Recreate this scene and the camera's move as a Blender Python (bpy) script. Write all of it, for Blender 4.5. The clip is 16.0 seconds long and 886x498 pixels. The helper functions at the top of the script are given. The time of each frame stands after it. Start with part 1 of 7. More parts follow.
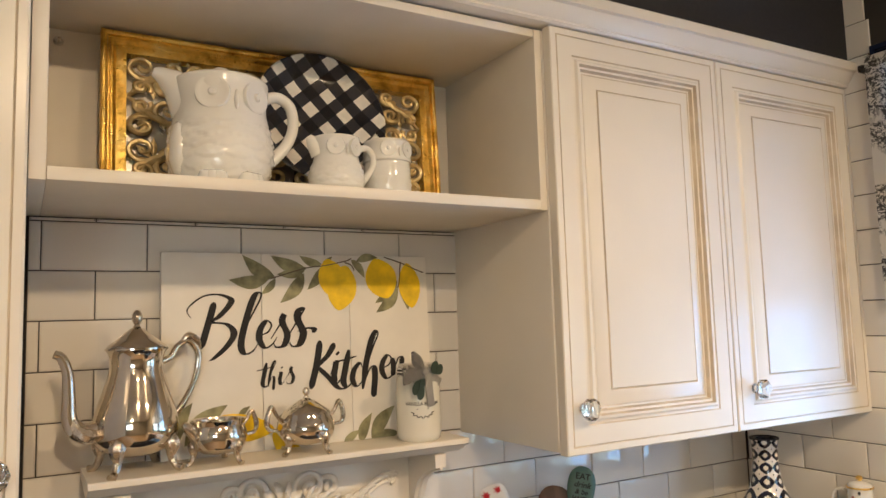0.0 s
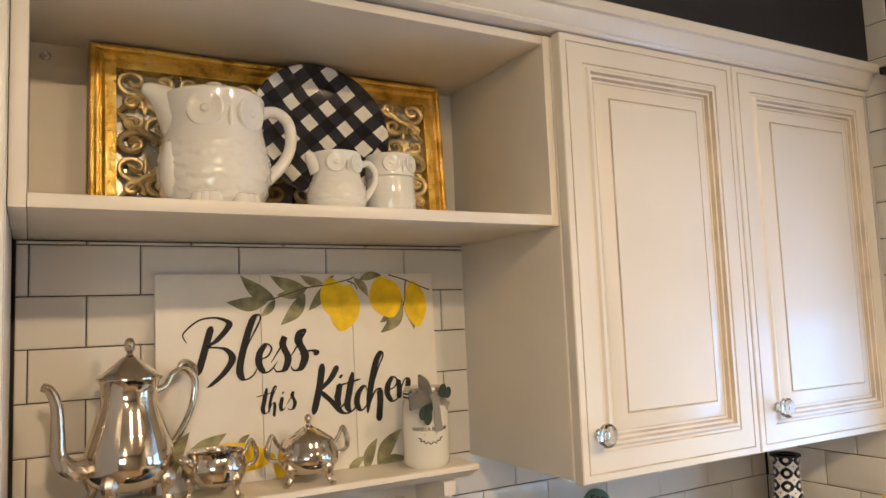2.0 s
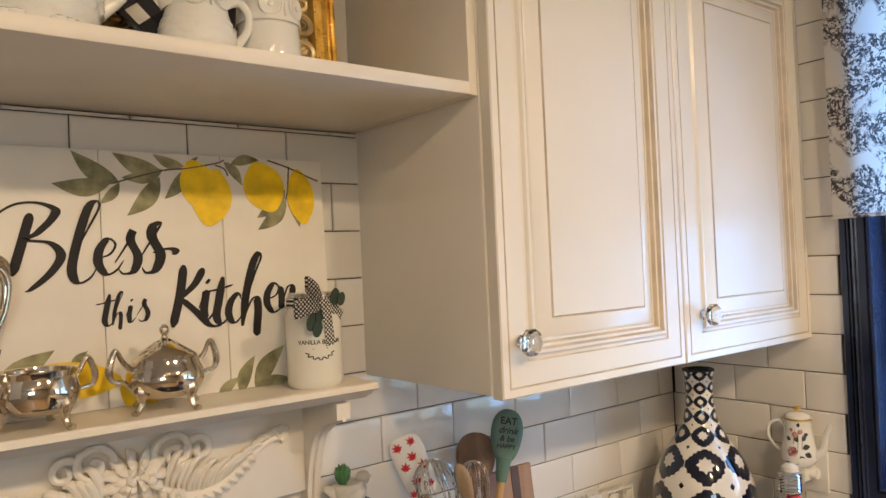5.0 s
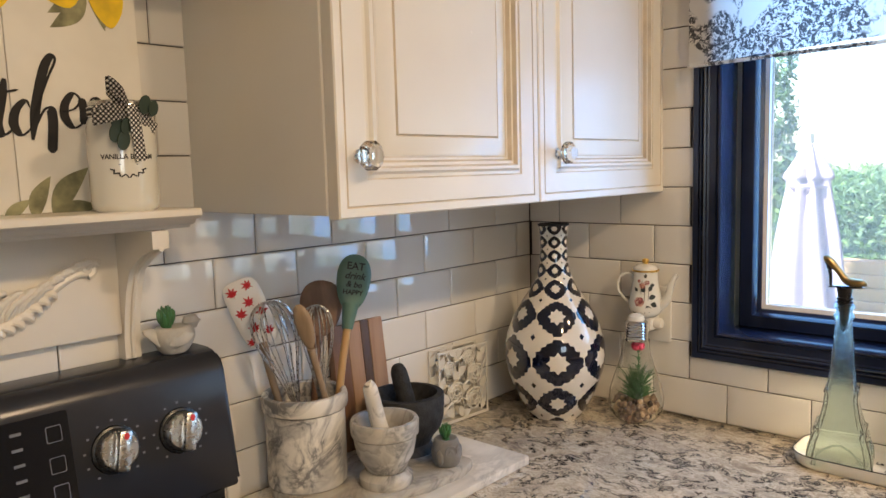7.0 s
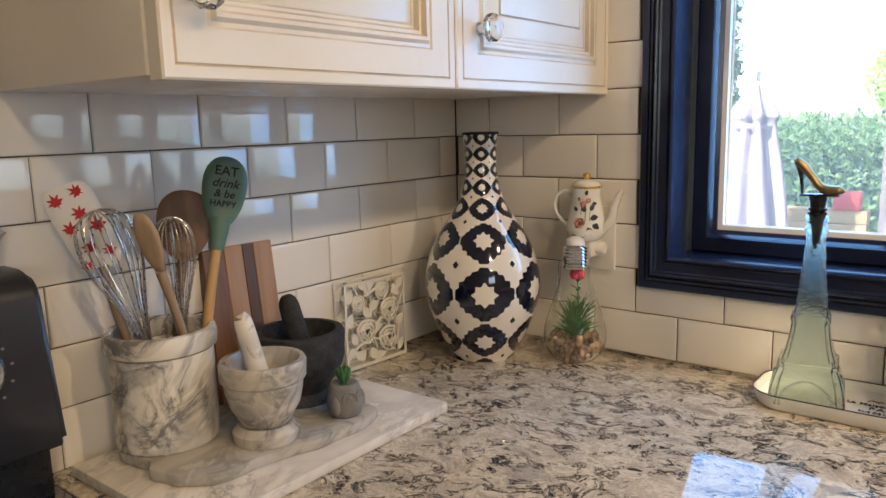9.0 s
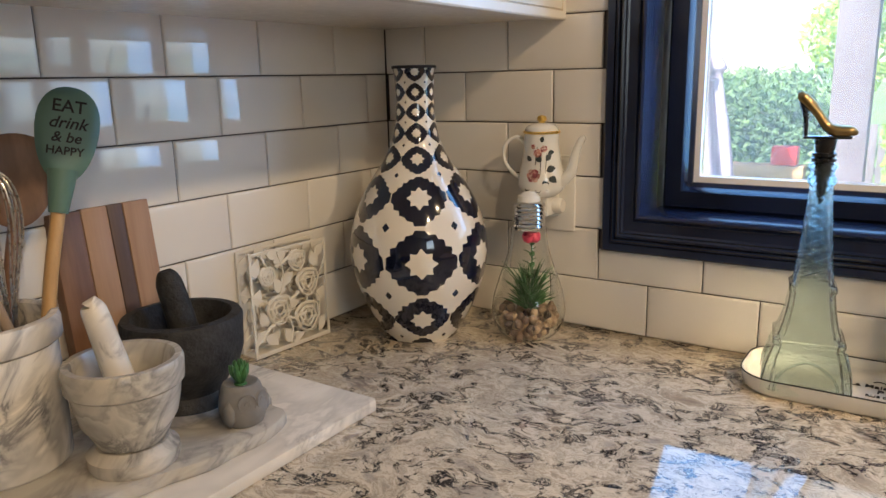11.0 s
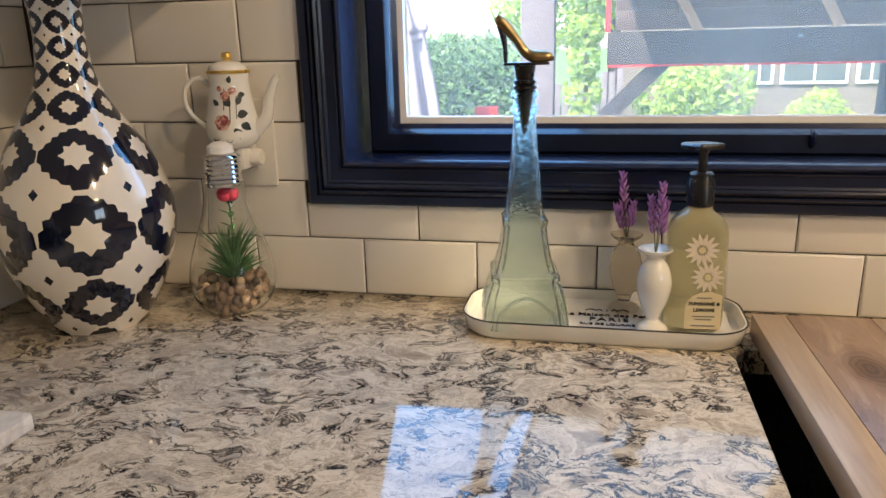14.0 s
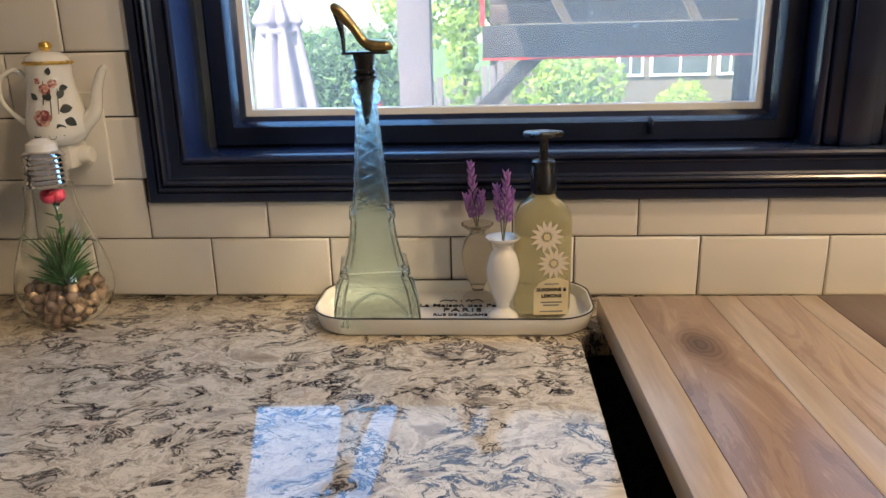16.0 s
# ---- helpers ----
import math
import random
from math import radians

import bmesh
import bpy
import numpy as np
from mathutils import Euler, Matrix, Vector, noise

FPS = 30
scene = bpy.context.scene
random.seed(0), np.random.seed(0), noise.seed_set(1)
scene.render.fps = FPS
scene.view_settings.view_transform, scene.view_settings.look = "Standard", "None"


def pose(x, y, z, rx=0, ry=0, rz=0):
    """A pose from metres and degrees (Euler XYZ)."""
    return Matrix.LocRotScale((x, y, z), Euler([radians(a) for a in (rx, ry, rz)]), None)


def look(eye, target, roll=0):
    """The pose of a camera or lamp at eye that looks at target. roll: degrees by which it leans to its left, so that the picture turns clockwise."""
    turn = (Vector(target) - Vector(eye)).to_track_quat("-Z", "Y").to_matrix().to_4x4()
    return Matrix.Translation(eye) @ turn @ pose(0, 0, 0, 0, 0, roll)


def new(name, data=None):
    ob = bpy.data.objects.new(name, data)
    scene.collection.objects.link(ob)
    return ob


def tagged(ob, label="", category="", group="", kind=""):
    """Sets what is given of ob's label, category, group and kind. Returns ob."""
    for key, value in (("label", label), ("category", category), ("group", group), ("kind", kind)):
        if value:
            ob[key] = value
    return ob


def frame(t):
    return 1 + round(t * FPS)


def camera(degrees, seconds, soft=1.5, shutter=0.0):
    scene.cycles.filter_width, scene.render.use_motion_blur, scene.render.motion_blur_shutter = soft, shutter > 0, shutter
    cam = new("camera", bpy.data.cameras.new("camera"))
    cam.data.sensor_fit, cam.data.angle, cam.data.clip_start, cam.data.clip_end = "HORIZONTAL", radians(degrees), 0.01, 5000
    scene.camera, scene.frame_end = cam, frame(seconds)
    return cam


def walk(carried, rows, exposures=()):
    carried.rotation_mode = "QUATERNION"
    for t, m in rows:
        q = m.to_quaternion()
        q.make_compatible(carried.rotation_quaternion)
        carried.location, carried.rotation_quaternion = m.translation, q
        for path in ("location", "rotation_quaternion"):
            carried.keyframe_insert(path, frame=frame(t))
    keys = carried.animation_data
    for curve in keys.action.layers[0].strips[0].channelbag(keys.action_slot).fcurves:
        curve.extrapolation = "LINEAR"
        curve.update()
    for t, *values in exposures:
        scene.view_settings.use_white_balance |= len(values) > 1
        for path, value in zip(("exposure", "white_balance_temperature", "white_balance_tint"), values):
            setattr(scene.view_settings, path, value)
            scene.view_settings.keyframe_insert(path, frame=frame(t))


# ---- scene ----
cam = camera(62.1, 16.0)
PATH = [
    (0, (-1.628, -1.298, 1.594), (-0.636, 0.428, 1.789), -1.7),
    (0.5, (-1.626, -1.298, 1.603), (-0.644, 0.431, 1.812), -1.9),
    (1, (-1.63, -1.297, 1.609), (-0.654, 0.435, 1.826), -2.1),
    (1.5, (-1.621, -1.289, 1.619), (-0.65, 0.446, 1.832), -2.2),
    (2, (-1.601, -1.252, 1.631), (-0.624, 0.482, 1.824), -2.3),
    (2.5, (-1.581, -1.202, 1.634), (-0.591, 0.526, 1.816), -2.5),
    (3, (-1.561, -1.165, 1.636), (-0.548, 0.551, 1.808), -2.7),
    (3.2, (-1.555, -1.152, 1.638), (-0.53, 0.557, 1.801), -2.7),
    (5.3, (-1.499, -1.042, 1.539), (-0.223, 0.498, 1.531), -2.2),
    (5.5, (-1.492, -1.034, 1.528), (-0.19, 0.484, 1.49), -2.0),
    (6, (-1.467, -1.029, 1.492), (-0.099, 0.427, 1.389), -2.0),
    (6.5, (-1.445, -1.024, 1.463), (-0.019, 0.369, 1.3), -1.8),
    (7, (-1.418, -1.019, 1.424), (0.05, 0.323, 1.212), -1.6),
    (7.5, (-1.374, -0.997, 1.391), (0.126, 0.302, 1.142), -1.5),
    (8, (-1.324, -0.974, 1.365), (0.197, 0.296, 1.087), -1.6),
    (8.5, (-1.27, -0.945, 1.347), (0.266, 0.299, 1.04), -1.5),
    (9, (-1.212, -0.92, 1.326), (0.334, 0.303, 0.99), -1.4),
    (9.2, (-1.189, -0.909, 1.321), (0.363, 0.303, 0.971), -1.3),
    (11.3, (-1.011, -0.785, 1.281), (0.633, 0.252, 0.811), -1.3),
    (11.5, (-0.997, -0.773, 1.275), (0.672, 0.221, 0.798), -1.4),
    (12, (-0.971, -0.758, 1.268), (0.76, 0.115, 0.775), -1.6),
    (12.5, (-0.954, -0.757, 1.265), (0.833, -0.014, 0.758), -1.7),
    (13, (-0.943, -0.765, 1.256), (0.889, -0.151, 0.739), -1.6),
    (13.5, (-0.936, -0.774, 1.246), (0.927, -0.269, 0.719), -1.5),
    (14, (-0.921, -0.785, 1.241), (0.96, -0.372, 0.699), -1.4),
    (14.5, (-0.91, -0.795, 1.235), (0.982, -0.461, 0.682), -1.3),
    (15, (-0.902, -0.808, 1.235), (0.999, -0.545, 0.673), -1.4),
    (15.5, (-0.9, -0.821, 1.237), (1.009, -0.627, 0.672), -1.4),
    (16, (-0.898, -0.833, 1.234), (1.017, -0.706, 0.672), -1.3),
]
EXPOSURE = 2.3
walk(cam, [(t, look(eye, target, roll)) for t, eye, target, roll in PATH], [(0.0, EXPOSURE + 0.12), (3.2, EXPOSURE + 0.12), (6.0, EXPOSURE + 0.02), (9.0, EXPOSURE - 0.18), (12.5, EXPOSURE - 0.14), (16.0, EXPOSURE - 0.32)])


# ---- world, sun and lamps ----
world = bpy.data.worlds.new("sky")
scene.world = world
world.use_nodes = True
sky = world.node_tree.nodes.new("ShaderNodeTexSky")
sky.sky_type, sky.sun_disc = "NISHITA", False
sky.sun_elevation, sky.sun_rotation = radians(54), radians(-61)
bg = world.node_tree.nodes["Background"]
world.node_tree.links.new(sky.outputs[0], bg.inputs[0])
bg.inputs[1].default_value = 0.15


def lamp(name, kind, energy, colour, m, size=0.1, spread=180):
    data = bpy.data.lights.new(name, kind)
    data.energy, data.color = energy, colour
    if kind == "AREA":
        data.shape, data.size = "DISK", size
        data.spread = radians(spread)
    elif kind == "SUN":
        data.angle = radians(0.5)
    ob = new(name, data)
    ob.matrix_world = m
    return tagged(ob, kind="structure")


lamp("sun", "SUN", 5.0, (1.0, 0.95, 0.86), look((-4.5, 2.5, 7), (0, 0, 0)))
WARM = (1.0, 0.725, 0.435)
# two downlights, then an added fill lamp further back that brightens the open shelf
DOWNLIGHTS_AND_FILL = ((-1.5, -2.05, 5.3), (-0.55, -1.95, 4.9), (-2.5, -3.3, 6.0))
for lx, ly, watts in DOWNLIGHTS_AND_FILL:
    lamp("downlight_and_fill", "AREA", watts, WARM, look((lx, ly, 2.425), (lx, ly, 0)), 0.11)


# daylight standing in the south window opening
def sky_lamp(name, watts, m, w, h, colour):
    data = bpy.data.lights.new(name, "AREA")
    data.energy, data.color, data.shape, data.size, data.size_y = watts, colour, "RECTANGLE", w, h
    ob = new(name, data)
    ob.matrix_world = m
    return tagged(ob, kind="structure")


sky_lamp("daylight_south", 3.0, look((-3.35, -4.46, 1.68), (-3.35, 0, 1.68)), 1.3, 0.76, (0.76, 0.87, 1.0))
# open sky beside the garden post, and the dimmer part under the deck
sky_lamp("daylight_window", 0.85, look((0.079, -0.635, 1.6), (-1.0, -0.635, 1.6)), 0.24, 0.90, (0.16, 0.46, 1.0))
sky_lamp("daylight_window", 1.1, look((0.079, -1.39, 1.6), (-1.0, -1.39, 1.6)), 1.25, 0.90, (0.46, 0.70, 1.0))


# ---- materials ----
class Nodes:
    """A small builder for node materials."""

    def __init__(self, name):
        self.mat = bpy.data.materials.new(name)
        self.mat.use_nodes = True
        self.t = self.mat.node_tree
        self.bsdf = self.t.nodes["Principled BSDF"]
        self.out = self.t.nodes["Material Output"]

    def n(self, kind, operation=None, data_type=None, blend_type=None):
        node = self.t.nodes.new("ShaderNode" + kind)
        if operation:
            node.operation = operation
        if data_type:
            node.data_type = data_type
        if blend_type:
            node.blend_type = blend_type
        return node

    def link(self, a, b):
        self.t.links.new(a, b)

    def val(self, sock, v):
        if hasattr(v, "default_value") or hasattr(v, "is_output"):
            self.link(v, sock)
        else:
            sock.default_value = v

    def math(self, op, a, b=0.0, c=0.0):
        node = self.n("Math", operation=op)
        for i, v in enumerate((a, b, c)):
            self.val(node.inputs[i], v)
        return node.outputs[0]

    def noise(self, coord, scale, detail=3.0, rough=0.5, distort=0.0):
        node = self.n("TexNoise")
        self.link(coord, node.inputs["Vector"])
        node.inputs["Scale"].default_value, node.inputs["Detail"].default_value = scale, detail
        node.inputs["Roughness"].default_value, node.inputs["Distortion"].default_value = rough, distort
        return node

    def ramp(self, fac, stops, ease="LINEAR"):
        node = self.n("ValToRGB")
        e = node.color_ramp.elements
        node.color_ramp.interpolation = ease
        while len(e) < len(stops):
            e.new(0.5)
        for el, (p, c) in zip(e, stops):
            el.position = p
            el.color = (*c, 1.0) if len(c) == 3 else c
        self.link(fac, node.inputs[0])
        return node.outputs[0]

    def mix(self, fac, a, b, blend="MIX"):
        node = self.n("Mix", data_type="RGBA", blend_type=blend)
        self.val(node.inputs[0], fac)
        for i, v in ((6, a), (7, b)):
            self.val(node.inputs[i], (*v, 1.0) if isinstance(v, tuple) and len(v) == 3 else v)
        return node.outputs[2]

    def bump(self, height, strength=0.2, dist=0.002):
        node = self.n("Bump")
        node.inputs["Strength"].default_value, node.inputs["Distance"].default_value = strength, dist
        self.link(height, node.inputs["Height"])
        self.link(node.outputs[0], self.bsdf.inputs["Normal"])

    def coord(self, which="Object"):
        return self.n("TexCoord").outputs[which]

    def set(self, colour=None, rough=None, metal=None, **kw):
        i = self.bsdf.inputs
        if colour is not None:
            self.val(i["Base Color"], (*colour, 1.0) if isinstance(colour, tuple) and len(colour) == 3 else colour)
        if rough is not None:
            self.val(i["Roughness"], rough)
        if metal is not None:
            i["Metallic"].default_value = metal
        for k, v in kw.items():
            self.val(i[k.replace("_", " ")], v)
        return self.mat


def paint(name, colour, rough=0.4, metal=0.0, vary=0.08, scale=6.0, bump=0.05, grain=60.0, **kw):
    """A painted, glazed or plain surface: soft blotches, fine grain and a little relief."""
    k = Nodes(name)
    c = k.coord()
    big = k.noise(c, scale, 3.0)
    fine = k.noise(c, grain, 4.0)
    dark = tuple(v * (1 - vary) for v in colour)
    light = tuple(min(1.0, v * (1 + vary * 0.6)) for v in colour)
    col = k.ramp(big.outputs[0], ((0.35, dark), (0.65, light)))
    r = k.math("MULTIPLY_ADD", fine.outputs[0], 0.12, rough - 0.06)
    if bump:
        k.bump(fine.outputs[0], bump, 0.002)
    return k.set(col, r, metal, **kw)


def wood(name, dark, light, rough=0.45, axis=2, scale=1.0, vary=True):
    """Planed timber with growth rings drawn out along one axis."""
    k = Nodes(name)
    info = k.n("ObjectInfo")
    m = k.n("Mapping")
    s = [26.0 * scale] * 3
    s[axis] = 2.2 * scale
    m.inputs["Scale"].default_value = s
    k.link(k.coord(), m.inputs["Vector"])
    shift = k.n("VectorMath", operation="ADD")
    k.link(m.outputs[0], shift.inputs[0])
    k.link(info.outputs["Random"], shift.inputs[1]) if vary else None
    a = k.noise(shift.outputs[0], 1.0, 5.0, 0.6, 1.2)
    b = k.noise(shift.outputs[0], 9.0, 3.0, 0.6)
    f = k.math("MULTIPLY_ADD", b.outputs[0], 0.3, k.math("MULTIPLY", a.outputs[0], 0.8))
    col = k.ramp(f, ((0.3, dark), (0.55, tuple((p + q) / 2 for p, q in zip(dark, light))), (0.75, light)))
    k.bump(f, 0.15, 0.001)
    return k.set(col, rough)


def marble(name, base, vein, scale=7.0, rough=0.25, amount=0.5, lean=-0.85):
    """White stone with soft grey streaks that run on a slant, and a few sharp veins."""
    k = Nodes(name)
    info = k.n("ObjectInfo")
    sh = k.n("VectorMath", operation="ADD")
    k.link(k.coord(), sh.inputs[0])
    k.link(info.outputs["Random"], sh.inputs[1])
    m = k.n("Mapping")
    m.inputs["Rotation"].default_value = (0.35, lean, 0.5)
    k.link(sh.outputs[0], m.inputs["Vector"])
    drawn = k.n("Mapping")
    drawn.inputs["Scale"].default_value = (1.0, 1.0, 0.42)
    k.link(m.outputs[0], drawn.inputs["Vector"])
    c = drawn.outputs[0]
    broad = k.noise(c, scale * 1.1, 4.0, 0.55, 0.9)
    streak = k.ramp(broad.outputs[0], ((0.45, (0, 0, 0)), (0.55, (0.62, 0.62, 0.62)), (0.585, (0.10, 0.10, 0.10)), (0.70, (0.60, 0.60, 0.60))))
    fine_n = k.noise(c, scale * 2.0, 6.0, 0.62, 1.2)
    ridge = k.math("ABSOLUTE", k.math("SUBTRACT", fine_n.outputs[0], 0.5))
    veins = k.ramp(ridge, ((0.0, (0.95, 0.95, 0.95)), (0.035 * amount, (0.45, 0.45, 0.45)), (0.11 * amount, (0, 0, 0))))
    gate = k.ramp(k.noise(c, scale * 0.8, 2.0, 0.5, 0.5).outputs[0], ((0.40, (0, 0, 0)), (0.54, (1, 1, 1))))
    f = k.math("MINIMUM", k.math("MULTIPLY", k.math("ADD", streak, k.math("MULTIPLY", veins, gate)), min(1.0, amount * 1.15)), 0.9)
    warm = k.ramp(k.noise(sh.outputs[0], 9.0, 3.0).outputs[0], ((0.35, base), (0.7, (base[0] * 0.93, base[1] * 0.91, base[2] * 0.88))))
    k.bump(k.noise(sh.outputs[0], 160.0, 3.0).outputs[0], 0.04, 0.001)
    return k.set(k.mix(f, warm, vein), rough)


def clear_glass(name, tint, rough=0.02, relief=0.0, ior=1.45, relief_scale=180.0):
    k = Nodes(name)
    if relief:
        k.bump(k.noise(k.coord(), relief_scale, 3.0).outputs[0], relief, 0.004)
    return k.set(tint, rough, Transmission_Weight=1.0, IOR=ior)


def quartz():
    """Swirled cream, grey and black quartz worktop."""
    k = Nodes("swirled_quartz")
    flow = k.n("Mapping")
    flow.inputs["Rotation"].default_value = (0, 0, 0.62)
    flow.inputs["Scale"].default_value = (1.35, 1.0, 1.0)
    k.link(k.coord(), flow.inputs["Vector"])
    c = flow.outputs[0]
    for scale, push in ((7.0, 0.10), (19.0, 0.06), (50.0, 0.022)):
        w = k.noise(c, scale, 3.0, 0.55)
        add = k.n("VectorMath", operation="MULTIPLY_ADD")
        k.link(w.outputs[1], add.inputs[0])
        add.inputs[1].default_value = (push, push, push)
        k.link(c, add.inputs[2])
        c = add.outputs[0]
    # folded bands: cream islands between brown-grey seams
    bands = k.noise(c, 20.0, 6.0, 0.68, 0.5)
    col = k.ramp(bands.outputs[0], ((0.28, (0.22, 0.185, 0.145)), (0.37, (0.36, 0.30, 0.235)), (0.41, (0.46, 0.40, 0.31)), (0.46, (0.68, 0.61, 0.495)), (0.53, (0.52, 0.455, 0.355)),
                                    (0.55, (0.36, 0.30, 0.235)), (0.57, (0.60, 0.535, 0.43)), (0.63, (0.42, 0.365, 0.285)), (0.72, (0.30, 0.26, 0.22))))
    # smoky grey pools
    pool = k.ramp(k.noise(c, 13.0, 3.0, 0.5).outputs[0], ((0.61, (0, 0, 0)), (0.66, (0.55, 0.55, 0.55))))
    col = k.mix(pool, col, (0.27, 0.25, 0.235))
    # hair lines everywhere, black seams in clusters
    hair = k.ramp(k.math("ABSOLUTE", k.math("SUBTRACT", k.noise(c, 40.0, 5.0, 0.65).outputs[0], 0.5)), ((0.0, (0.62, 0.62, 0.62)), (0.014, (0, 0, 0))))
    col = k.mix(hair, col, (0.20, 0.165, 0.13))
    ridge = k.math("ABSOLUTE", k.math("SUBTRACT", k.noise(c, 17.0, 7.0, 0.74, 0.4).outputs[0], 0.5))
    thin = k.ramp(ridge, ((0.0, (1, 1, 1)), (0.016, (0.95, 0.95, 0.95)), (0.034, (0, 0, 0))))
    gate = k.ramp(k.noise(c, 12.0, 4.0, 0.62, 0.3).outputs[0], ((0.465, (0, 0, 0)), (0.51, (1, 1, 1))))
    col = k.mix(k.math("MULTIPLY", thin, gate), col, (0.012, 0.012, 0.020))
    return k.set(col, 0.05, IOR=1.55)


def walnut_plank():
    k = Nodes("acacia_planks")
    info = k.n("ObjectInfo")
    m = k.n("Mapping")
    m.inputs["Scale"].default_value = (3.0, 15.0, 15.0)
    k.link(k.coord(), m.inputs["Vector"])
    sh = k.n("VectorMath", operation="ADD")
    k.link(m.outputs[0], sh.inputs[0])
    k.link(k.math("MULTIPLY", info.outputs["Random"], 37.0), sh.inputs[1])
    a = k.noise(sh.outputs[0], 1.3, 6.0, 0.62, 2.2)
    rings = k.math("FRACT", k.math("MULTIPLY", a.outputs[0], 9.0))
    f = k.math("MULTIPLY_ADD", k.math("PINGPONG", rings, 0.5), 0.14, k.math("MULTIPLY", a.outputs[0], 0.8))
    f = k.math("ADD", f, k.math("MULTIPLY_ADD", info.outputs["Random"], 0.8, -0.33))
    pos = k.n("SeparateXYZ")
    k.link(k.coord(), pos.inputs[0])
    wob = k.math("MULTIPLY_ADD", k.noise(k.coord(), 22.0, 3.0).outputs[0], 0.030, -0.015)
    dx, dy = k.math("MULTIPLY", k.math("ADD", pos.outputs[0], 0.14), 0.62), k.math("MULTIPLY", k.math("ADD", pos.outputs[1], 0.078), 1.25)
    dist = k.math("ADD", k.math("SQRT", k.math("ADD", k.math("MULTIPLY", dx, dx), k.math("MULTIPLY", dy, dy))), wob)
    knot = k.ramp(k.math("MULTIPLY", dist, 12.0), ((0.16, (1, 1, 1)), (0.46, (0, 0, 0))))
    ringed = k.math("MULTIPLY_ADD", k.math("PINGPONG", k.math("MULTIPLY", dist, 130.0), 0.5), 0.36, k.math("MULTIPLY_ADD", dist, 7.0, 0.20))
    f = k.math("ADD", k.math("MULTIPLY", f, k.math("SUBTRACT", 1.0, knot)), k.math("MULTIPLY", ringed, knot))
    col = k.ramp(f, ((0.2, (0.055, 0.03, 0.022)), (0.42, (0.17, 0.095, 0.06)), (0.62, (0.30, 0.18, 0.11)), (0.82, (0.47, 0.33, 0.21))))
    k.bump(f, 0.1, 0.001)
    return k.set(col, 0.3)


def toile():
    """White cotton printed in charcoal with leafy scrolls; it lets daylight through."""
    k = Nodes("toile_cotton")
    c = k.coord()
    warp = k.noise(c, 22.0, 3.0)
    add = k.n("VectorMath", operation="MULTIPLY_ADD")
    k.link(warp.outputs[1], add.inputs[0])
    add.inputs[1].default_value = (0.03, 0.03, 0.03)
    k.link(c, add.inputs[2])
    big = k.noise(add.outputs[0], 14.0, 3.0, 0.5, 0.6)
    leaf = k.noise(add.outputs[0], 115.0, 4.0, 0.7, 0.6)
    lines = k.noise(add.outputs[0], 210.0, 2.0, 0.6)
    zone = k.ramp(big.outputs[0], ((0.42, (0, 0, 0)), (0.48, (1, 1, 1))))
    ink = k.ramp(k.math("MULTIPLY_ADD", lines.outputs[0], 0.4, k.math("MULTIPLY", leaf.outputs[0], 0.75)), ((0.53, (0, 0, 0)), (0.6, (1, 1, 1))))
    f = k.math("MULTIPLY", zone, ink)
    col = k.mix(f, (0.80, 0.78, 0.74), (0.085, 0.085, 0.09))
    k.bump(k.noise(c, 900.0, 2.0).outputs[0], 0.1, 0.001)
    k.set(col, 0.9)
    tr = k.n("BsdfTranslucent")
    k.link(col, tr.inputs["Color"])
    mixs = k.n("MixShader")
    mixs.inputs[0].default_value = 0.5
    k.link(k.bsdf.outputs[0], mixs.inputs[1])
    k.link(tr.outputs[0], mixs.inputs[2])
    k.link(mixs.outputs[0], k.out.inputs[0])
    return k.mat


def leaf_mat(name, dark, light, through_light=0.35):
    k = Nodes(name)
    geo = k.n("NewGeometry")
    col = k.ramp(geo.outputs["Random Per Island"], ((0.0, dark), (1.0, light)))
    k.set(col, 0.5)
    tr = k.n("BsdfTranslucent")
    k.link(col, tr.inputs["Color"])
    mixs = k.n("MixShader")
    mixs.inputs[0].default_value = through_light
    k.link(k.bsdf.outputs[0], mixs.inputs[1])
    k.link(tr.outputs[0], mixs.inputs[2])
    k.link(mixs.outputs[0], k.out.inputs[0])
    return k.mat


def tile_glaze():
    k = Nodes("glazed_tile")
    info = k.n("ObjectInfo")
    col = k.ramp(info.outputs["Random"], ((0.0, (0.74, 0.71, 0.66)), (1.0, (0.80, 0.77, 0.72))))
    shift = k.n("VectorMath", operation="ADD")
    k.link(k.coord(), shift.inputs[0])
    k.link(k.math("MULTIPLY", info.outputs["Random"], 41.0), shift.inputs[1])
    k.bump(k.noise(shift.outputs[0], 13.0, 2.0).outputs[0], 0.045, 0.004)
    return k.set(col, 0.05, IOR=1.62)


TILE = tile_glaze()
GROUT = paint("dark_grout", (0.05, 0.045, 0.042), 0.9, vary=0.2, grain=400)
CREAM = paint("cream_cabinet_paint", (0.80, 0.76, 0.69), 0.24, vary=0.05, scale=3, bump=0.03, grain=90)
GLAZE = paint("brown_antique_glaze", (0.60, 0.52, 0.41), 0.4, vary=0.2, scale=14)
IVORY = paint("ivory_shelf_paint", (0.78, 0.73, 0.645), 0.38, vary=0.06, bump=0.05)
CHARCOAL = paint("charcoal_wall_paint", (0.022, 0.022, 0.027), 0.75, vary=0.2, scale=2, bump=0.1, grain=120)
NAVY = paint("black_blue_gloss_paint", (0.010, 0.017, 0.045), 0.24, vary=0.3, scale=8, bump=0.12, grain=45)
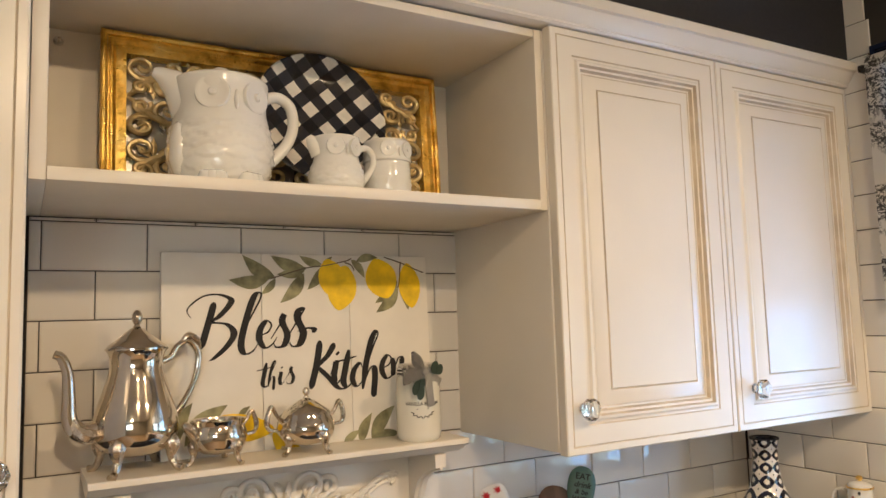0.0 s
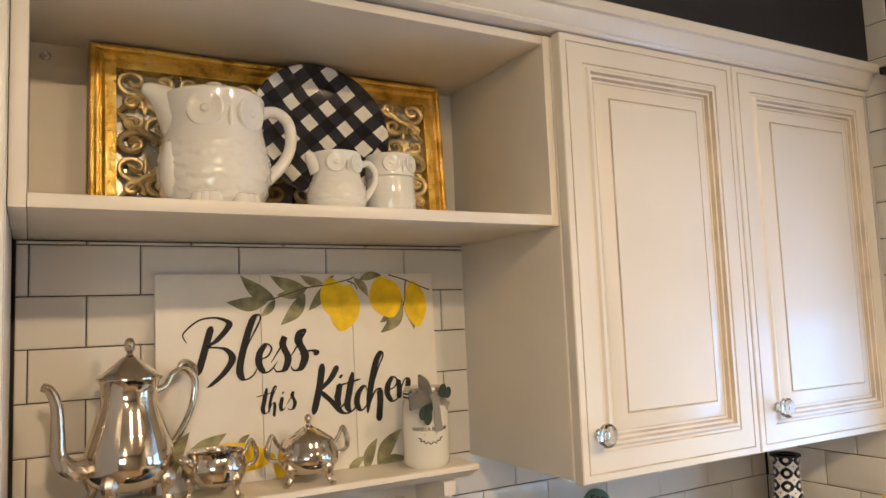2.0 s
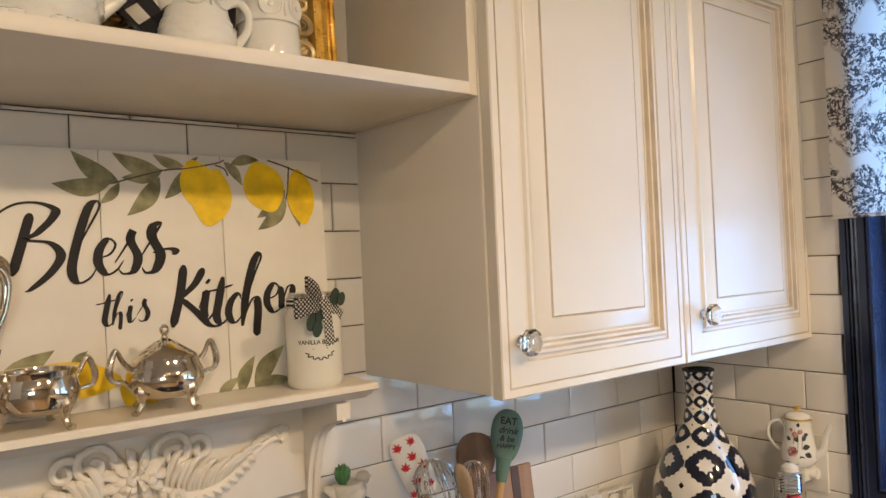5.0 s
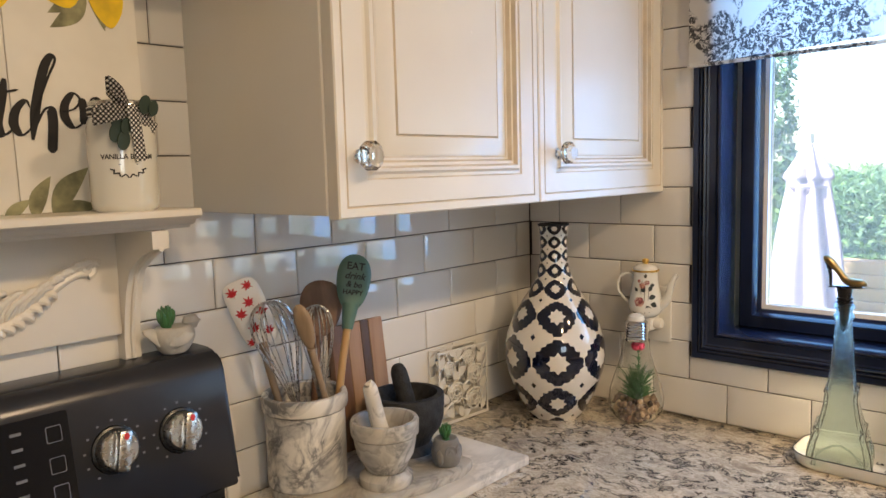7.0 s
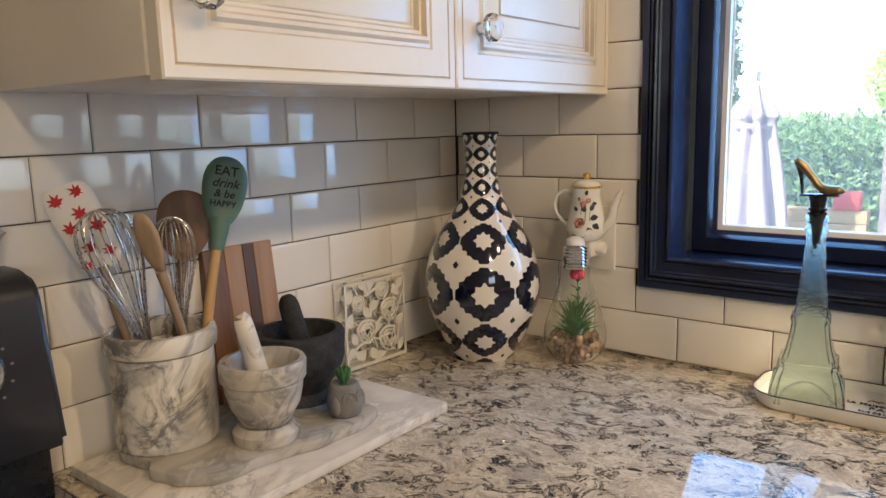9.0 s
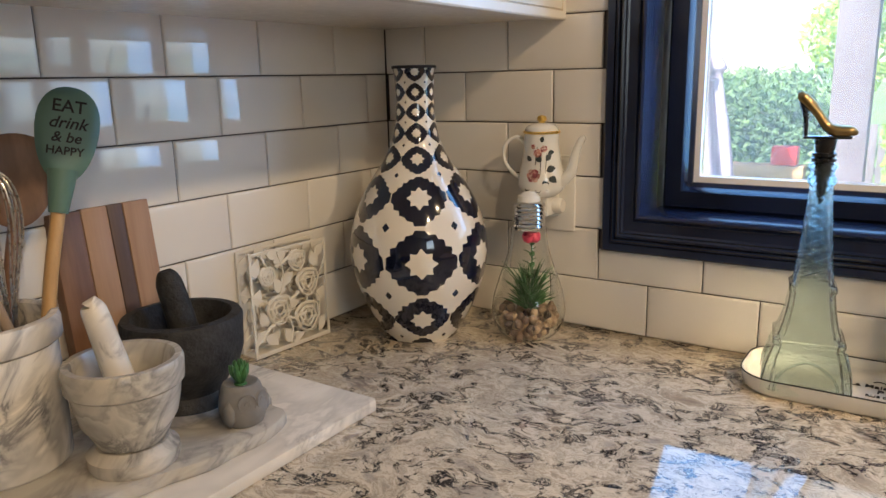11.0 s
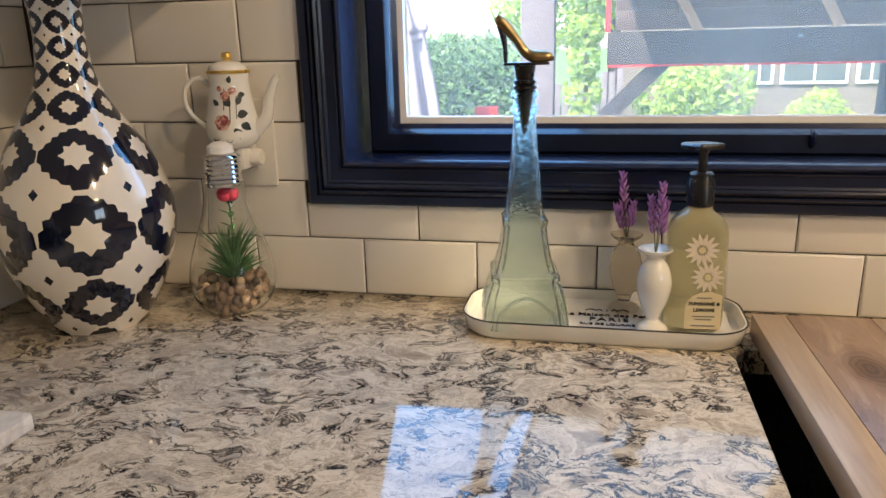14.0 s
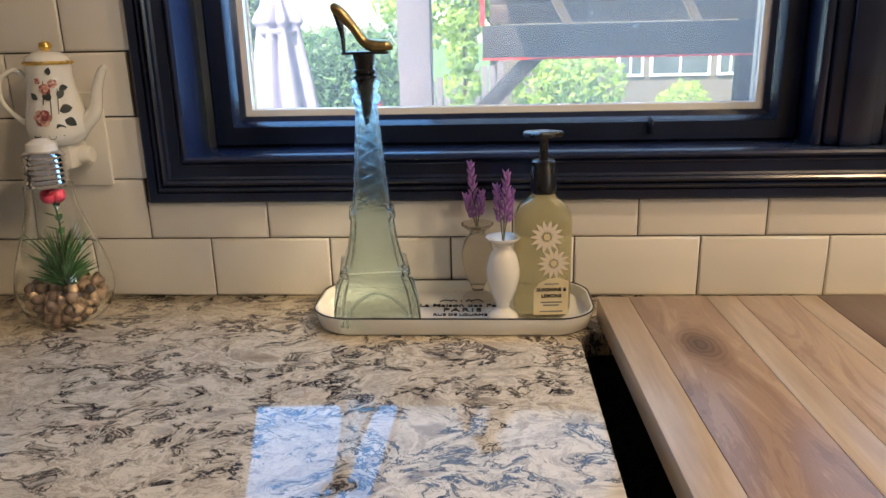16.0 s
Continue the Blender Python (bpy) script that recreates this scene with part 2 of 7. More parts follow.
PLASTER = paint("warm_wall_paint", (0.30, 0.285, 0.26), 0.8, vary=0.05, scale=2, grain=150)
CEILING = paint("white_ceiling_paint", (0.75, 0.74, 0.72), 0.85, vary=0.03, scale=2, grain=200)
FLOOR = wood("oak_floor", (0.20, 0.14, 0.09), (0.44, 0.33, 0.22), 0.4, 0, 0.3)
QUARTZ = quartz()
PLANK = walnut_plank()
SAPWOOD = wood("acacia_sapwood", (0.30, 0.20, 0.12), (0.56, 0.42, 0.28), 0.3, 0, 0.8)
HEARTWOOD = wood("acacia_heartwood", (0.075, 0.042, 0.03), (0.20, 0.115, 0.075), 0.3, 0, 0.8)
TOILE = toile()


def hazed_pane():
    """Window glass with garden haze painted in: an uneven bluish film and small specks."""
    k = Nodes("hazed_window_glass")
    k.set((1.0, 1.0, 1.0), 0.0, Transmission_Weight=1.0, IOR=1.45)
    # pale blue translucent layer, stands in for bright haze outdoors
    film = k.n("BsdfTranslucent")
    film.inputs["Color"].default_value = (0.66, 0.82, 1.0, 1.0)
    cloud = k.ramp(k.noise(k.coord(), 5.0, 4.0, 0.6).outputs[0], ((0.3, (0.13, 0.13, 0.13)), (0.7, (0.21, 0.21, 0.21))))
    specks = k.ramp(k.noise(k.coord(), 90.0, 2.0, 0.5).outputs[0], ((0.70, (0, 0, 0)), (0.76, (0.14, 0.14, 0.14))))
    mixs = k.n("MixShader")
    k.link(k.math("ADD", cloud, specks), mixs.inputs[0])
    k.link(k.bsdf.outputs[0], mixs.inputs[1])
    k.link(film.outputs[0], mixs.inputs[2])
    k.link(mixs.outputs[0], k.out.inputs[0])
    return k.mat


PANE = hazed_pane()
WHITE_VINYL = paint("white_vinyl", (0.8, 0.8, 0.8), 0.35, vary=0.05)
MARBLE = marble("white_marble", (0.80, 0.77, 0.71), (0.15, 0.15, 0.16), 11.0, 0.2, 0.9)
MARBLE_BOARD = marble("cream_marble", (0.80, 0.76, 0.69), (0.22, 0.21, 0.20), 6.0, 0.2, 0.45)
MARBLE_GREY = marble("grey_veined_marble", (0.50, 0.475, 0.43), (0.26, 0.25, 0.235), 9.0, 0.26, 0.8)
BLACK_STONE = paint("black_basalt", (0.022, 0.022, 0.023), 0.75, vary=0.5, scale=60, bump=0.8, grain=220)
STOVE = paint("slate_steel", (0.034, 0.036, 0.044), 0.24, 0.3, vary=0.06, scale=4, bump=0)
BLACK_GLASS = paint("black_ceramic_glass", (0.008, 0.009, 0.013), 0.08, vary=0.1, bump=0)
STEEL = paint("brushed_steel", (0.62, 0.60, 0.57), 0.28, 1.0, vary=0.08, bump=0.05, grain=200)
CHROME = paint("polished_chrome", (0.8, 0.8, 0.8), 0.06, 1.0, vary=0.05, bump=0.02)
SILVER = paint("silver_plate", (0.72, 0.65, 0.55), 0.08, 1.0, vary=0.12, scale=14, bump=0.06, grain=25)
SILVER_CAST = paint("cast_silver", (0.66, 0.59, 0.50), 0.2, 1.0, vary=0.25, scale=60, bump=0.9, grain=170)
PORCELAIN = paint("white_porcelain", (0.80, 0.79, 0.75), 0.12, vary=0.03, bump=0.05, grain=40, Coat_Weight=0.5)


def gold_leaf():
    """Burnished leaf over gesso: crinkled, with rubbed patches where the pale ground shows."""
    k = Nodes("gold_leaf")
    c = k.coord()
    crinkle = k.noise(c, 75.0, 5.0, 0.65, 0.8)
    patch = k.noise(c, 160.0, 4.0, 0.7)
    col = k.ramp(k.noise(c, 26.0, 4.0, 0.6).outputs[0], ((0.3, (0.52, 0.29, 0.05)), (0.5, (0.95, 0.62, 0.14)), (0.7, (1.0, 0.76, 0.28))))
    worn = k.ramp(patch.outputs[0], ((0.66, (0, 0, 0)), (0.72, (1, 1, 1))))
    k.bump(crinkle.outputs[0], 0.9, 0.003)
    k.link(k.math("SUBTRACT", 1.0, worn), k.bsdf.inputs["Metallic"])
    return k.set(k.mix(worn, col, (0.58, 0.45, 0.28)), k.math("MULTIPLY_ADD", patch.outputs[0], 0.35, 0.14))


GOLD = gold_leaf()
RED = paint("red_paint", (0.55, 0.03, 0.03), 0.45, vary=0.15)
BLACK = paint("black_plastic", (0.01, 0.011, 0.014), 0.28, vary=0.2)
INK = paint("black_ink", (0.006, 0.005, 0.007), 0.65, vary=0.2)
LETTER = paint("grey_print", (0.15, 0.16, 0.19), 0.6, vary=0.1)
SIGN_WHITE = paint("white_sign_paint", (0.80, 0.77, 0.71), 0.55, vary=0.05, scale=12)
CRYSTAL = clear_glass("cut_crystal", (0.97, 0.98, 1.0), 0.0, ior=1.52)


# ---- mesh helpers ----
def bm_box(x0, x1, y0, y1, z0, z1, bevel=0.0, seg=2):
    bm = bmesh.new()
    bmesh.ops.create_cube(bm, size=1.0, matrix=Matrix.Translation(((x0 + x1) / 2, (y0 + y1) / 2, (z0 + z1) / 2)) @ Matrix.Diagonal((abs(x1 - x0), abs(y1 - y0), abs(z1 - z0), 1)))
    if bevel:
        bmesh.ops.bevel(bm, geom=list(bm.edges), offset=bevel, segments=seg, affect="EDGES", profile=0.5)
    return bm


def join(*bms):
    out = bmesh.new()
    for b in bms:
        me = bpy.data.meshes.new("tmp")
        b.to_mesh(me)
        out.from_mesh(me)
        bpy.data.meshes.remove(me)
        b.free()
    return out


def moved(bm, m):
    bmesh.ops.transform(bm, matrix=m, verts=bm.verts)
    return bm


def bm_lathe(profile, n=48, squash=1.0):
    """Turns (radius, height) pairs round z; a radius of 0 closes the end."""
    bm = bmesh.new()
    rings = []
    for r, z in profile:
        if r <= 1e-6:
            rings.append([bm.verts.new((0, 0, z))])
        else:
            rings.append([bm.verts.new((r * math.cos(2 * math.pi * i / n), squash * r * math.sin(2 * math.pi * i / n), z)) for i in range(n)])
    for a, b in zip(rings, rings[1:]):
        for i in range(n):
            j = (i + 1) % n
            q = [a[0]] if len(a) == 1 else [a[i], a[j]]
            w = [b[0]] if len(b) == 1 else [b[j], b[i]]
            if len(q) + len(w) > 2:
                bm.faces.new(q + w)
    bmesh.ops.recalc_face_normals(bm, faces=bm.faces)
    return bm


def smooth_path(pts, k=6):
    """A Catmull-Rom curve through the points."""
    pts = [Vector(p) for p in pts]
    out = []
    for i in range(len(pts) - 1):
        p0, p1, p2, p3 = pts[max(i - 1, 0)], pts[i], pts[i + 1], pts[min(i + 2, len(pts) - 1)]
        for s in range(k):
            u = s / k
            out.append(0.5 * (2 * p1 + (p2 - p0) * u + (2 * p0 - 5 * p1 + 4 * p2 - p3) * u * u + (3 * p1 - p0 - 3 * p2 + p3) * u ** 3))
    return out + [pts[-1]]


def bm_tube(pts, radii, n=10, flat=1.0, k=6):
    """A round rod along a smooth curve; radii are spread along it."""
    path = smooth_path(pts, k) if k > 1 else [Vector(p) for p in pts]
    radii = radii if isinstance(radii, (list, tuple)) else [radii]
    bm = bmesh.new()
    rings, side = [], None
    for i, p in enumerate(path):
        d = (path[min(i + 1, len(path) - 1)] - path[max(i - 1, 0)]).normalized()
        if side is None:
            side = d.orthogonal().normalized()
        side = (side - d * side.dot(d)).normalized()
        up = d.cross(side)
        f = i / max(1, len(path) - 1) * (len(radii) - 1)
        a = min(int(f), len(radii) - 1)
        r = radii[a] + (radii[min(a + 1, len(radii) - 1)] - radii[a]) * (f - a)
        rings.append([bm.verts.new(p + r * (math.cos(2 * math.pi * j / n) * side + flat * math.sin(2 * math.pi * j / n) * up)) for j in range(n)])
    for a, b in zip(rings, rings[1:]):
        for i in range(n):
            bm.faces.new((a[i], a[(i + 1) % n], b[(i + 1) % n], b[i]))
    bm.faces.new(rings[0][::-1])
    bm.faces.new(rings[-1])
    bmesh.ops.recalc_face_normals(bm, faces=bm.faces)
    return bm


def bm_slab(poly, z0, z1, bevel=0.0):
    """A flat plate from an outline in x and y."""
    bm = bmesh.new()
    f = bm.faces.new([bm.verts.new((x, y, z0)) for x, y in poly])
    r = bmesh.ops.extrude_face_region(bm, geom=[f])
    bmesh.ops.translate(bm, verts=[v for v in r["geom"] if isinstance(v, bmesh.types.BMVert)], vec=(0, 0, z1 - z0))
    bmesh.ops.recalc_face_normals(bm, faces=bm.faces)
    if bevel:
        rim = [e for e in bm.edges if abs(e.verts[0].co.z - e.verts[1].co.z) < 1e-7 and len(e.link_faces) == 2]
        bmesh.ops.bevel(bm, geom=rim, offset=bevel, segments=2, affect="EDGES", profile=0.5)
    return bm


TO_WALL = Matrix(((1, 0, 0, 0), (0, 0, -1, 0), (0, 1, 0, 0), (0, 0, 0, 1)))   # a plate drawn in x, y stands up facing -y


def mesh_of(name, bm, material, angle=38):
    me = bpy.data.meshes.new(name)
    bm.to_mesh(me)
    bm.free()
    for m in material if isinstance(material, (list, tuple)) else [material]:
        me.materials.append(m)
    me.polygons.foreach_set("use_smooth", [True] * len(me.polygons))
    me.set_sharp_from_angle(angle=radians(angle))
    return me


def part(name, bm, material, parent=None, label="", angle=38):
    ob = new(name, bm if isinstance(bm, bpy.types.Mesh) else mesh_of(name, bm, material, angle))
    ob.parent = parent
    return tagged(ob, label)


def thing(name, x, y, z, label, category, group="", turn=0.0):
    ob = new(name)
    ob.empty_display_size = 0.02
    ob.matrix_world = pose(x, y, z, 0, 0, turn)
    return tagged(ob, label, category, group)


def structure(name, bm, material, label="", angle=38):
    ob = part(name, bm, material, None, label, angle)
    return tagged(ob, kind="structure")


def text_bm(words, size, shear=0.0, bold=0.0, spacing=1.0, depth=0.0004):
    """Lettering lying in x and y, centred."""
    cu = bpy.data.curves.new("letters", "FONT")
    cu.body, cu.size, cu.shear, cu.offset, cu.space_character, cu.extrude = words, size, shear, bold, spacing, depth
    cu.align_x, cu.align_y, cu.resolution_u = "CENTER", "CENTER", 4
    ob = new("letters", cu)
    dg = bpy.context.evaluated_depsgraph_get()
    me = bpy.data.meshes.new_from_object(ob.evaluated_get(dg))
    bm = bmesh.new()
    bm.from_mesh(me)
    bpy.data.objects.remove(ob)
    bpy.data.curves.remove(cu)
    bpy.data.meshes.remove(me)
    return bm


# ---- the room ----
COUNTER = 0.91
ROW, RUN = 0.0780, 0.1544          # tile pitch
RX0, RY0, TOP = -4.2, -4.4, 2.45   # far corner of the room and its ceiling

structure("floor", bm_box(RX0 - 0.1, 0.16, RY0 - 0.1, 0.12, -0.05, 0.0), FLOOR, "brown oak boards across the kitchen")
structure("ceiling", bm_box(RX0 - 0.1, 0.16, RY0 - 0.1, 0.12, TOP, TOP + 0.08), CEILING, "plain white painted ceiling")
wall_north = structure("wall_north", bm_box(RX0, 0.16, 0.0, 0.12, 0.0, TOP), CHARCOAL, "charcoal painted wall tiled white behind the worktop")
structure("wall_west", bm_box(RX0 - 0.1, RX0, RY0, 0.12, 0, TOP), PLASTER, "plain warm grey wall")
structure("wall_south", join(bm_box(RX0 - 0.1, -4.05, RY0 - 0.1, RY0, 0, TOP), bm_box(-2.65, 0.16, RY0 - 0.1, RY0, 0, TOP), bm_box(-4.05, -2.65, RY0 - 0.1, RY0, 0, 1.25), bm_box(-4.05, -2.65, RY0 - 0.1, RY0, 2.1, TOP)),
          PLASTER, "warm grey wall with a wide window")
window_2 = structure("window_2", join(*[bm_box(x - 0.03, x + 0.03, RY0 - 0.07, RY0 - 0.02, 1.25, 2.1) for x in (-4.02, -3.35, -2.68)], bm_box(-4.05, -2.65, RY0 - 0.07, RY0 - 0.02, 1.25, 1.31), bm_box(-4.05, -2.65, RY0 - 0.07, RY0 - 0.02, 2.04, 2.1)), WHITE_VINYL, "white framed window")
# east wall with the window opening
WY0, WY1, WZ0, WZ1 = -0.462, -2.05, 1.09, 2.12
wall_east = structure("wall_east", join(bm_box(0, 0.16, WY0, 0.0, 0, TOP), bm_box(0, 0.16, RY0, WY1, 0, TOP),
                                        bm_box(0, 0.16, WY1, WY0, 0, WZ0), bm_box(0, 0.16, WY1, WY0, WZ1, TOP)), PLASTER, "wall with a wide window, tiled white")
# grout beds behind the tiles
part("grout_bed", bm_box(-1.622, -0.0005, -0.0045, -0.0005, COUNTER - 0.02, 1.7745), GROUT, wall_north, "dark grout")
part("grout_bed", join(bm_box(-0.0045, -0.0005, -0.45, -0.0045, COUNTER - 0.02, TOP - 0.002), bm_box(-0.0045, -0.0005, -2.3, -0.45, COUNTER - 0.02, WZ0 - 0.002)), GROUT, wall_east, "dark grout")

# ---- window ----
window = structure("window_1", bm_box(0.02, 0.1, WY1, WY1 + 0.004, WZ0, WZ0 + 0.004), NAVY, "black painted wooden window with two casements")


def frame_loop(y0, y1, z0, z1, profile):
    """A mitred rectangular frame in the window wall's plane; profile: (inset, x) pairs."""
    bm = bmesh.new()
    loops = [[bm.verts.new((x, y, z)) for y, z in ((y0 - i, z0 + i), (y1 + i, z0 + i), (y1 + i, z1 - i), (y0 - i, z1 - i))] for i, x in profile]
    for a, b in zip(loops, loops[1:]):
        for i in range(4):
            bm.faces.new((a[i], a[(i + 1) % 4], b[(i + 1) % 4], b[i]))
    bmesh.ops.recalc_face_normals(bm, faces=bm.faces)
    return bm


CASING = [(0.0, 0.004), (0.0, -0.016), (0.002, -0.018), (0.012, -0.018), (0.013, -0.015), (0.015, -0.015), (0.016, -0.021), (0.018, -0.023), (0.020, -0.023), (0.0215, -0.018), (0.023, -0.018), (0.024, -0.024), (0.0265, -0.026),
          (0.029, -0.024), (0.030, -0.019), (0.033, -0.017), (0.045, -0.017), (0.046, -0.020), (0.048, -0.021), (0.050, -0.019), (0.052, -0.024), (0.055, -0.026), (0.058, -0.023), (0.058, 0.055)]
part("casing", frame_loop(-0.406, -2.105, 1.037, 2.17, CASING), NAVY, window, "moulded black casing", 30)
# sill nosing
part("window_sill", join(bm_box(-0.012, 0.075, WY1 + 0.003, WY0 - 0.003, 1.088, 1.096, 0.003)), NAVY, window, "glossy black sill")
MID = -1.262
part("mullion", join(bm_box(0.0, 0.1, MID - 0.034, MID + 0.034, 1.096, WZ1, 0.006), bm_box(-0.008, 0.0, MID - 0.018, MID + 0.018, 1.096, WZ1, 0.003),
                     bm_box(0.004, 0.06, MID + 0.034, MID + 0.046, 1.096, WZ1, 0.004), bm_box(0.004, 0.06, MID - 0.046, MID - 0.034, 1.096, WZ1, 0.004)), NAVY, window, "fluted black mullion")
for s0, s1 in ((WY0 - 0.012, MID + 0.046), (MID - 0.046, WY1 + 0.012)):
    sash = part("sash", frame_loop(s0, s1, 1.096, WZ1 - 0.01, [(0.0, 0.10), (0.0, 0.052), (0.004, 0.048), (0.026, 0.048), (0.029, 0.052), (0.032, 0.062), (0.038, 0.066), (0.038, 0.10)]), NAVY, window)
    part("glazing_bead", frame_loop(s0 - 0.038, s1 + 0.038, 1.134, WZ1 - 0.048, [(0.0, 0.098), (0.0, 0.07), (0.008, 0.072), (0.008, 0.098)]), WHITE_VINYL, sash, "white vinyl bead")
    # the pane's material lays the painted haze over the garden
    pane = part("pane", bm_box(0.084, 0.088, s1 + 0.046, s0 - 0.046, 1.142, WZ1 - 0.056), PANE, sash, "window glass with a pale haze painted in")
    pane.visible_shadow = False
    part("latch", bm_tube([(0.05, (s0 + s1) / 2 - 0.19, 1.108), (0.042, (s0 + s1) / 2 - 0.19, 1.12), (0.048, (s0 + s1) / 2 - 0.19, 1.126)], 0.004, 8), NAVY, sash)
part("crank", bm_tube([(0.03, MID - 0.075, 1.098), (0.02, MID - 0.078, 1.13), (0.01, MID - 0.08, 1.16), (0.02, MID - 0.085, 1.185)], [0.012, 0.009, 0.007, 0.009], 10), BLACK, window)


# ---- wall cabinets ----
DOOR_FRAME = [(0.0, 0.020, 0), (0.0, 0.002, 0), (0.002, 0.0, 0), (0.012, 0.0, 0), (0.0135, 0.0015, 1), (0.015, 0.0, 1), (0.046, 0.0, 0), (0.048, 0.002, 1), (0.052, 0.001, 0), (0.056, -0.003, 0),
              (0.060, -0.003, 0), (0.063, 0.003, 1), (0.067, 0.003, 0), (0.070, 0.009, 1), (0.073, 0.009, 0)]
DOOR_PANEL = [(0.073, 0.009, 0), (0.075, 0.0095, 1), (0.078, 0.008, 0), (0.100, 0.0025, 0), (0.1015, 0.004, 1), (0.1035, 0.0015, 1), (0.105, 0.0015, 0)]


def bm_door(w, h, profile, fill):
    """Concentric mouldings of a framed door standing on z = 0, facing -y; (inset, depth, paint) rows."""
    bm = bmesh.new()
    loops = [[bm.verts.new((x, d, z)) for x, z in ((i, i), (w - i, i), (w - i, h - i), (i, h - i))] for i, d, _ in profile]
    for (a, b), (_, _, m) in zip(zip(loops, loops[1:]), profile[1:]):
        for i in range(4):
            bm.faces.new((a[i], a[(i + 1) % 4], b[(i + 1) % 4], b[i])).material_index = m
    if fill:
        bm.faces.new(loops[-1])
    else:
        bm.faces.new(loops[0][::-1])
    bmesh.ops.recalc_face_normals(bm, faces=bm.faces)
    return bm


def bm_knob():
    """A faceted crystal knob that points along -y."""
    bm = bm_lathe([(0.0, 0.034), (0.010, 0.034), (0.0185, 0.026), (0.0185, 0.020), (0.008, 0.012), (0.0, 0.012)], 10)
    return moved(bm, pose(0, 0, 0, 90))


def bm_rose():
    return moved(bm_lathe([(0.0, 0.0), (0.009, 0.0), (0.009, 0.003), (0.006, 0.005), (0.006, 0.012), (0.0, 0.013)], 20), pose(0, 0, 0, 90))


DOOR_Y = -0.340


def add_door(cab, x0, x1, z0, z1, knob_x, knob_z):
    door = part("door", moved(bm_door(x1 - x0, z1 - z0, DOOR_FRAME, False), Matrix.Translation((x0, DOOR_Y, z0))), [CREAM, GLAZE], cab, "cream framed door with brown glaze lines", 20)
    part("panel", moved(bm_door(x1 - x0, z1 - z0, DOOR_PANEL, True), Matrix.Translation((x0, DOOR_Y, z0))), [CREAM, GLAZE], door, "raised centre panel", 20)
    part("knob", moved(join(bm_knob()), Matrix.Translation((knob_x, DOOR_Y, knob_z))), CRYSTAL, door, "faceted clear crystal knob", 5)
    part("knob_base", moved(bm_rose(), Matrix.Translation((knob_x, DOOR_Y, knob_z))), CHROME, door, "chrome knob base")
    return door


CAB_Z0, CAB_Z1 = 1.373, 2.09
cab = thing("wall_cabinet", 0, 0, 0, "cream glazed two-door wall cabinet with crystal knobs", "cabinet", "wall cabinets")
part("body", join(bm_box(-0.858, -0.004, -0.319, -0.002, CAB_Z0, CAB_Z1, 0.0015)), CREAM, cab)
add_door(cab, -0.855, -0.4435, CAB_Z0 - 0.004, CAB_Z1 + 0.003, -0.822, 1.444)
add_door(cab, -0.4405, -0.006, CAB_Z0 - 0.004, CAB_Z1 + 0.003, -0.393, 1.447)

cab2 = thing("wall_cabinet", 0, 0, 0, "cream glazed wall cabinet beside the open shelf", "cabinet", "wall cabinets")
part("body", bm_box(-2.08, -1.6255, -0.319, -0.002, CAB_Z0, CAB_Z1, 0.0015), CREAM, cab2)
add_door(cab2, -2.078, -1.6265, CAB_Z0 - 0.004, CAB_Z1 + 0.003, -1.652, 1.443)

SHELF_Z = 1.792
unit = thing("open_shelf_unit", 0, 0, 0, "cream open display shelf between the wall cabinets", "shelf", "wall cabinets")
part("side", bm_box(-1.6245, -1.606, -0.319, -0.002, 1.775, CAB_Z1, 0.001), IVORY, unit)
part("side", bm_box(-0.873, -0.859, -0.319, -0.002, 1.775, CAB_Z1, 0.001), IVORY, unit)
part("shelf", bm_box(-1.6055, -0.8735, -0.321, -0.002, 1.775, SHELF_Z, 0.0015), IVORY, unit)
part("top", bm_box(-1.6055, -0.8735, -0.318, -0.002, 2.076, CAB_Z1, 0.001), IVORY, unit)
part("back", bm_box(-1.6055, -0.8735, -0.016, -0.003, SHELF_Z + 0.0005, 2.0755), IVORY, unit)
part("screw_cap", moved(bm_lathe([(0, 0.0025), (0.003, 0.0025), (0.0035, 0.001), (0.0065, 0.0015), (0.008, 0.0)], 20), pose(-1.586, -0.0165, 2.056, 90)), STEEL, unit, "small steel screw")

# crown moulding along the tops
CROWN = [(-0.31, 2.0945), (-0.345, 2.0945), (-0.349, 2.098), (-0.347, 2.102), (-0.353, 2.106), (-0.362, 2.120), (-0.364, 2.124), (-0.371, 2.126), (-0.373, 2.143), (-0.37, 2.146), (-0.31, 2.146)]


def bm_run(profile, x0, x1):
    bm = bmesh.new()
    a = [bm.verts.new((x0, y, z)) for y, z in profile]
    b = [bm.verts.new((x1, y, z)) for y, z in profile]
    n = len(profile)
    for i in range(n):
        bm.faces.new((a[i], a[(i + 1) % n], b[(i + 1) % n], b[i]))
    bm.faces.new(a)
    bm.faces.new(b[::-1])
    bmesh.ops.recalc_face_normals(bm, faces=bm.faces)
    return bm


structure("trim", bm_run(CROWN, -2.2, -0.003), CREAM, "cream crown moulding on the wall cabinets", 25)
structure("trim", bm_box(-2.2, -0.003, -0.309, -0.002, 2.0945, 2.14), CREAM, "cream cabinet top")

structure("soffit", bm_box(-2.2, -0.0085, -0.352, -0.002, 2.1465, TOP - 0.002), CHARCOAL, "charcoal painted bulkhead above the wall cabinets")

# ---- worktop and base cabinets ----
SINK_Y, SINK_X0, SINK_X1 = -0.932, -0.56, -0.125


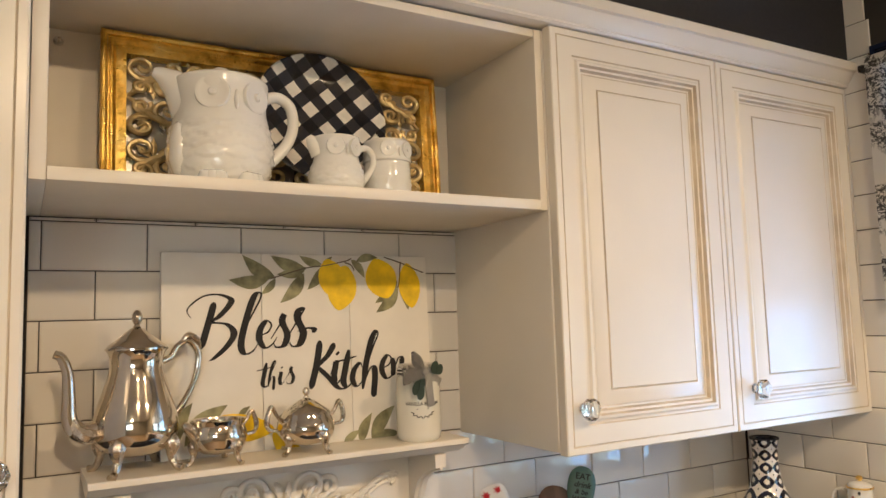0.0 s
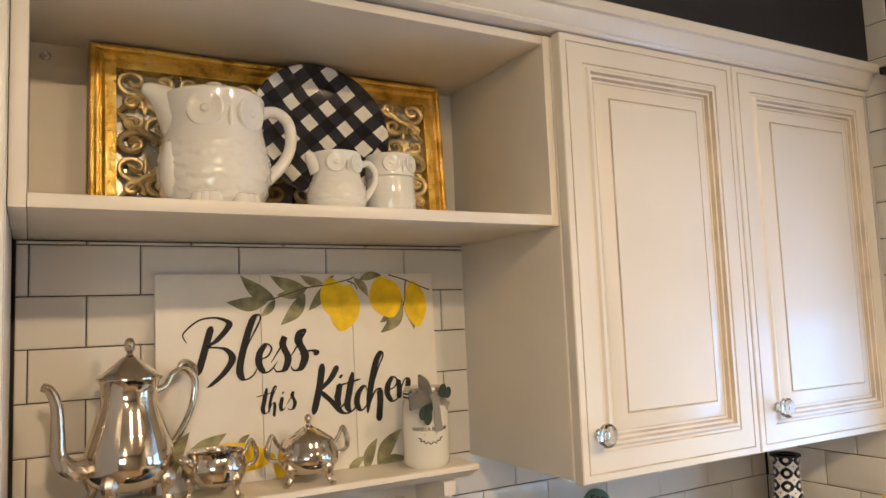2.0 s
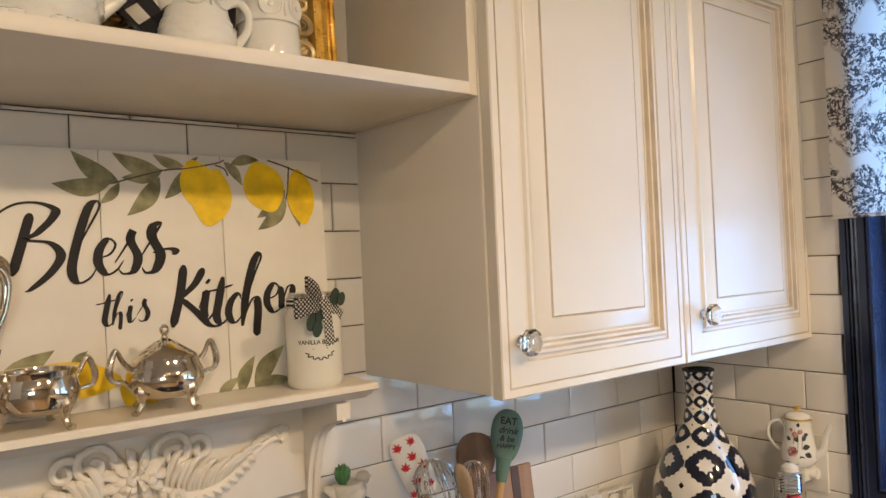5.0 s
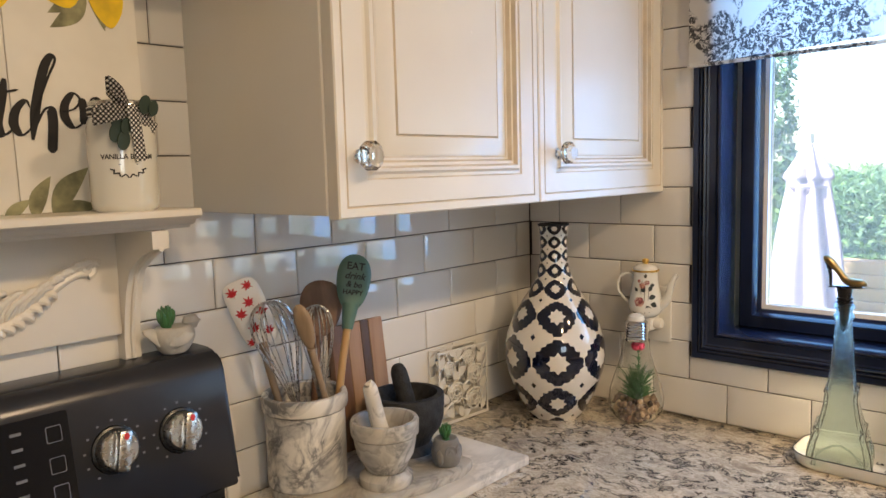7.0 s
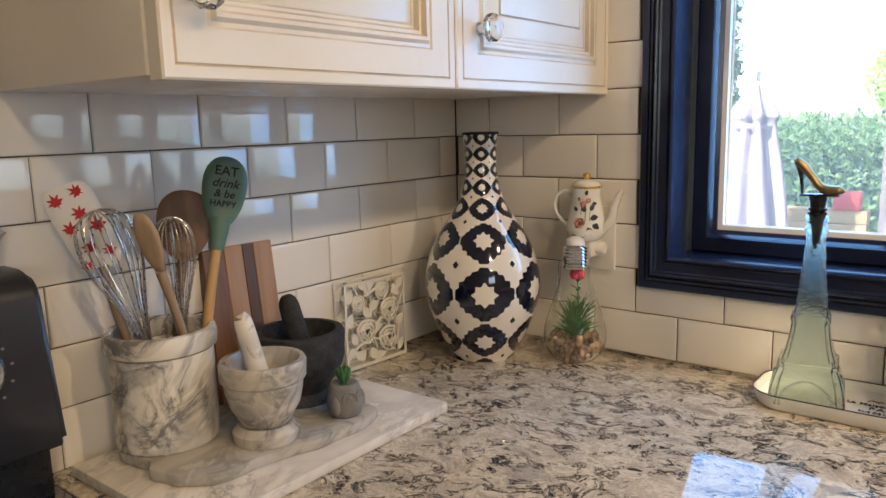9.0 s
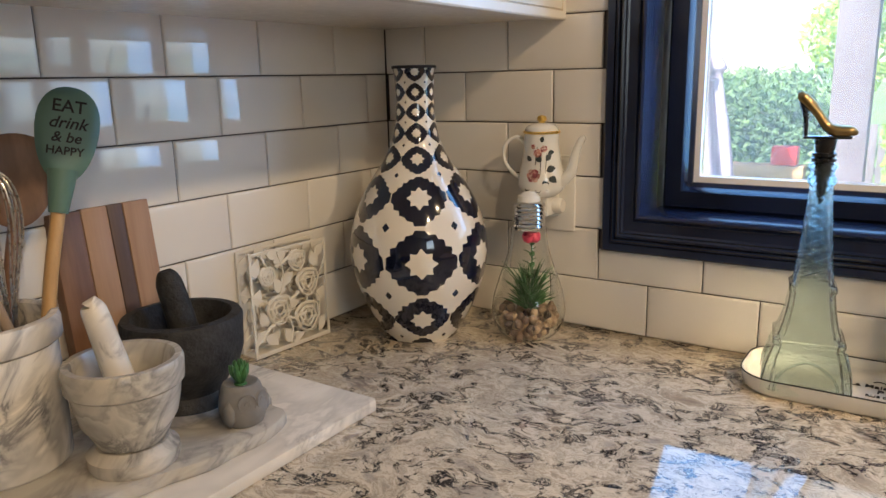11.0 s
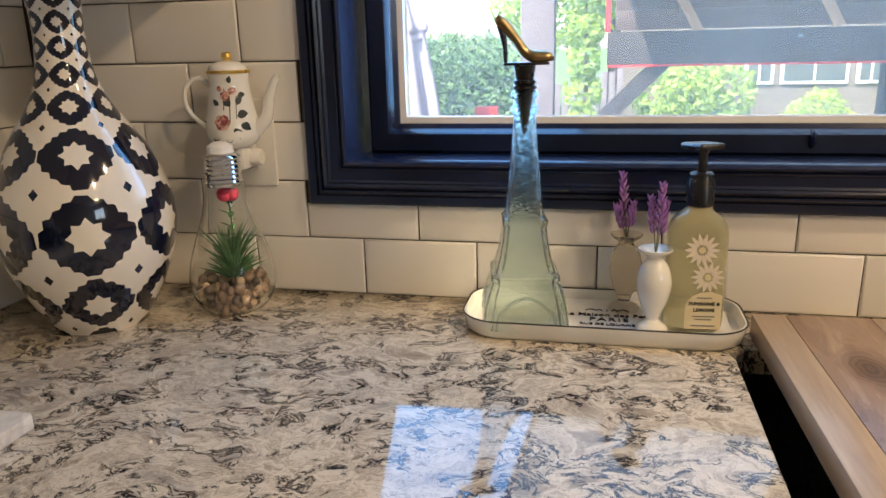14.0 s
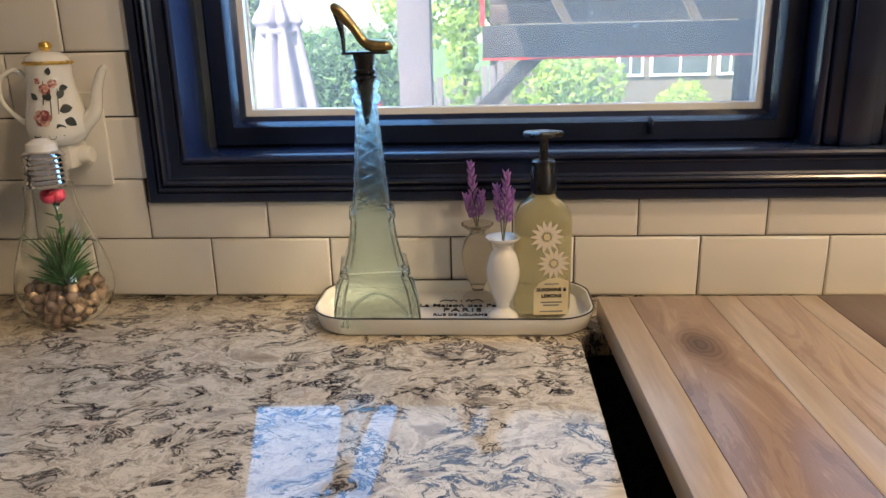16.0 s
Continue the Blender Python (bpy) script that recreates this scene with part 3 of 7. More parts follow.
def rounded(x0, x1, y0, y1, r, n=6):
    pts = []
    for cx, cy, a0 in ((x1 - r, y1 - r, 0), (x0 + r, y1 - r, 90), (x0 + r, y0 + r, 180), (x1 - r, y0 + r, 270)):
        for i in range(n + 1):
            a = radians(a0 + 90 * i / n)
            pts.append((cx + r * math.cos(a), cy + r * math.sin(a)))
    return pts


top_poly = [(-0.002, -0.002), (-0.856, -0.002), (-0.856, -0.645), (-0.655, -0.645), (-0.655, SINK_Y), (SINK_X1 - 0.025, SINK_Y), (SINK_X1 - 0.007, SINK_Y - 0.007), (SINK_X1, SINK_Y - 0.025),
            (SINK_X1, -1.66), (-0.655, -1.66), (-0.655, -2.6), (-0.002, -2.6)]
worktop = structure("worktop", bm_slab(top_poly, COUNTER - 0.03, COUNTER, 0.0025), QUARTZ, "swirled cream, grey and black quartz worktop", 30)
tagged(worktop, category="worktop")
base1 = thing("base_cabinet", 0, 0, 0, "cream base cabinet under the corner worktop", "cabinet")
part("body", bm_box(-0.85, -0.004, -0.60, -0.004, 0.1, COUNTER - 0.0305), CREAM, base1)
part("plinth", bm_box(-0.8, -0.004, -0.55, -0.004, 0.0, 0.0995), CREAM, base1)
base2 = thing("base_cabinet", 0, 0, 0, "cream base cabinet beside the sink", "cabinet")
part("body", bm_box(-0.61, -0.004, -0.92, -0.602, 0.0, COUNTER - 0.0305), CREAM, base2)
base3 = thing("base_cabinet", 0, 0, 0, "cream base cabinet past the sink", "cabinet")
part("body", bm_box(-0.61, -0.004, -2.6, -1.67, 0.0, COUNTER - 0.0305), CREAM, base3)
sink = thing("sink", 0, 0, 0, "dark deep sink set under a wooden board", "sink")
for x0, x1, y0, y1, z1 in ((-0.665, -0.12, -0.935, -0.929, 0.8795), (-0.665, -0.12, -1.666, -1.66, 0.8795), (-0.12, -0.114, -1.666, -0.929, 0.8795), (-0.671, -0.665, -1.666, -0.929, 0.905)):
    part("basin_wall", bm_box(x0, x1, y0, y1, 0.6205, z1), BLACK, sink)
part("basin_floor", bm_box(-0.671, -0.114, -1.666, -0.929, 0.0, 0.62), BLACK, sink)

# wooden board over the sink, made of glued planks
board = thing("sink_board", -0.085, -0.957, COUNTER + 0.001, "large acacia wood board laid over the sink", "cutting board", turn=1.4)
px = 0.0
for w, timber in ((0.036, SAPWOOD), (0.088, PLANK), (0.034, SAPWOOD), (0.062, PLANK), (0.030, SAPWOOD), (0.075, HEARTWOOD), (0.05, SAPWOOD), (0.11, PLANK), (0.07, HEARTWOOD), (0.08, SAPWOOD)):
    part("plank", bm_box(-0.46, 0.0, -px - w + 0.0002, -px, 0.0, 0.026, 0.0012), timber, board)
    px += w

# ---- stove ----
stove = thing("stove", 0, 0, 0, "slate grey electric stove with a knobbed control panel", "stove")
guard = [(-0.012, 0.985), (-0.108, 0.985), (-0.112, 0.99), (-0.085, 1.150), (-0.078, 1.166), (-0.065, 1.175), (-0.05, 1.178), (-0.012, 1.178)]
gb = bm_run(guard, -1.615, -0.866)
bmesh.ops.bevel(gb, geom=[e for e in gb.edges if all(abs(v.co.x + 0.866) < 1e-4 for v in e.verts) or all(abs(v.co.x + 1.615) < 1e-4 for v in e.verts)], offset=0.008, segments=3, affect="EDGES")
part("control_panel", gb, STOVE, stove, "slate grey control panel", 50)
part("vent_block", bm_box(-1.610, -0.872, -0.07, -0.012, 0.905, 0.9845), BLACK, stove)
part("body", bm_box(-1.612, -0.862, -0.64, -0.012, 0.05, 0.895, 0.004), STOVE, stove)
part("cooktop", bm_box(-1.614, -0.860, -0.655, -0.012, 0.8955, 0.915, 0.004), BLACK_GLASS, stove, "black glass cooktop")
SLOPE = math.degrees(math.atan2(0.027, 0.160))
FACE = Matrix.Translation((0, -0.112, 0.99)) @ pose(0, 0, 0, -SLOPE)   # x along the stove, -y out of the panel, z up its slope


def panel_z(z):
    return (z - 0.99) / math.cos(radians(SLOPE))


for kx in (-0.947, -1.036):
    m = FACE @ Matrix.Translation((kx, 0, panel_z(1.083)))
    dial = part("dial", moved(bm_lathe([(0, 0.015), (0.023, 0.015), (0.0255, 0.012), (0.0265, 0.0), (0.0, 0.0)], 40), m @ pose(0, 0, 0, 90)), STEEL, stove, "round steel dial")
    part("ring", moved(bm_lathe([(0.0268, 0.0), (0.0268, 0.004), (0.030, 0.003), (0.031, 0.0)], 40), m @ pose(0, 0, 0, 90)), BLACK, dial)
    part("grip", moved(bm_box(-0.0085, 0.0085, -0.031, -0.0145, -0.0255, 0.0255, 0.004), m @ pose(0, 0, 0, 0, 12, 0)), STEEL, dial)
    part("mark", moved(bm_slab([(0.0035 * math.cos(i * 0.63), 0.0045 * math.sin(i * 0.63)) for i in range(10)], 0, 0.0008), m @ pose(0, -0.031, 0.0, 0, 12, 0) @ Matrix.Translation((0, 0, 0.018)) @ TO_WALL), RED, dial)
    for i in range(11):
        a = radians(-140 + 28 * i)
        part("printed_mark", moved(bm_box(-0.0016, 0.0016, -0.0003, 0.0, -0.0013, 0.0013), m @ Matrix.Translation((0.038 * math.sin(a), 0, 0.038 * math.cos(a)))), LETTER, stove)
disp = part("display", moved(bm_slab(rounded(-1.37, -1.087, panel_z(1.0), panel_z(1.147), 0.004), 0, 0.0012), FACE @ TO_WALL), BLACK_GLASS, stove, "black glass touch panel with pale print")
for bx, bz, w in ((-1.105, 1.122, 0.018), (-1.105, 1.085, 0.018), (-1.105, 1.052, 0.018), (-1.34, 1.12, 0.02), (-1.34, 1.085, 0.02), (-1.34, 1.05, 0.02)):
    o = bm_slab(rounded(bx - w / 2, bx + w / 2, panel_z(bz) - 0.010, panel_z(bz) + 0.010, 0.002), 0.0012, 0.0016)
    part("button_outline", moved(o, FACE @ TO_WALL), LETTER, stove)
    part("button", moved(bm_slab(rounded(bx - w / 2 + 0.001, bx + w / 2 - 0.001, panel_z(bz) - 0.009, panel_z(bz) + 0.009, 0.002), 0.0016, 0.002), FACE @ TO_WALL), BLACK_GLASS, stove)
for row in range(6):
    for col in range(3):
        bz = 1.132 - row * 0.018
        x0 = -1.14 - col * 0.034
        w = 0.012 + 0.006 * ((row * 3 + col * 5) % 3) / 2
        part("printed_bar", moved(bm_box(x0 - w, x0, -0.0017, -0.0011, panel_z(bz) - 0.0018, panel_z(bz) + 0.0018), FACE), LETTER, stove)


# ---- valance ----
def bm_valance():
    bm = bmesh.new()
    n, rows = 120, 14
    grid = []
    for j in range(rows + 1):
        v = j / rows
        line = []
        for i in range(n + 1):
            u = i / n
            y = -0.408 - 1.72 * u
            fold = 0.010 * math.sin(u * 62) * (0.4 + 0.6 * (1 - v)) + 0.006 * math.sin(u * 23 + 1)
            line.append(bm.verts.new((-0.046 + fold * 0.6, y, 1.606 + 0.012 * math.sin(u * 9) * (1 - v) + 0.535 * v)))
        grid.append(line)
    for a, b in zip(grid, grid[1:]):
        for i in range(n):
            bm.faces.new((a[i], a[i + 1], b[i + 1], b[i]))
    return bm


val = thing("valance", 0, 0, 0, "white cotton valance with a charcoal toile print", "curtain")
part("cloth", bm_valance(), TOILE, val, "gathered printed cotton")
part("hem", moved(bm_tube([(-0.046, -0.408, 1.607), (-0.046, -1.0, 1.611), (-0.046, -1.5, 1.604), (-0.046, -2.12, 1.607)], 0.0035, 6), Matrix()), TOILE, val)
part("rod", bm_tube([(-0.034, -0.395, 2.12), (-0.034, -2.14, 2.12)], 0.006, 10, k=1), BLACK, val)
part("rod_bracket", bm_box(-0.036, 0.0, -0.40, -0.388, 2.112, 2.128, 0.002), BLACK, val)

# ---- mantel ledge over the stove ----
LEDGE_Z = 1.385
ledge = thing("mantel_ledge", -1.235, 0, LEDGE_Z, "ivory wooden ledge on scrolled brackets with a carved applique", "shelf")
TOPP = [(-0.008, -0.012), (-0.118, -0.026), (-0.122, -0.022), (-0.132, -0.02), (-0.138, -0.014), (-0.148, -0.012), (-0.152, -0.009), (-0.152, -0.002), (-0.150, 0.0), (-0.008, 0.0)]
part("top", bm_run(TOPP, -0.308, 0.308), IVORY, ledge, angle=30)
part("panel", bm_box(-0.250, 0.250, -0.026, -0.008, -0.171, -0.0265, 0.002), IVORY, ledge)
BRK = [(-0.008, -0.027), (-0.130, -0.027), (-0.130, -0.05), (-0.118, -0.053), (-0.092, -0.062), (-0.060, -0.082), (-0.046, -0.110), (-0.036, -0.145), (-0.030, -0.175), (-0.030, -0.205), (-0.022, -0.214), (-0.008, -0.214)]
for bx in (-0.272, 0.250):
    bkt = part("bracket", bm_run(BRK, bx, bx + 0.022), IVORY, ledge, angle=40)
    part("bead", bm_tube([(bx + 0.011, y - 0.001, z) for y, z in BRK[2:10]], 0.0035, 8), IVORY, bkt)


def scroll(cx, cz, r0, turns, start, sign=1, n=22, y=-0.028):
    pts = []
    for i in range(n + 1):
        f = i / n
        a = start + sign * turns * 2 * math.pi * f
        r = r0 * (1 - 0.85 * f)
        pts.append((cx + r * math.cos(a), y - 0.006 * f, cz + r * math.sin(a)))
    return pts


carving = part("carving", moved(bm_lathe([(0, 0.016), (0.006, 0.015), (0.010, 0.011), (0.012, 0.006), (0.014, 0.0)], 16), pose(0, -0.026, -0.095, 90)), IVORY, ledge, "ivory carved flower and leaf scrolls")
for ring, (rr, count, size, lift) in enumerate(((0.011, 6, 0.010, 0.013), (0.021, 9, 0.012, 0.010), (0.031, 11, 0.013, 0.006))):
    for i in range(count):
        a = 2 * math.pi * (i + 0.5 * ring) / count
        c, q = math.cos(a), 0.85 * math.sin(a)
        petal = bm_tube([(rr * 0.35 * c, -0.027 - lift, -0.095 + rr * 0.35 * q), (rr * 0.95 * c, -0.030 - lift, -0.095 + rr * 0.95 * q), (rr * 1.30 * c, -0.028 - lift * 0.5, -0.095 + rr * 1.30 * q), (rr * 1.38 * c, -0.026, -0.095 + rr * 1.36 * q)], [size * 0.30, size * 0.72, size * 0.60, size * 0.15], 8, 0.5, k=3)
        part("petal", petal, IVORY, carving)
STEM_LINE = smooth_path([(0.030, 0, -0.118), (0.070, 0, -0.136), (0.108, 0, -0.134), (0.142, 0, -0.116), (0.170, 0, -0.094), (0.196, 0, -0.082), (0.212, 0, -0.084)], 6)


def frond(p, lean, length, lift):
    """One lobe of an acanthus leaf: rises from the stem, bends outward and curls at its tip; x along the ledge, z up."""
    c, q = math.cos(lean), math.sin(lean)
    return [(p.x, -0.027, p.z), (p.x + length * 0.25 * c - 0.002, -0.027 - lift * 0.7, p.z + length * 0.42 * q + 0.004), (p.x + length * 0.62 * c, -0.027 - lift, p.z + length * 0.85 * q + 0.003),
            (p.x + length * c, -0.027 - lift * 0.8, p.z + length * q - 0.001), (p.x + length * 1.10 * c, -0.027 - lift * 0.3, p.z + length * 0.86 * q)]


for s in (-1, 1):
    part("stem", bm_tube([(s * p.x, -0.030, p.z) for p in STEM_LINE[::2]], [0.0065, 0.007, 0.006, 0.005, 0.004], 8, k=3), IVORY, carving)
    part("curl", bm_tube([(s * (0.208 + x), -0.031, -0.076 + z) for x, _, z in scroll(0.0, 0.0, 0.010, 1.3, -1.6, 1, 14)], [0.005, 0.0045, 0.004, 0.0045], 8, k=2), IVORY, carving)
    for i in range(2, 34):
        p = STEM_LINE[i]
        f = i / 34
        length = 0.050 * (1 - 0.60 * f) * (0.85 + 0.15 * (i % 3))
        part("acanthus", bm_tube([(s * x, y, z) for x, y, z in frond(p, 1.25 - 0.65 * f, length, 0.012 - 0.005 * f)], [0.0030, 0.0072 - 0.0026 * f, 0.0078 - 0.0030 * f, 0.0052 - 0.0016 * f, 0.0015], 8, 0.7, k=3), IVORY, carving)
    for i in range(3, 22, 2):
        p = STEM_LINE[i]
        part("acanthus", bm_tube([(s * x, y, z) for x, y, z in frond(p, -0.75 + 0.03 * i, 0.020 - 0.0005 * i, 0.007)], [0.003, 0.0060, 0.0055, 0.004, 0.0012], 8, 0.7, k=3), IVORY, carving)
    for cx, cz, r0, turns, start, sg in ((0.052, -0.072, 0.028, 1.4, 3.4, -1), (0.086, -0.074, 0.020, 1.2, 3.3, -1), (0.050, -0.132, 0.016, 1.2, 2.4, 1)):
        part("scroll", bm_tube([(s * x, y - 0.004, z) for x, y, z in scroll(cx, cz, r0, turns, start, sg)], [0.0050, 0.0055, 0.0045, 0.0060], 8, k=2), IVORY, carving)

# ---- kitchen sign on the ledge ----
LEMON = paint("lemon_yellow_paint", (0.90, 0.60, 0.006), 0.55, vary=0.22, scale=30)
LEAF_PAINT = paint("olive_leaf_paint", (0.27, 0.26, 0.145), 0.6, vary=0.5, scale=40)
TWIG = paint("brown_twig_paint", (0.13, 0.09, 0.06), 0.6)
sign = thing("kitchen_sign", -1.4155, -0.036, LEDGE_Z + 0.0005, "white plank sign with lemons and black lettering", "sign")
sign.matrix_world = pose(-1.431, -0.042, LEDGE_Z + 0.0005, -2.2)
for a, b in ((0.0, 0.1645), (0.1655, 0.3275), (0.3285, 0.4915)):
    part("plank", bm_box(a, b, 0.0, 0.012, 0.0, 0.335, 0.001), SIGN_WHITE, sign)


def spot(cx, cy):
    """Place on the sign from the sketch's grid."""
    return (cx - 2) * 0.000523, 0.335 - (cy - 40) * 0.000508


def flat(poly, depth, lift=0.0003):
    return moved(bm_slab(poly, lift, lift + depth), TO_WALL)


def blob(cx, cy, rx, ry, turn=0.0, pointed=0.18, n=28):
    x0, z0 = spot(cx, cy)
    pts = []
    for i in range(n):
        a = 2 * math.pi * i / n
        q = 1 + pointed * abs(math.sin(a)) ** 8
        x, z = rx * 0.000523 * math.cos(a), ry * 0.000508 * math.sin(a) * q
        pts.append((x0 + x * math.cos(turn) - z * math.sin(turn), z0 + x * math.sin(turn) + z * math.cos(turn)))
    return pts


def leaf_shape(x0, z0, x1, z1, width=0.26, n=9, curl=0.08):
    dx, dz = x1 - x0, z1 - z0
    side = []
    for sgn in (1, -1):
        line = []
        for i in range(n + 1):
            f = i / n
            w = sgn * width * math.sin(math.pi * f ** 0.85) * 0.5 + curl * math.sin(math.pi * f)
            line.append((x0 + dx * f - dz * w, z0 + dz * f + dx * w))
        side.append(line)
    return side[0] + side[1][-2:0:-1]


LEAVES = ((365, 125, 255, 45), (345, 125, 210, 130), (365, 125, 315, 180), (470, 90, 350, 45), (475, 85, 370, 110), (465, 105, 380, 210), (535, 80, 475, 165), (530, 74, 450, 44),
          (545, 75, 570, 44), (640, 55, 690, 122), (660, 60, 745, 46), (820, 130, 728, 215), (822, 160, 730, 250), (825, 135, 860, 243), (20, 680, 95, 525), (70, 660, 203, 540),
          (235, 590, 275, 550), (360, 650, 445, 555), (590, 722, 655, 665), (655, 716, 700, 610), (697, 710, 790, 590), (700, 708, 808, 690))
for i, (a, b, c, d) in enumerate(LEAVES):
    part("leaf", flat(leaf_shape(*spot(a, b), *spot(c, d), 0.34), 0.0004, 0.0002 + 0.00002 * i), LEAF_PAINT, sign)
for i, (cx, cy, rx, ry, tn) in enumerate(((568, 126, 46, 58, 0.3), (602, 158, 50, 64, -0.2), (755, 124, 56, 60, 0.35), (868, 150, 40, 66, 0.1), (232, 618, 40, 96, 1.45), (392, 690, 30, 50, 0.8), (396, 738, 22, 48, 1.5))):
    part("lemon", flat(blob(cx, cy, rx * 1.1, ry * 1.1, tn), 0.0004, 0.0008 + 0.00003 * i), LEMON, sign)
for pts in (((350, 125), (470, 88), (540, 78), (620, 60), (640, 50)), ((615, 66), (640, 75), (650, 95)), ((770, 44), (830, 62), (900, 90), (928, 100)), ((835, 60), (828, 130), (820, 160))):
    part("twig", bm_tube([(spot(*p)[0], -0.0006, spot(*p)[1]) for p in pts], 0.0011, 6), TWIG, sign)
# brush script: each letter is a few pen strokes in units of its own height, thick where the brush goes down
BRUSH = {}


def strokes(letter, *lines):
    BRUSH[letter] = lines


strokes("B", ((0.47, 1.70), (0.30, 1.10), (0.05, 0.25)), ((-0.25, 1.22), (-0.35, 1.50), (0.10, 1.88), (0.60, 1.95), (0.98, 1.80), (0.92, 1.58), (0.60, 1.24), (0.35, 1.08), (0.85, 1.0), (1.08, 0.70), (0.85, 0.30), (0.45, -0.05), (0.30, -0.12)))
strokes("l", ((0.0, 0.45), (0.45, 1.30), (0.72, 1.82), (0.66, 1.97), (0.46, 1.78), (0.20, 1.0), (0.05, 0.30), (0.18, 0.0), (0.45, 0.10), (0.64, 0.40)))
strokes("e", ((0.04, 0.40), (0.36, 0.50), (0.50, 0.74), (0.34, 0.88), (0.13, 0.62), (0.09, 0.28), (0.27, 0.01), (0.50, 0.10), (0.68, 0.34)))
strokes("s", ((0.0, 0.30), (0.30, 0.75), (0.46, 1.08), (0.38, 0.84), (0.54, 0.42), (0.42, 0.08), (0.18, 0.02), (0.08, 0.15)))
strokes("z", ((0.0, 0.30), (0.30, 0.75), (0.50, 1.08), (0.34, 1.02), (0.30, 0.78), (0.46, 0.40), (0.34, 0.08), (0.14, 0.02), (0.06, 0.14)), ((0.30, 0.44), (0.58, 0.52), (0.74, 0.50), (0.82, 0.40)))
strokes("t", ((0.35, 1.25), (0.20, 0.60), (0.12, 0.20), (0.25, 0.0), (0.45, 0.15)), ((-0.18, 0.86), (0.20, 0.92), (0.62, 1.02)))
strokes("h", ((0.0, 0.30), (0.45, 1.40), (0.66, 1.84), (0.60, 1.98), (0.40, 1.66), (0.16, 0.80), (0.02, 0.0)), ((0.05, 0.15), (0.30, 0.66), (0.46, 0.74), (0.50, 0.45), (0.44, -0.10), (0.42, -0.30)))
strokes("i", ((0.0, 0.32), (0.22, 0.78), (0.14, 0.25), (0.22, 0.0), (0.45, 0.22)), ((0.26, 1.08), (0.32, 1.02)))
strokes("c", ((0.50, 0.68), (0.42, 0.86), (0.18, 0.62), (0.10, 0.25), (0.28, 0.0), (0.58, 0.28)))
strokes("K", ((0.35, 1.55), (0.22, 0.80), (0.0, 0.0)), ((0.85, 1.45), (0.60, 1.05), (0.22, 0.72)), ((0.22, 0.72), (0.60, 0.36), (0.95, -0.02), (1.25, -0.05)))
strokes("n", ((0.02, 0.75), (0.06, 0.40), (0.02, 0.02)), ((0.04, 0.10), (0.28, 0.70), (0.46, 0.70), (0.42, 0.22), (0.54, 0.0), (0.75, 0.30)))


def brush_line(pts, x0, z0, size):
    """One pen stroke on the sign's face, tapered at both ends."""
    path = smooth_path([(x0 + size * u, 0, z0 + size * v) for u, v in pts], 9)
    bm = bmesh.new()
    rows = []
    for i, p in enumerate(path):
        d = (path[min(i + 1, len(path) - 1)] - path[max(i - 1, 0)]).normalized()
        f = i / (len(path) - 1)
        down = max(0.0, -d.z) ** 1.5
        w = size * (0.026 + 0.085 * down) * min(1.0, 0.35 + 5 * f, 0.25 + 6 * (1 - f))
        side = Vector((d.z, 0, -d.x)) * w
        rows.append([bm.verts.new(q + Vector((0, y, 0))) for q, y in ((p - side, -0.0016), (p + side, -0.0016), (p + side, -0.0008), (p - side, -0.0008))])
    for a, b in zip(rows, rows[1:]):
        for j in range(4):
            bm.faces.new((a[j], a[(j + 1) % 4], b[(j + 1) % 4], b[j]))
    bm.faces.new(rows[0])
    bm.faces.new(rows[-1][::-1])
    bmesh.ops.recalc_face_normals(bm, faces=bm.faces)
    return bm


for word, letters in (("Bless", (("B", 0.0593, 0.1612, 0.0529), ("l", 0.1253, 0.1631, 0.0529), ("e", 0.1547, 0.1716, 0.0529), ("s", 0.1796, 0.1708, 0.0540), ("z", 0.2095, 0.1709, 0.0624))),
                      ("this", (("t", 0.1599, 0.1053, 0.0328), ("h", 0.1730, 0.1058, 0.0217), ("i", 0.1902, 0.1077, 0.0275), ("s", 0.2034, 0.1076, 0.0275))),
                      ("Kitchen", (("K", 0.2496, 0.0960, 0.0545), ("i", 0.2867, 0.1029, 0.0508), ("t", 0.3049, 0.0956, 0.0529), ("c", 0.3242, 0.0953, 0.0487), ("h", 0.3474, 0.0894, 0.0529), ("e", 0.3840, 0.1055, 0.0487), ("n", 0.4093, 0.1090, 0.0455)))):
    lift = 0
    bms = []
    for letter, x0, z0, size in letters:
        for pts in BRUSH[letter]:
            bms.append(moved(brush_line(pts, x0, z0, size), Matrix.Translation((0, -0.00002 * lift, 0))))
            lift += 1
    part("lettering", join(*bms), INK, sign, "black brush-painted word " + word)


# ---- silver tea set ----
def fine(profile, k=5):
    pts = smooth_path([(r, 0, z) for r, z in profile], k)
    return [(max(p.x, 0.0), p.z) for p in pts]


def foot(a, r, h):
    """A cast claw foot at the angle a (degrees) under a body of radius r."""
    c, s = math.cos(radians(a)), math.sin(radians(a))
    return bm_tube([(c * q, s * q, z) for q, z in ((r * 0.80, h * 1.9), (r * 1.0, h * 1.35), (r * 0.98, h * 0.75), (r * 1.1, h * 0.25), (r * 1.28, h * 0.10))], [h * 0.30, h * 0.42, h * 0.22, h * 0.17, h * 0.24], 8, k=4)


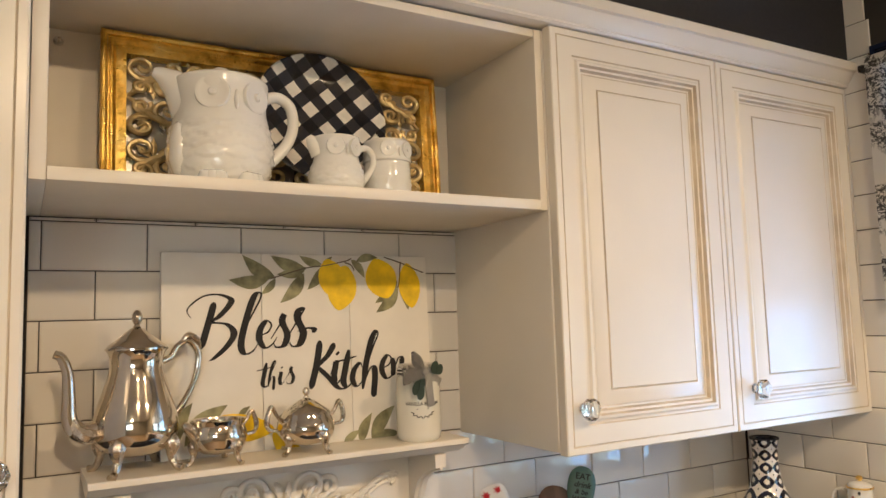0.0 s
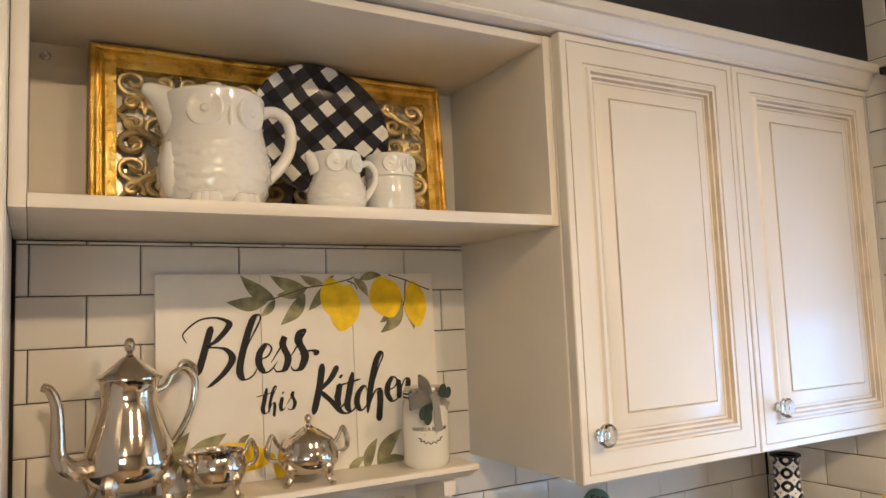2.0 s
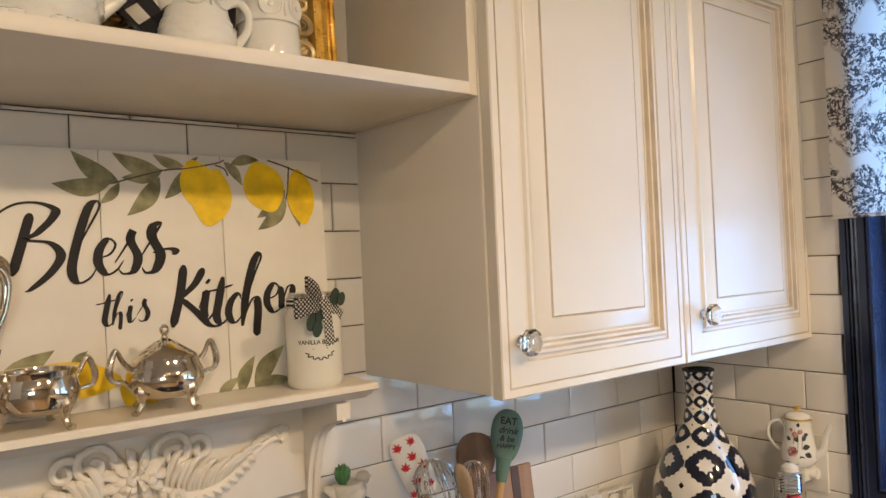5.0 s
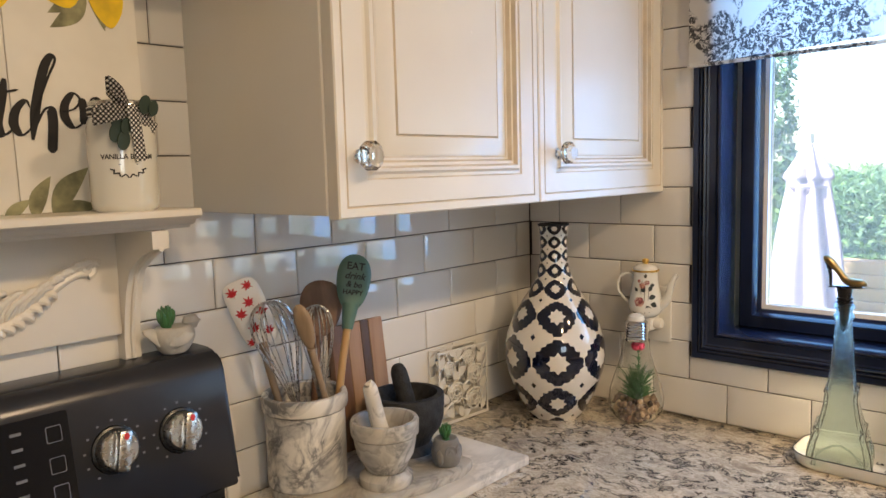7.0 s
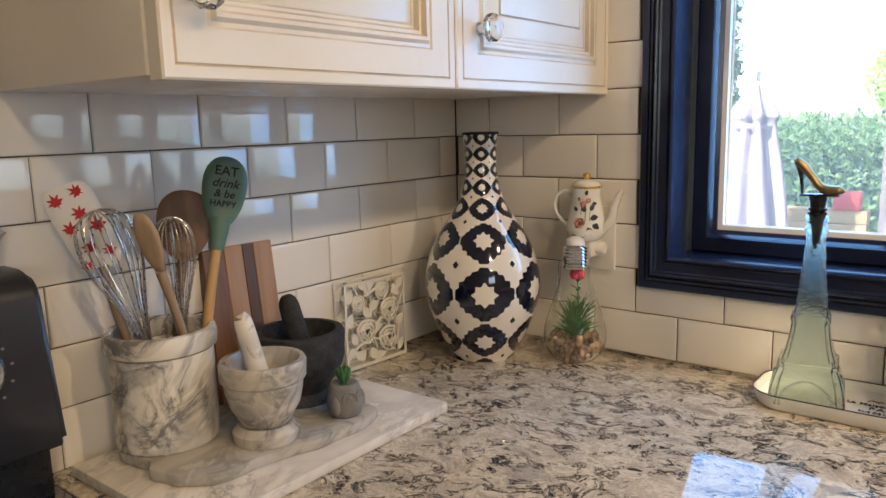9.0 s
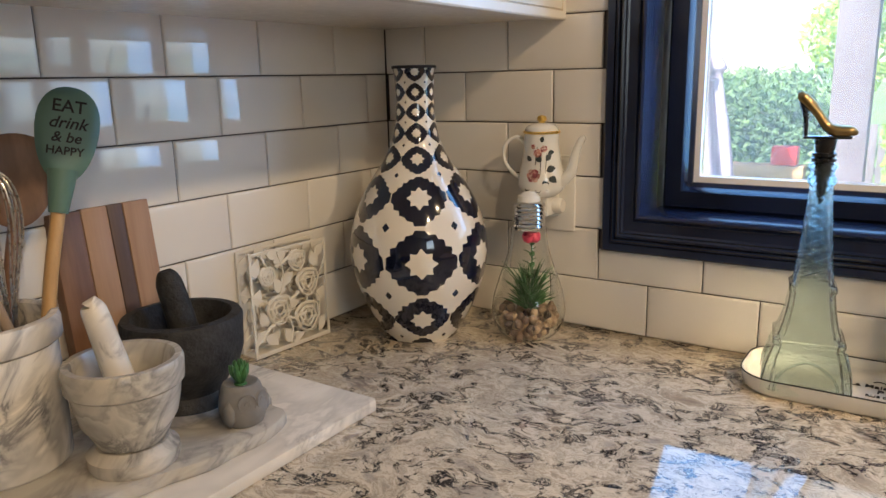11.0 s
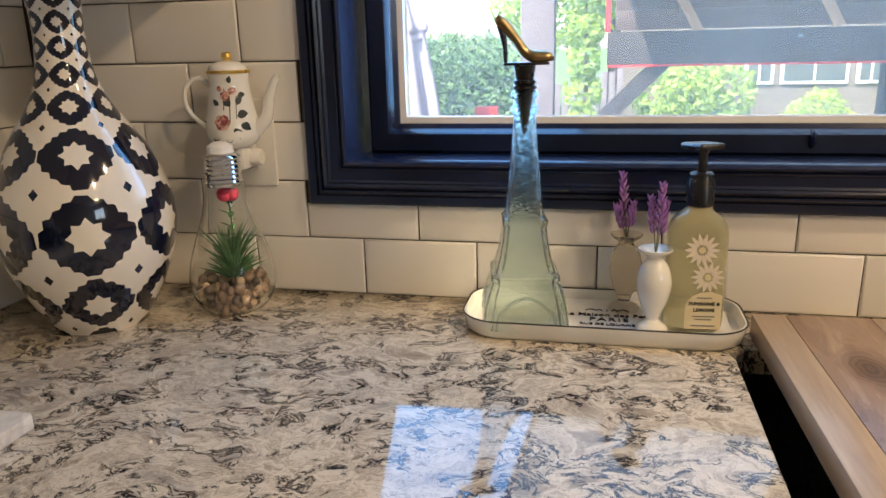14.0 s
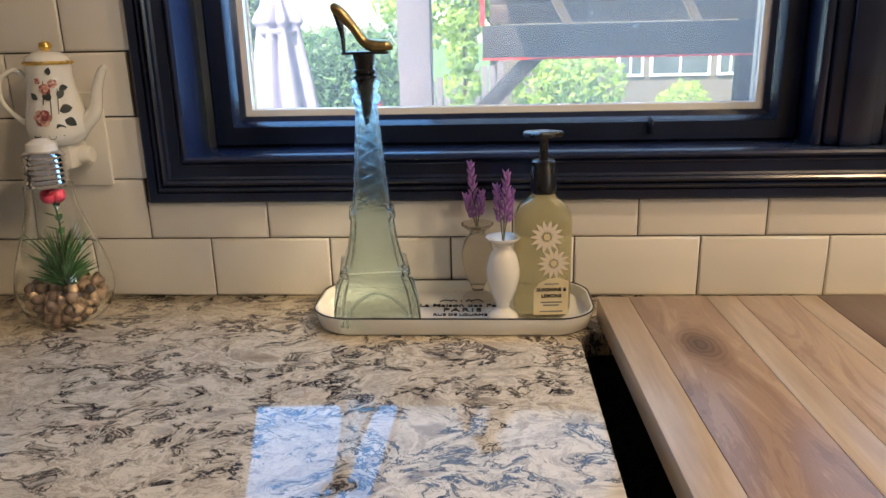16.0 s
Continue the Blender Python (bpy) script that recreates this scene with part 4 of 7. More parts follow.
def ear_handle(x0, z0, x1, z1, reach, top):
    return [(x0, 0, z0), (x0 + reach * 0.35, 0, z0 + top * 0.4), (x0 + reach * 0.7, 0, z0 + top), (x0 + reach, 0, z0 + top * 0.1), (x0 + reach * 0.85, 0, (z0 + z1) / 2), (x1 + reach * 0.3, 0, z1 + 0.008), (x1, 0, z1)]


pot = thing("coffee_pot", -1.474, -0.088, LEDGE_Z, "tall polished silver coffee pot on claw feet", "teapot", "silver tea set", 12)
part("body", bm_lathe([(0, 0.024), (0.030, 0.025), (0.049, 0.034), (0.059, 0.048), (0.0615, 0.063), (0.059, 0.082), (0.051, 0.108), (0.043, 0.133), (0.038, 0.152), (0.038, 0.166), (0.041, 0.176), (0.045, 0.180), (0.045, 0.1825), (0.040, 0.1825)], 64), SILVER, pot)
lid = part("lid", bm_lathe([(0.0435, 0.183), (0.041, 0.187), (0.032, 0.193), (0.020, 0.203), (0.009, 0.212), (0.006, 0.2105), (0, 0.2105)], 48), SILVER, pot)
part("finial", bm_lathe([(0, 0.2095), (0.006, 0.213), (0.004, 0.217), (0.0075, 0.223), (0.008, 0.230), (0.0055, 0.236), (0.003, 0.239), (0, 0.2395)], 12), SILVER_CAST, lid)
part("spout", bm_tube([(-0.050, 0, 0.066), (-0.075, 0, 0.064), (-0.092, 0, 0.082), (-0.094, 0, 0.118), (-0.096, 0, 0.150), (-0.104, 0, 0.172), (-0.114, 0, 0.178)], [0.016, 0.015, 0.011, 0.009, 0.008, 0.007, 0.006], 14), SILVER, pot)
part("spout_ornament", bm_tube([(-0.056, -0.008, 0.060), (-0.072, -0.012, 0.060), (-0.086, -0.008, 0.072), (-0.092, -0.002, 0.095)], [0.010, 0.012, 0.008, 0.004], 8), SILVER_CAST, pot)
hnd = part("handle", bm_tube([(0.037, 0, 0.160), (0.052, 0, 0.166), (0.062, 0, 0.182), (0.080, 0, 0.190), (0.096, 0, 0.172), (0.094, 0, 0.140), (0.082, 0, 0.110), (0.066, 0, 0.085), (0.050, 0, 0.070)], [0.006, 0.005, 0.0045, 0.006, 0.0055, 0.005, 0.0055, 0.005], 10), SILVER, pot)
part("scroll_ornament", bm_tube([(0.070, 0, 0.186), (0.080, 0, 0.197), (0.094, 0, 0.190), (0.100, 0, 0.176)], [0.003, 0.007, 0.006, 0.002], 8), SILVER_CAST, hnd)
for a in (45, 135, 225, 315):
    part("foot", foot(a, 0.056, 0.030), SILVER_CAST, pot)

creamer = thing("silver_creamer", -1.357, -0.106, LEDGE_Z, "small polished silver creamer on claw feet", "creamer", "silver tea set", 15)
part("body", bm_lathe([(0, 0.016), (0.024, 0.017), (0.040, 0.026), (0.0445, 0.039), (0.043, 0.052), (0.040, 0.060), (0.042, 0.066), (0.0425, 0.067), (0.040, 0.066), (0.038, 0.060), (0.040, 0.045), (0, 0.03)], 48), SILVER, creamer)
part("lip", bm_tube([(-0.036, 0, 0.048), (-0.048, 0, 0.058), (-0.057, 0, 0.066)], [0.014, 0.010, 0.004], 12, 0.8), SILVER, creamer)
part("handle", bm_tube(ear_handle(0.039, 0.052, 0.040, 0.030, 0.028, 0.022), [0.0035, 0.003, 0.0045, 0.003, 0.0028], 8), SILVER_CAST, creamer)
for a in (50, 170, 290):
    part("foot", foot(a, 0.038, 0.022), SILVER_CAST, creamer)

sugar = thing("silver_sugar_bowl", -1.212, -0.101, LEDGE_Z, "lidded silver sugar bowl with two handles", "sugar bowl", "silver tea set", 8)
part("body", bm_lathe(fine([(0, 0.014), (0.022, 0.015), (0.038, 0.021), (0.0460, 0.034), (0.0462, 0.047), (0.0415, 0.058), (0.0395, 0.064), (0.0385, 0.066)], 4), 48), SILVER, sugar)
lid = part("lid", bm_lathe([(0.0385, 0.066), (0.037, 0.069), (0.026, 0.076), (0.014, 0.084), (0.005, 0.088), (0, 0.088)], 40), SILVER, sugar)
part("finial", bm_lathe([(0, 0.087), (0.0045, 0.089), (0.003, 0.092), (0.006, 0.097), (0.0055, 0.102), (0.002, 0.106), (0, 0.106)], 12), SILVER_CAST, lid)
for s in (0, 180):
    part("handle", moved(bm_tube(ear_handle(0.044, 0.055, 0.045, 0.032, 0.026, 0.024), [0.0035, 0.003, 0.0048, 0.003, 0.0028], 8), pose(0, 0, 0, 0, 0, s)), SILVER_CAST, sugar)
for a in (20, 110, 200, 290):
    part("foot", foot(a, 0.041, 0.021), SILVER_CAST, sugar)

# ---- jar candle ----
LABEL_GLASS = paint("glossy_cream_glass", (0.76, 0.75, 0.68), 0.1, vary=0.03, Coat_Weight=0.8)
GINGHAM = Nodes("black_white_gingham")
_u = GINGHAM.n("SeparateXYZ")
GINGHAM.link(GINGHAM.coord(), _u.inputs[0])
_s = [GINGHAM.math("GREATER_THAN", GINGHAM.math("FRACT", GINGHAM.math("MULTIPLY", GINGHAM.math("ADD", _u.outputs[0], GINGHAM.math("MULTIPLY", _u.outputs[2], sgn)), 170.0)), 0.5) for sgn in (1.0, -1.0)]
GINGHAM = GINGHAM.set(GINGHAM.ramp(GINGHAM.math("MULTIPLY", GINGHAM.math("ADD", *_s), 0.5), ((0.0, (0.82, 0.80, 0.76)), (0.5, (0.13, 0.13, 0.13)), (1.0, (0.008, 0.008, 0.008)))), 0.8)
EUCALYPT = paint("dark_green_leaf", (0.035, 0.06, 0.045), 0.5, vary=0.3)
candle = thing("jar_candle", -1.003, -0.105, LEDGE_Z, "cream jar candle with a gingham bow on its lid", "candle")
part("jar", bm_lathe([(0, 0), (0.034, 0), (0.0385, 0.004), (0.040, 0.012), (0.040, 0.100), (0.038, 0.110), (0.034, 0.116), (0.034, 0.121), (0, 0.121)], 56), LABEL_GLASS, candle)
part("lid", bm_lathe([(0.0355, 0.1215), (0.0355, 0.132), (0.034, 0.134), (0, 0.134)], 48), STEEL, candle)
part("ribbon", bm_lathe([(0.0352, 0.114), (0.0375, 0.116), (0.0375, 0.126), (0.036, 0.128)], 40), GINGHAM, candle)


def on_jar(bm, r, a, z):
    """Bends a flat plate standing in x, z round the jar, its middle at the angle a."""
    for v in bm.verts:
        t = a + v.co.x / r
        q = r - v.co.y
        v.co = Vector((q * math.cos(t), q * math.sin(t), v.co.z + z))
    return bm


def ribbon(pts, width):
    """A flat band along a path, standing on edge."""
    path = smooth_path(pts, 6)
    bm = bmesh.new()
    rows = [[bm.verts.new(p + Vector((0, 0, s * width / 2))) for s in (-1, 1)] for p in path]
    for a, b in zip(rows, rows[1:]):
        bm.faces.new((a[0], b[0], b[1], a[1]))
    r = bmesh.ops.solidify(bm, geom=list(bm.faces), thickness=0.0008)
    return bm


bow = part("bow", moved(bm_box(-0.006, 0.006, -0.006, 0.006, -0.006, 0.006, 0.003), Matrix.Translation((-0.008, -0.041, 0.121))), GINGHAM, candle, "black and white gingham bow")
part("loop", ribbon([(-0.010, -0.043, 0.121), (-0.030, -0.052, 0.116), (-0.052, -0.050, 0.110), (-0.050, -0.043, 0.114), (-0.030, -0.042, 0.121), (-0.010, -0.042, 0.124)], 0.018), GINGHAM, bow)
part("loop", ribbon([(-0.008, -0.043, 0.122), (-0.018, -0.051, 0.138), (-0.032, -0.050, 0.150), (-0.034, -0.044, 0.146), (-0.020, -0.042, 0.134), (-0.008, -0.042, 0.124)], 0.017), GINGHAM, bow)
part("tail", moved(bm_box(-0.0075, 0.0075, -0.0008, 0.0, -0.060, 0.0), Matrix.Translation((-0.004, -0.045, 0.120)) @ pose(0, 0, 0, 3, -8, 8)), GINGHAM, bow)
part("tail", moved(bm_box(-0.0075, 0.0075, -0.0008, 0.0, -0.044, 0.0), Matrix.Translation((-0.004, -0.044, 0.123)) @ pose(0, 0, 0, 0, -58, 24)), GINGHAM, bow)
for lx, lz, s in ((-0.026, 0.094, 0.012), (-0.017, 0.085, 0.012), (-0.024, 0.108, 0.010), (-0.013, 0.102, 0.010), (0.012, 0.128, 0.012), (0.022, 0.124, 0.010)):
    part("leaf", moved(bm_slab([(s * 0.7 * math.cos(i * 0.42), s * math.sin(i * 0.42)) for i in range(15)], 0, 0.0008), Matrix.Translation((lx, -0.0425, lz)) @ pose(0, 0, 0, 0, 20, 12) @ TO_WALL), EUCALYPT, candle)
part("lettering", on_jar(moved(text_bm("VANILLA BALSAM", 0.0085, 0, 0.0001, 0.95, 0.0002), TO_WALL), 0.0403, radians(-106), 0.066), INK, candle)
part("printed_line", on_jar(bm_box(-0.011, 0.011, -0.0002, 0, -0.0006, 0.0006), 0.0403, radians(-106), 0.057), LETTER, candle)
for i in range(12):
    a = radians(200 + 140 * i / 11)
    m = Matrix.Translation((0.020 * math.cos(a), 0, 0.012 * math.sin(a) + 0.0)) @ pose(0, 0, 0, 0, -math.degrees(a) + 40 * (-1) ** i, 0)
    part("printed_leaf", on_jar(moved(bm_box(-0.0028, 0.0028, -0.0002, 0, -0.0008, 0.0008), m), 0.0403, radians(-106), 0.055), INK, candle)


# ---- display shelf ----
def scaled_body(profile, n=96, scales=11, depth=0.0036):
    """A turned body with rows of feather scales in low relief."""
    bm = bm_lathe(profile, n)
    zs = [z for _, z in profile]
    z0, z1 = min(zs), max(zs)
    for v in bm.verts:
        r = math.hypot(v.co.x, v.co.y)
        f = (v.co.z - z0) / (z1 - z0)
        if r > 1e-4 and 0.08 < f < 0.55:
            a = math.atan2(v.co.y, v.co.x)
            row = f * 11 + 0.45 * abs(math.sin(a * scales / 2 + (math.pi / 2 if int(f * 11) % 2 else 0)))
            bump = depth * (1 - row % 1.0) ** 1.5
            v.co.x *= 1 + bump / r
            v.co.y *= 1 + bump / r
    return bm


def owl_eyes(body, r, z, size, spread, face):
    for s in (-1, 1):
        a = radians(face + s * spread)
        m = Matrix.Translation((r * math.cos(a), r * math.sin(a), z)) @ pose(0, 0, 0, 0, 0, face + s * spread + 90) @ pose(0, 0, 0, 90)
        eye = moved(bm_lathe([(0, 0.34), (0.16, 0.33), (0.22, 0.22), (0.26, 0.13), (0.75, 0.13), (0.86, 0.20), (0.97, 0.14), (1.02, -0.2)], 36), m @ Matrix.Diagonal((size, size, size * 0.55, 1)))
        part("eye", eye, PORCELAIN, body)
    a = radians(face)
    part("beak", moved(bm_lathe([(0, -1), (0.25, -0.8), (0.4, 0.0), (0.2, 0.8), (0, 1)], 10), Matrix.Translation((r * 1.02 * math.cos(a), r * 1.02 * math.sin(a), z - size * 0.35)) @ Matrix.Diagonal((size * 0.45, size * 0.45, size * 0.62, 1))), PORCELAIN, body)


def owl_feet(body, r, face, size):
    for s in (-1, 1):
        for t in (-1, 0, 1):
            a = radians(face + s * 24 + t * 8)
            part("toe", moved(bm_lathe([(0, 1), (0.7, 0.7), (1, 0), (0.9, -0.6), (0, -0.6)], 12), Matrix.Translation((r * math.cos(a), r * math.sin(a), size * 0.6)) @ Matrix.Diagonal((size * 0.8, size * 0.8, size, 1))), PORCELAIN, body)


owl = thing("owl_teapot", -1.372, -0.190, SHELF_Z, "large white porcelain teapot shaped like an owl", "teapot", "owl crockery")
body = part("body", scaled_body(fine([(0.0, 0.0), (0.05, 0.002), (0.064, 0.012), (0.074, 0.036), (0.077, 0.064), (0.072, 0.098), (0.067, 0.126), (0.070, 0.158), (0.067, 0.170), (0.045, 0.176), (0.0, 0.178)], 10), 144, 11, 0.0026), PORCELAIN, owl, angle=60)
owl_eyes(body, 0.0668, 0.138, 0.025, 29, -84)
owl_feet(body, 0.068, -88, 0.0165)
part("lid_knob", bm_lathe([(0.024, 0.174), (0.022, 0.181), (0.016, 0.184), (0.016, 0.188), (0.011, 0.193), (0, 0.194)], 32), PORCELAIN, owl)
part("spout", bm_tube([(-0.022, 0.002, 0.100), (-0.040, 0.002, 0.130), (-0.060, 0.003, 0.156), (-0.082, 0.004, 0.172), (-0.097, 0.004, 0.177)], [0.044, 0.036, 0.026, 0.014, 0.006], 22), PORCELAIN, owl)
part("handle", bm_tube([(0.055, 0, 0.148), (0.085, 0.0, 0.160), (0.108, 0.0, 0.146), (0.112, 0, 0.112), (0.098, 0, 0.080), (0.070, 0, 0.052)], [0.009, 0.0075, 0.0075, 0.0075, 0.008, 0.010], 14, 1.2), PORCELAIN, owl)
part("wing", moved(bm_lathe([(0, 1), (0.6, 0.75), (0.9, 0.2), (0.9, -0.4), (0.4, -0.9), (0, -1)], 20), Matrix.Translation((-0.066, -0.022, 0.060)) @ Matrix.Diagonal((0.014, 0.026, 0.042, 1))), PORCELAIN, owl)

owl2 = thing("owl_creamer", -1.197, -0.215, SHELF_Z, "small white porcelain owl creamer", "creamer", "owl crockery")
body = part("body", scaled_body(fine([(0.0, 0.0), (0.032, 0.002), (0.042, 0.015), (0.044, 0.034), (0.038, 0.056), (0.035, 0.072), (0.038, 0.094), (0.035, 0.094), (0.032, 0.075), (0.03, 0.03), (0.0, 0.02)], 9), 108, 9, 0.0016), PORCELAIN, owl2, angle=60)
owl_eyes(body, 0.0372, 0.078, 0.0145, 28, -84)
owl_feet(body, 0.036, -88, 0.007)
part("spout", bm_tube([(-0.028, 0, 0.070), (-0.038, 0, 0.086), (-0.046, 0, 0.097)], [0.015, 0.011, 0.005], 14), PORCELAIN, owl2)
part("handle", bm_tube([(0.034, 0, 0.080), (0.052, 0, 0.086), (0.064, 0, 0.072), (0.060, 0, 0.050), (0.042, 0, 0.028)], [0.0055, 0.0045, 0.0045, 0.0045, 0.006], 12, 1.2), PORCELAIN, owl2)

owl3 = thing("owl_sugar_jar", -1.098, -0.195, SHELF_Z, "white porcelain owl jar with a fitted lid", "jar", "owl crockery")
body = part("body", scaled_body(fine([(0.0, 0.0), (0.032, 0.002), (0.039, 0.014), (0.040, 0.040), (0.038, 0.066), (0.0385, 0.068), (0.0, 0.068)], 9), 108, 9, 0.0016), PORCELAIN, owl3, angle=60)
owl_feet(body, 0.034, -88, 0.007)
lid = part("lid", bm_lathe(fine([(0.040, 0.0685), (0.0405, 0.072), (0.039, 0.090), (0.038, 0.104), (0.02, 0.106), (0.0, 0.104)], 5), 48), PORCELAIN, owl3)
owl_eyes(lid, 0.0398, 0.087, 0.0140, 27, -84)
for s in (-1, 1):
    part("ear_tuft", moved(bm_lathe([(1, 0), (0.7, 0.5), (0, 1.2)], 12), Matrix.Translation((s * 0.026, -0.012, 0.100)) @ Matrix.Diagonal((0.011, 0.011, 0.013, 1))), PORCELAIN, lid)


def buffalo():
    k = Nodes("buffalo_check_glaze")
    sep = k.n("SeparateXYZ")
    k.link(k.coord(), sep.inputs[0])
    x, z = sep.outputs[0], sep.outputs[2]
    u = k.math("MULTIPLY", k.math("ADD", x, k.math("MULTIPLY", z, 0.85)), 17.0)
    v = k.math("MULTIPLY", k.math("SUBTRACT", z, k.math("MULTIPLY", x, 0.85)), 17.0)
    f = [k.math("GREATER_THAN", k.math("FRACT", w), 0.50) for w in (u, v)]
    col = k.ramp(k.math("MULTIPLY", k.math("ADD", *f), 0.5), ((0.0, (0.82, 0.79, 0.73)), (0.4, (0.028, 0.028, 0.036)), (0.75, (0.005, 0.005, 0.009))), "CONSTANT")
    wash = k.ramp(k.noise(k.coord(), 70.0, 3.0).outputs[0], ((0.35, (0.93, 0.93, 0.93)), (0.65, (1.06, 1.06, 1.06))))
    return k.set(k.mix(1.0, col, wash, "MULTIPLY"), 0.14, Coat_Weight=0.15)


plate = thing("checked_plate", -1.180, -0.118, SHELF_Z, "round black and white buffalo-check plate on a stand", "plate")
part("dish", moved(bm_lathe([(0, 0.0), (0.070, 0.0), (0.082, 0.004), (0.117, 0.014), (0.120, 0.016), (0.117, 0.018), (0.082, 0.008), (0.07, 0.004), (0, 0.004)], 72), pose(0, 0.02, 0.160, 80)), buffalo(), plate)
for s in (-1, 1):
    part("stand_leg", bm_tube([(s * 0.045, -0.045, 0.016), (s * 0.045, -0.045, 0.004), (s * 0.045, 0.04, 0.004), (s * 0.03, 0.05, 0.10)], 0.0025, 8, k=3), BLACK, plate)
part("stand_bar", bm_tube([(-0.045, -0.02, 0.004), (0.045, -0.02, 0.004)], 0.0025, 8, k=1), BLACK, plate)

# gilded carved panel behind
gold = thing("gilded_panel", -1.515, -0.045, SHELF_Z, "gilded carved wooden frame with pierced scrollwork", "wall decor")
gold.matrix_world = pose(-1.528, -0.072, SHELF_Z + 0.001, -3.6)
GW, GH = 0.602, 0.279


def bm_rect(w, h, profile):
    bm = bmesh.new()
    loops = [[bm.verts.new((x, d, z)) for x, z in ((i, i), (w - i, i), (w - i, h - i), (i, h - i))] for i, d in profile]
    for a, b in zip(loops, loops[1:]):
        for i in range(4):
            bm.faces.new((a[i], a[(i + 1) % 4], b[(i + 1) % 4], b[i]))
    bmesh.ops.recalc_face_normals(bm, faces=bm.faces)
    return bm


part("frame", bm_rect(GW, GH, [(0, 0.012), (0, -0.006), (0.002, -0.009), (0.006, -0.010), (0.009, -0.008), (0.010, -0.003), (0.013, -0.003), (0.014, -0.008), (0.017, -0.009), (0.019, -0.007), (0.022, -0.004), (0.034, -0.0075), (0.037, -0.0075), (0.038, 0.012)]), GOLD, gold, angle=30)
part("backing", bm_box(0.03, GW - 0.03, 0.013, 0.015, 0.03, GH - 0.03), paint("silvered_backing", (0.62, 0.6, 0.55), 0.25, 0.6, vary=0.1), gold, "pale silvery backing")
random.seed(5)
SCROLL_GOLD = paint("rubbed_gilt", (0.66, 0.52, 0.28), 0.4, 0.75, vary=0.4, scale=40, bump=0.5, grain=120)
cell_x, cell_z = (GW - 0.076) / 6, (GH - 0.076) / 3
for i in range(6):
    for j in range(3):
        cx, cz = 0.038 + cell_x * (i + 0.5), 0.038 + cell_z * (j + 0.5)
        sx, sz = (0.86 if i % 2 else -0.86), (0.68 if j % 2 else -0.68)
        for bx, bz, r, turns, st, sg in ((-0.022, 0.020, 0.026, 1.35, -1.2, 1), (0.024, -0.022, 0.028, 1.3, 1.9, -1), (0.026, 0.028, 0.019, 1.2, 2.6, 1), (-0.028, -0.028, 0.020, 1.2, 0.4, 1)):
            part("scroll", bm_tube([(cx + sx * (x - 0), y + 0.026, cz + sz * z) for x, y, z in scroll(bx, bz, r, turns, st, sg, 16)], [0.0058, 0.0052, 0.0042, 0.0052], 7, 0.8, k=2), SCROLL_GOLD, gold)
        part("spray", bm_tube([(cx - sx * 0.045, 0.0, cz - sz * 0.05), (cx - sx * 0.012, -0.003, cz - sz * 0.006), (cx + sx * 0.010, -0.003, cz + sz * 0.008), (cx + sx * 0.05, 0.0, cz + sz * 0.05)], [0.003, 0.008, 0.008, 0.003], 7, 0.7), SCROLL_GOLD, gold)
        for a in (40, 90, 140):
            part("leaf", moved(bm_lathe([(0, -1), (0.5, -0.4), (0.55, 0.2), (0, 1)], 8), Matrix.Translation((cx + sx * 0.004 + 0.02 * math.cos(radians(a + 90 * j)), -0.001, cz + 0.02 * math.sin(radians(a + 90 * j)))) @ pose(0, 0, 0, 0, 90 - a - 90 * j, 0) @ Matrix.Diagonal((0.010, 0.004, 0.016, 1))), SCROLL_GOLD, gold)


# ---- marble boards and what stands on them ----
BOARD_Z = COUNTER + 0.015
mb = thing("marble_board", -0.62, -0.155, COUNTER + 0.0005, "rectangular cream marble board on the worktop", "serving board")
part("slab", moved(bm_slab([(-0.216, -0.133), (0.208, -0.133), (0.212, -0.129), (0.212, 0.120), (-0.216, 0.120)], 0, 0.0145, 0.002), Matrix()), MARBLE_BOARD, mb)
SLAB_Z = BOARD_Z + 0.015


def wavy(cx, cy, rx, ry, n=72):
    pts = []
    for i in range(n):
        a = 2 * math.pi * i / n
        q = (abs(math.cos(a)) ** 3.2 + abs(math.sin(a)) ** 3.2) ** (-1 / 3.2)
        w = 1 + 0.035 * math.sin(5 * a + 0.6) + 0.028 * math.sin(9 * a + 2) + 0.014 * math.sin(17 * a)
        pts.append((cx + rx * q * w * math.cos(a), cy + ry * q * w * math.sin(a)))
    return pts


ms = thing("marble_tray", -0.64, -0.150, BOARD_Z + 0.0005, "wavy-edged grey marble slab stacked on the cream board", "serving board", turn=-9)
part("slab", bm_slab(wavy(0, 0, 0.158, 0.098), 0, 0.0145, 0.003), MARBLE_GREY, ms)

crock = thing("utensil_crock", -0.735, -0.090, SLAB_Z, "white grey-veined marble crock full of kitchen utensils", "utensil holder")
part("pot", bm_lathe([(0, 0), (0.060, 0), (0.0625, 0.003), (0.0625, 0.118), (0.057, 0.118), (0.055, 0.114), (0.055, 0.02), (0, 0.02)], 64), MARBLE, crock)
part("rim", bm_lathe([(0.0560, 0.1185), (0.0628, 0.1185), (0.0668, 0.1215), (0.0678, 0.126), (0.0675, 0.139), (0.0655, 0.1445), (0.060, 0.1455), (0.0565, 0.143), (0.0560, 0.1185)], 64), MARBLE, crock, "thick rolled marble rim")


def rod_thing(name, label, category, pts, radii, material, n=10):
    """A utensil named by its handle; returns the thing and its lower end."""
    ob = thing(name, *pts[0], label, category, "utensils in the crock")
    part("handle", bm_tube([Vector(p) - Vector(pts[0]) for p in pts], radii, n), material, ob)
    return ob


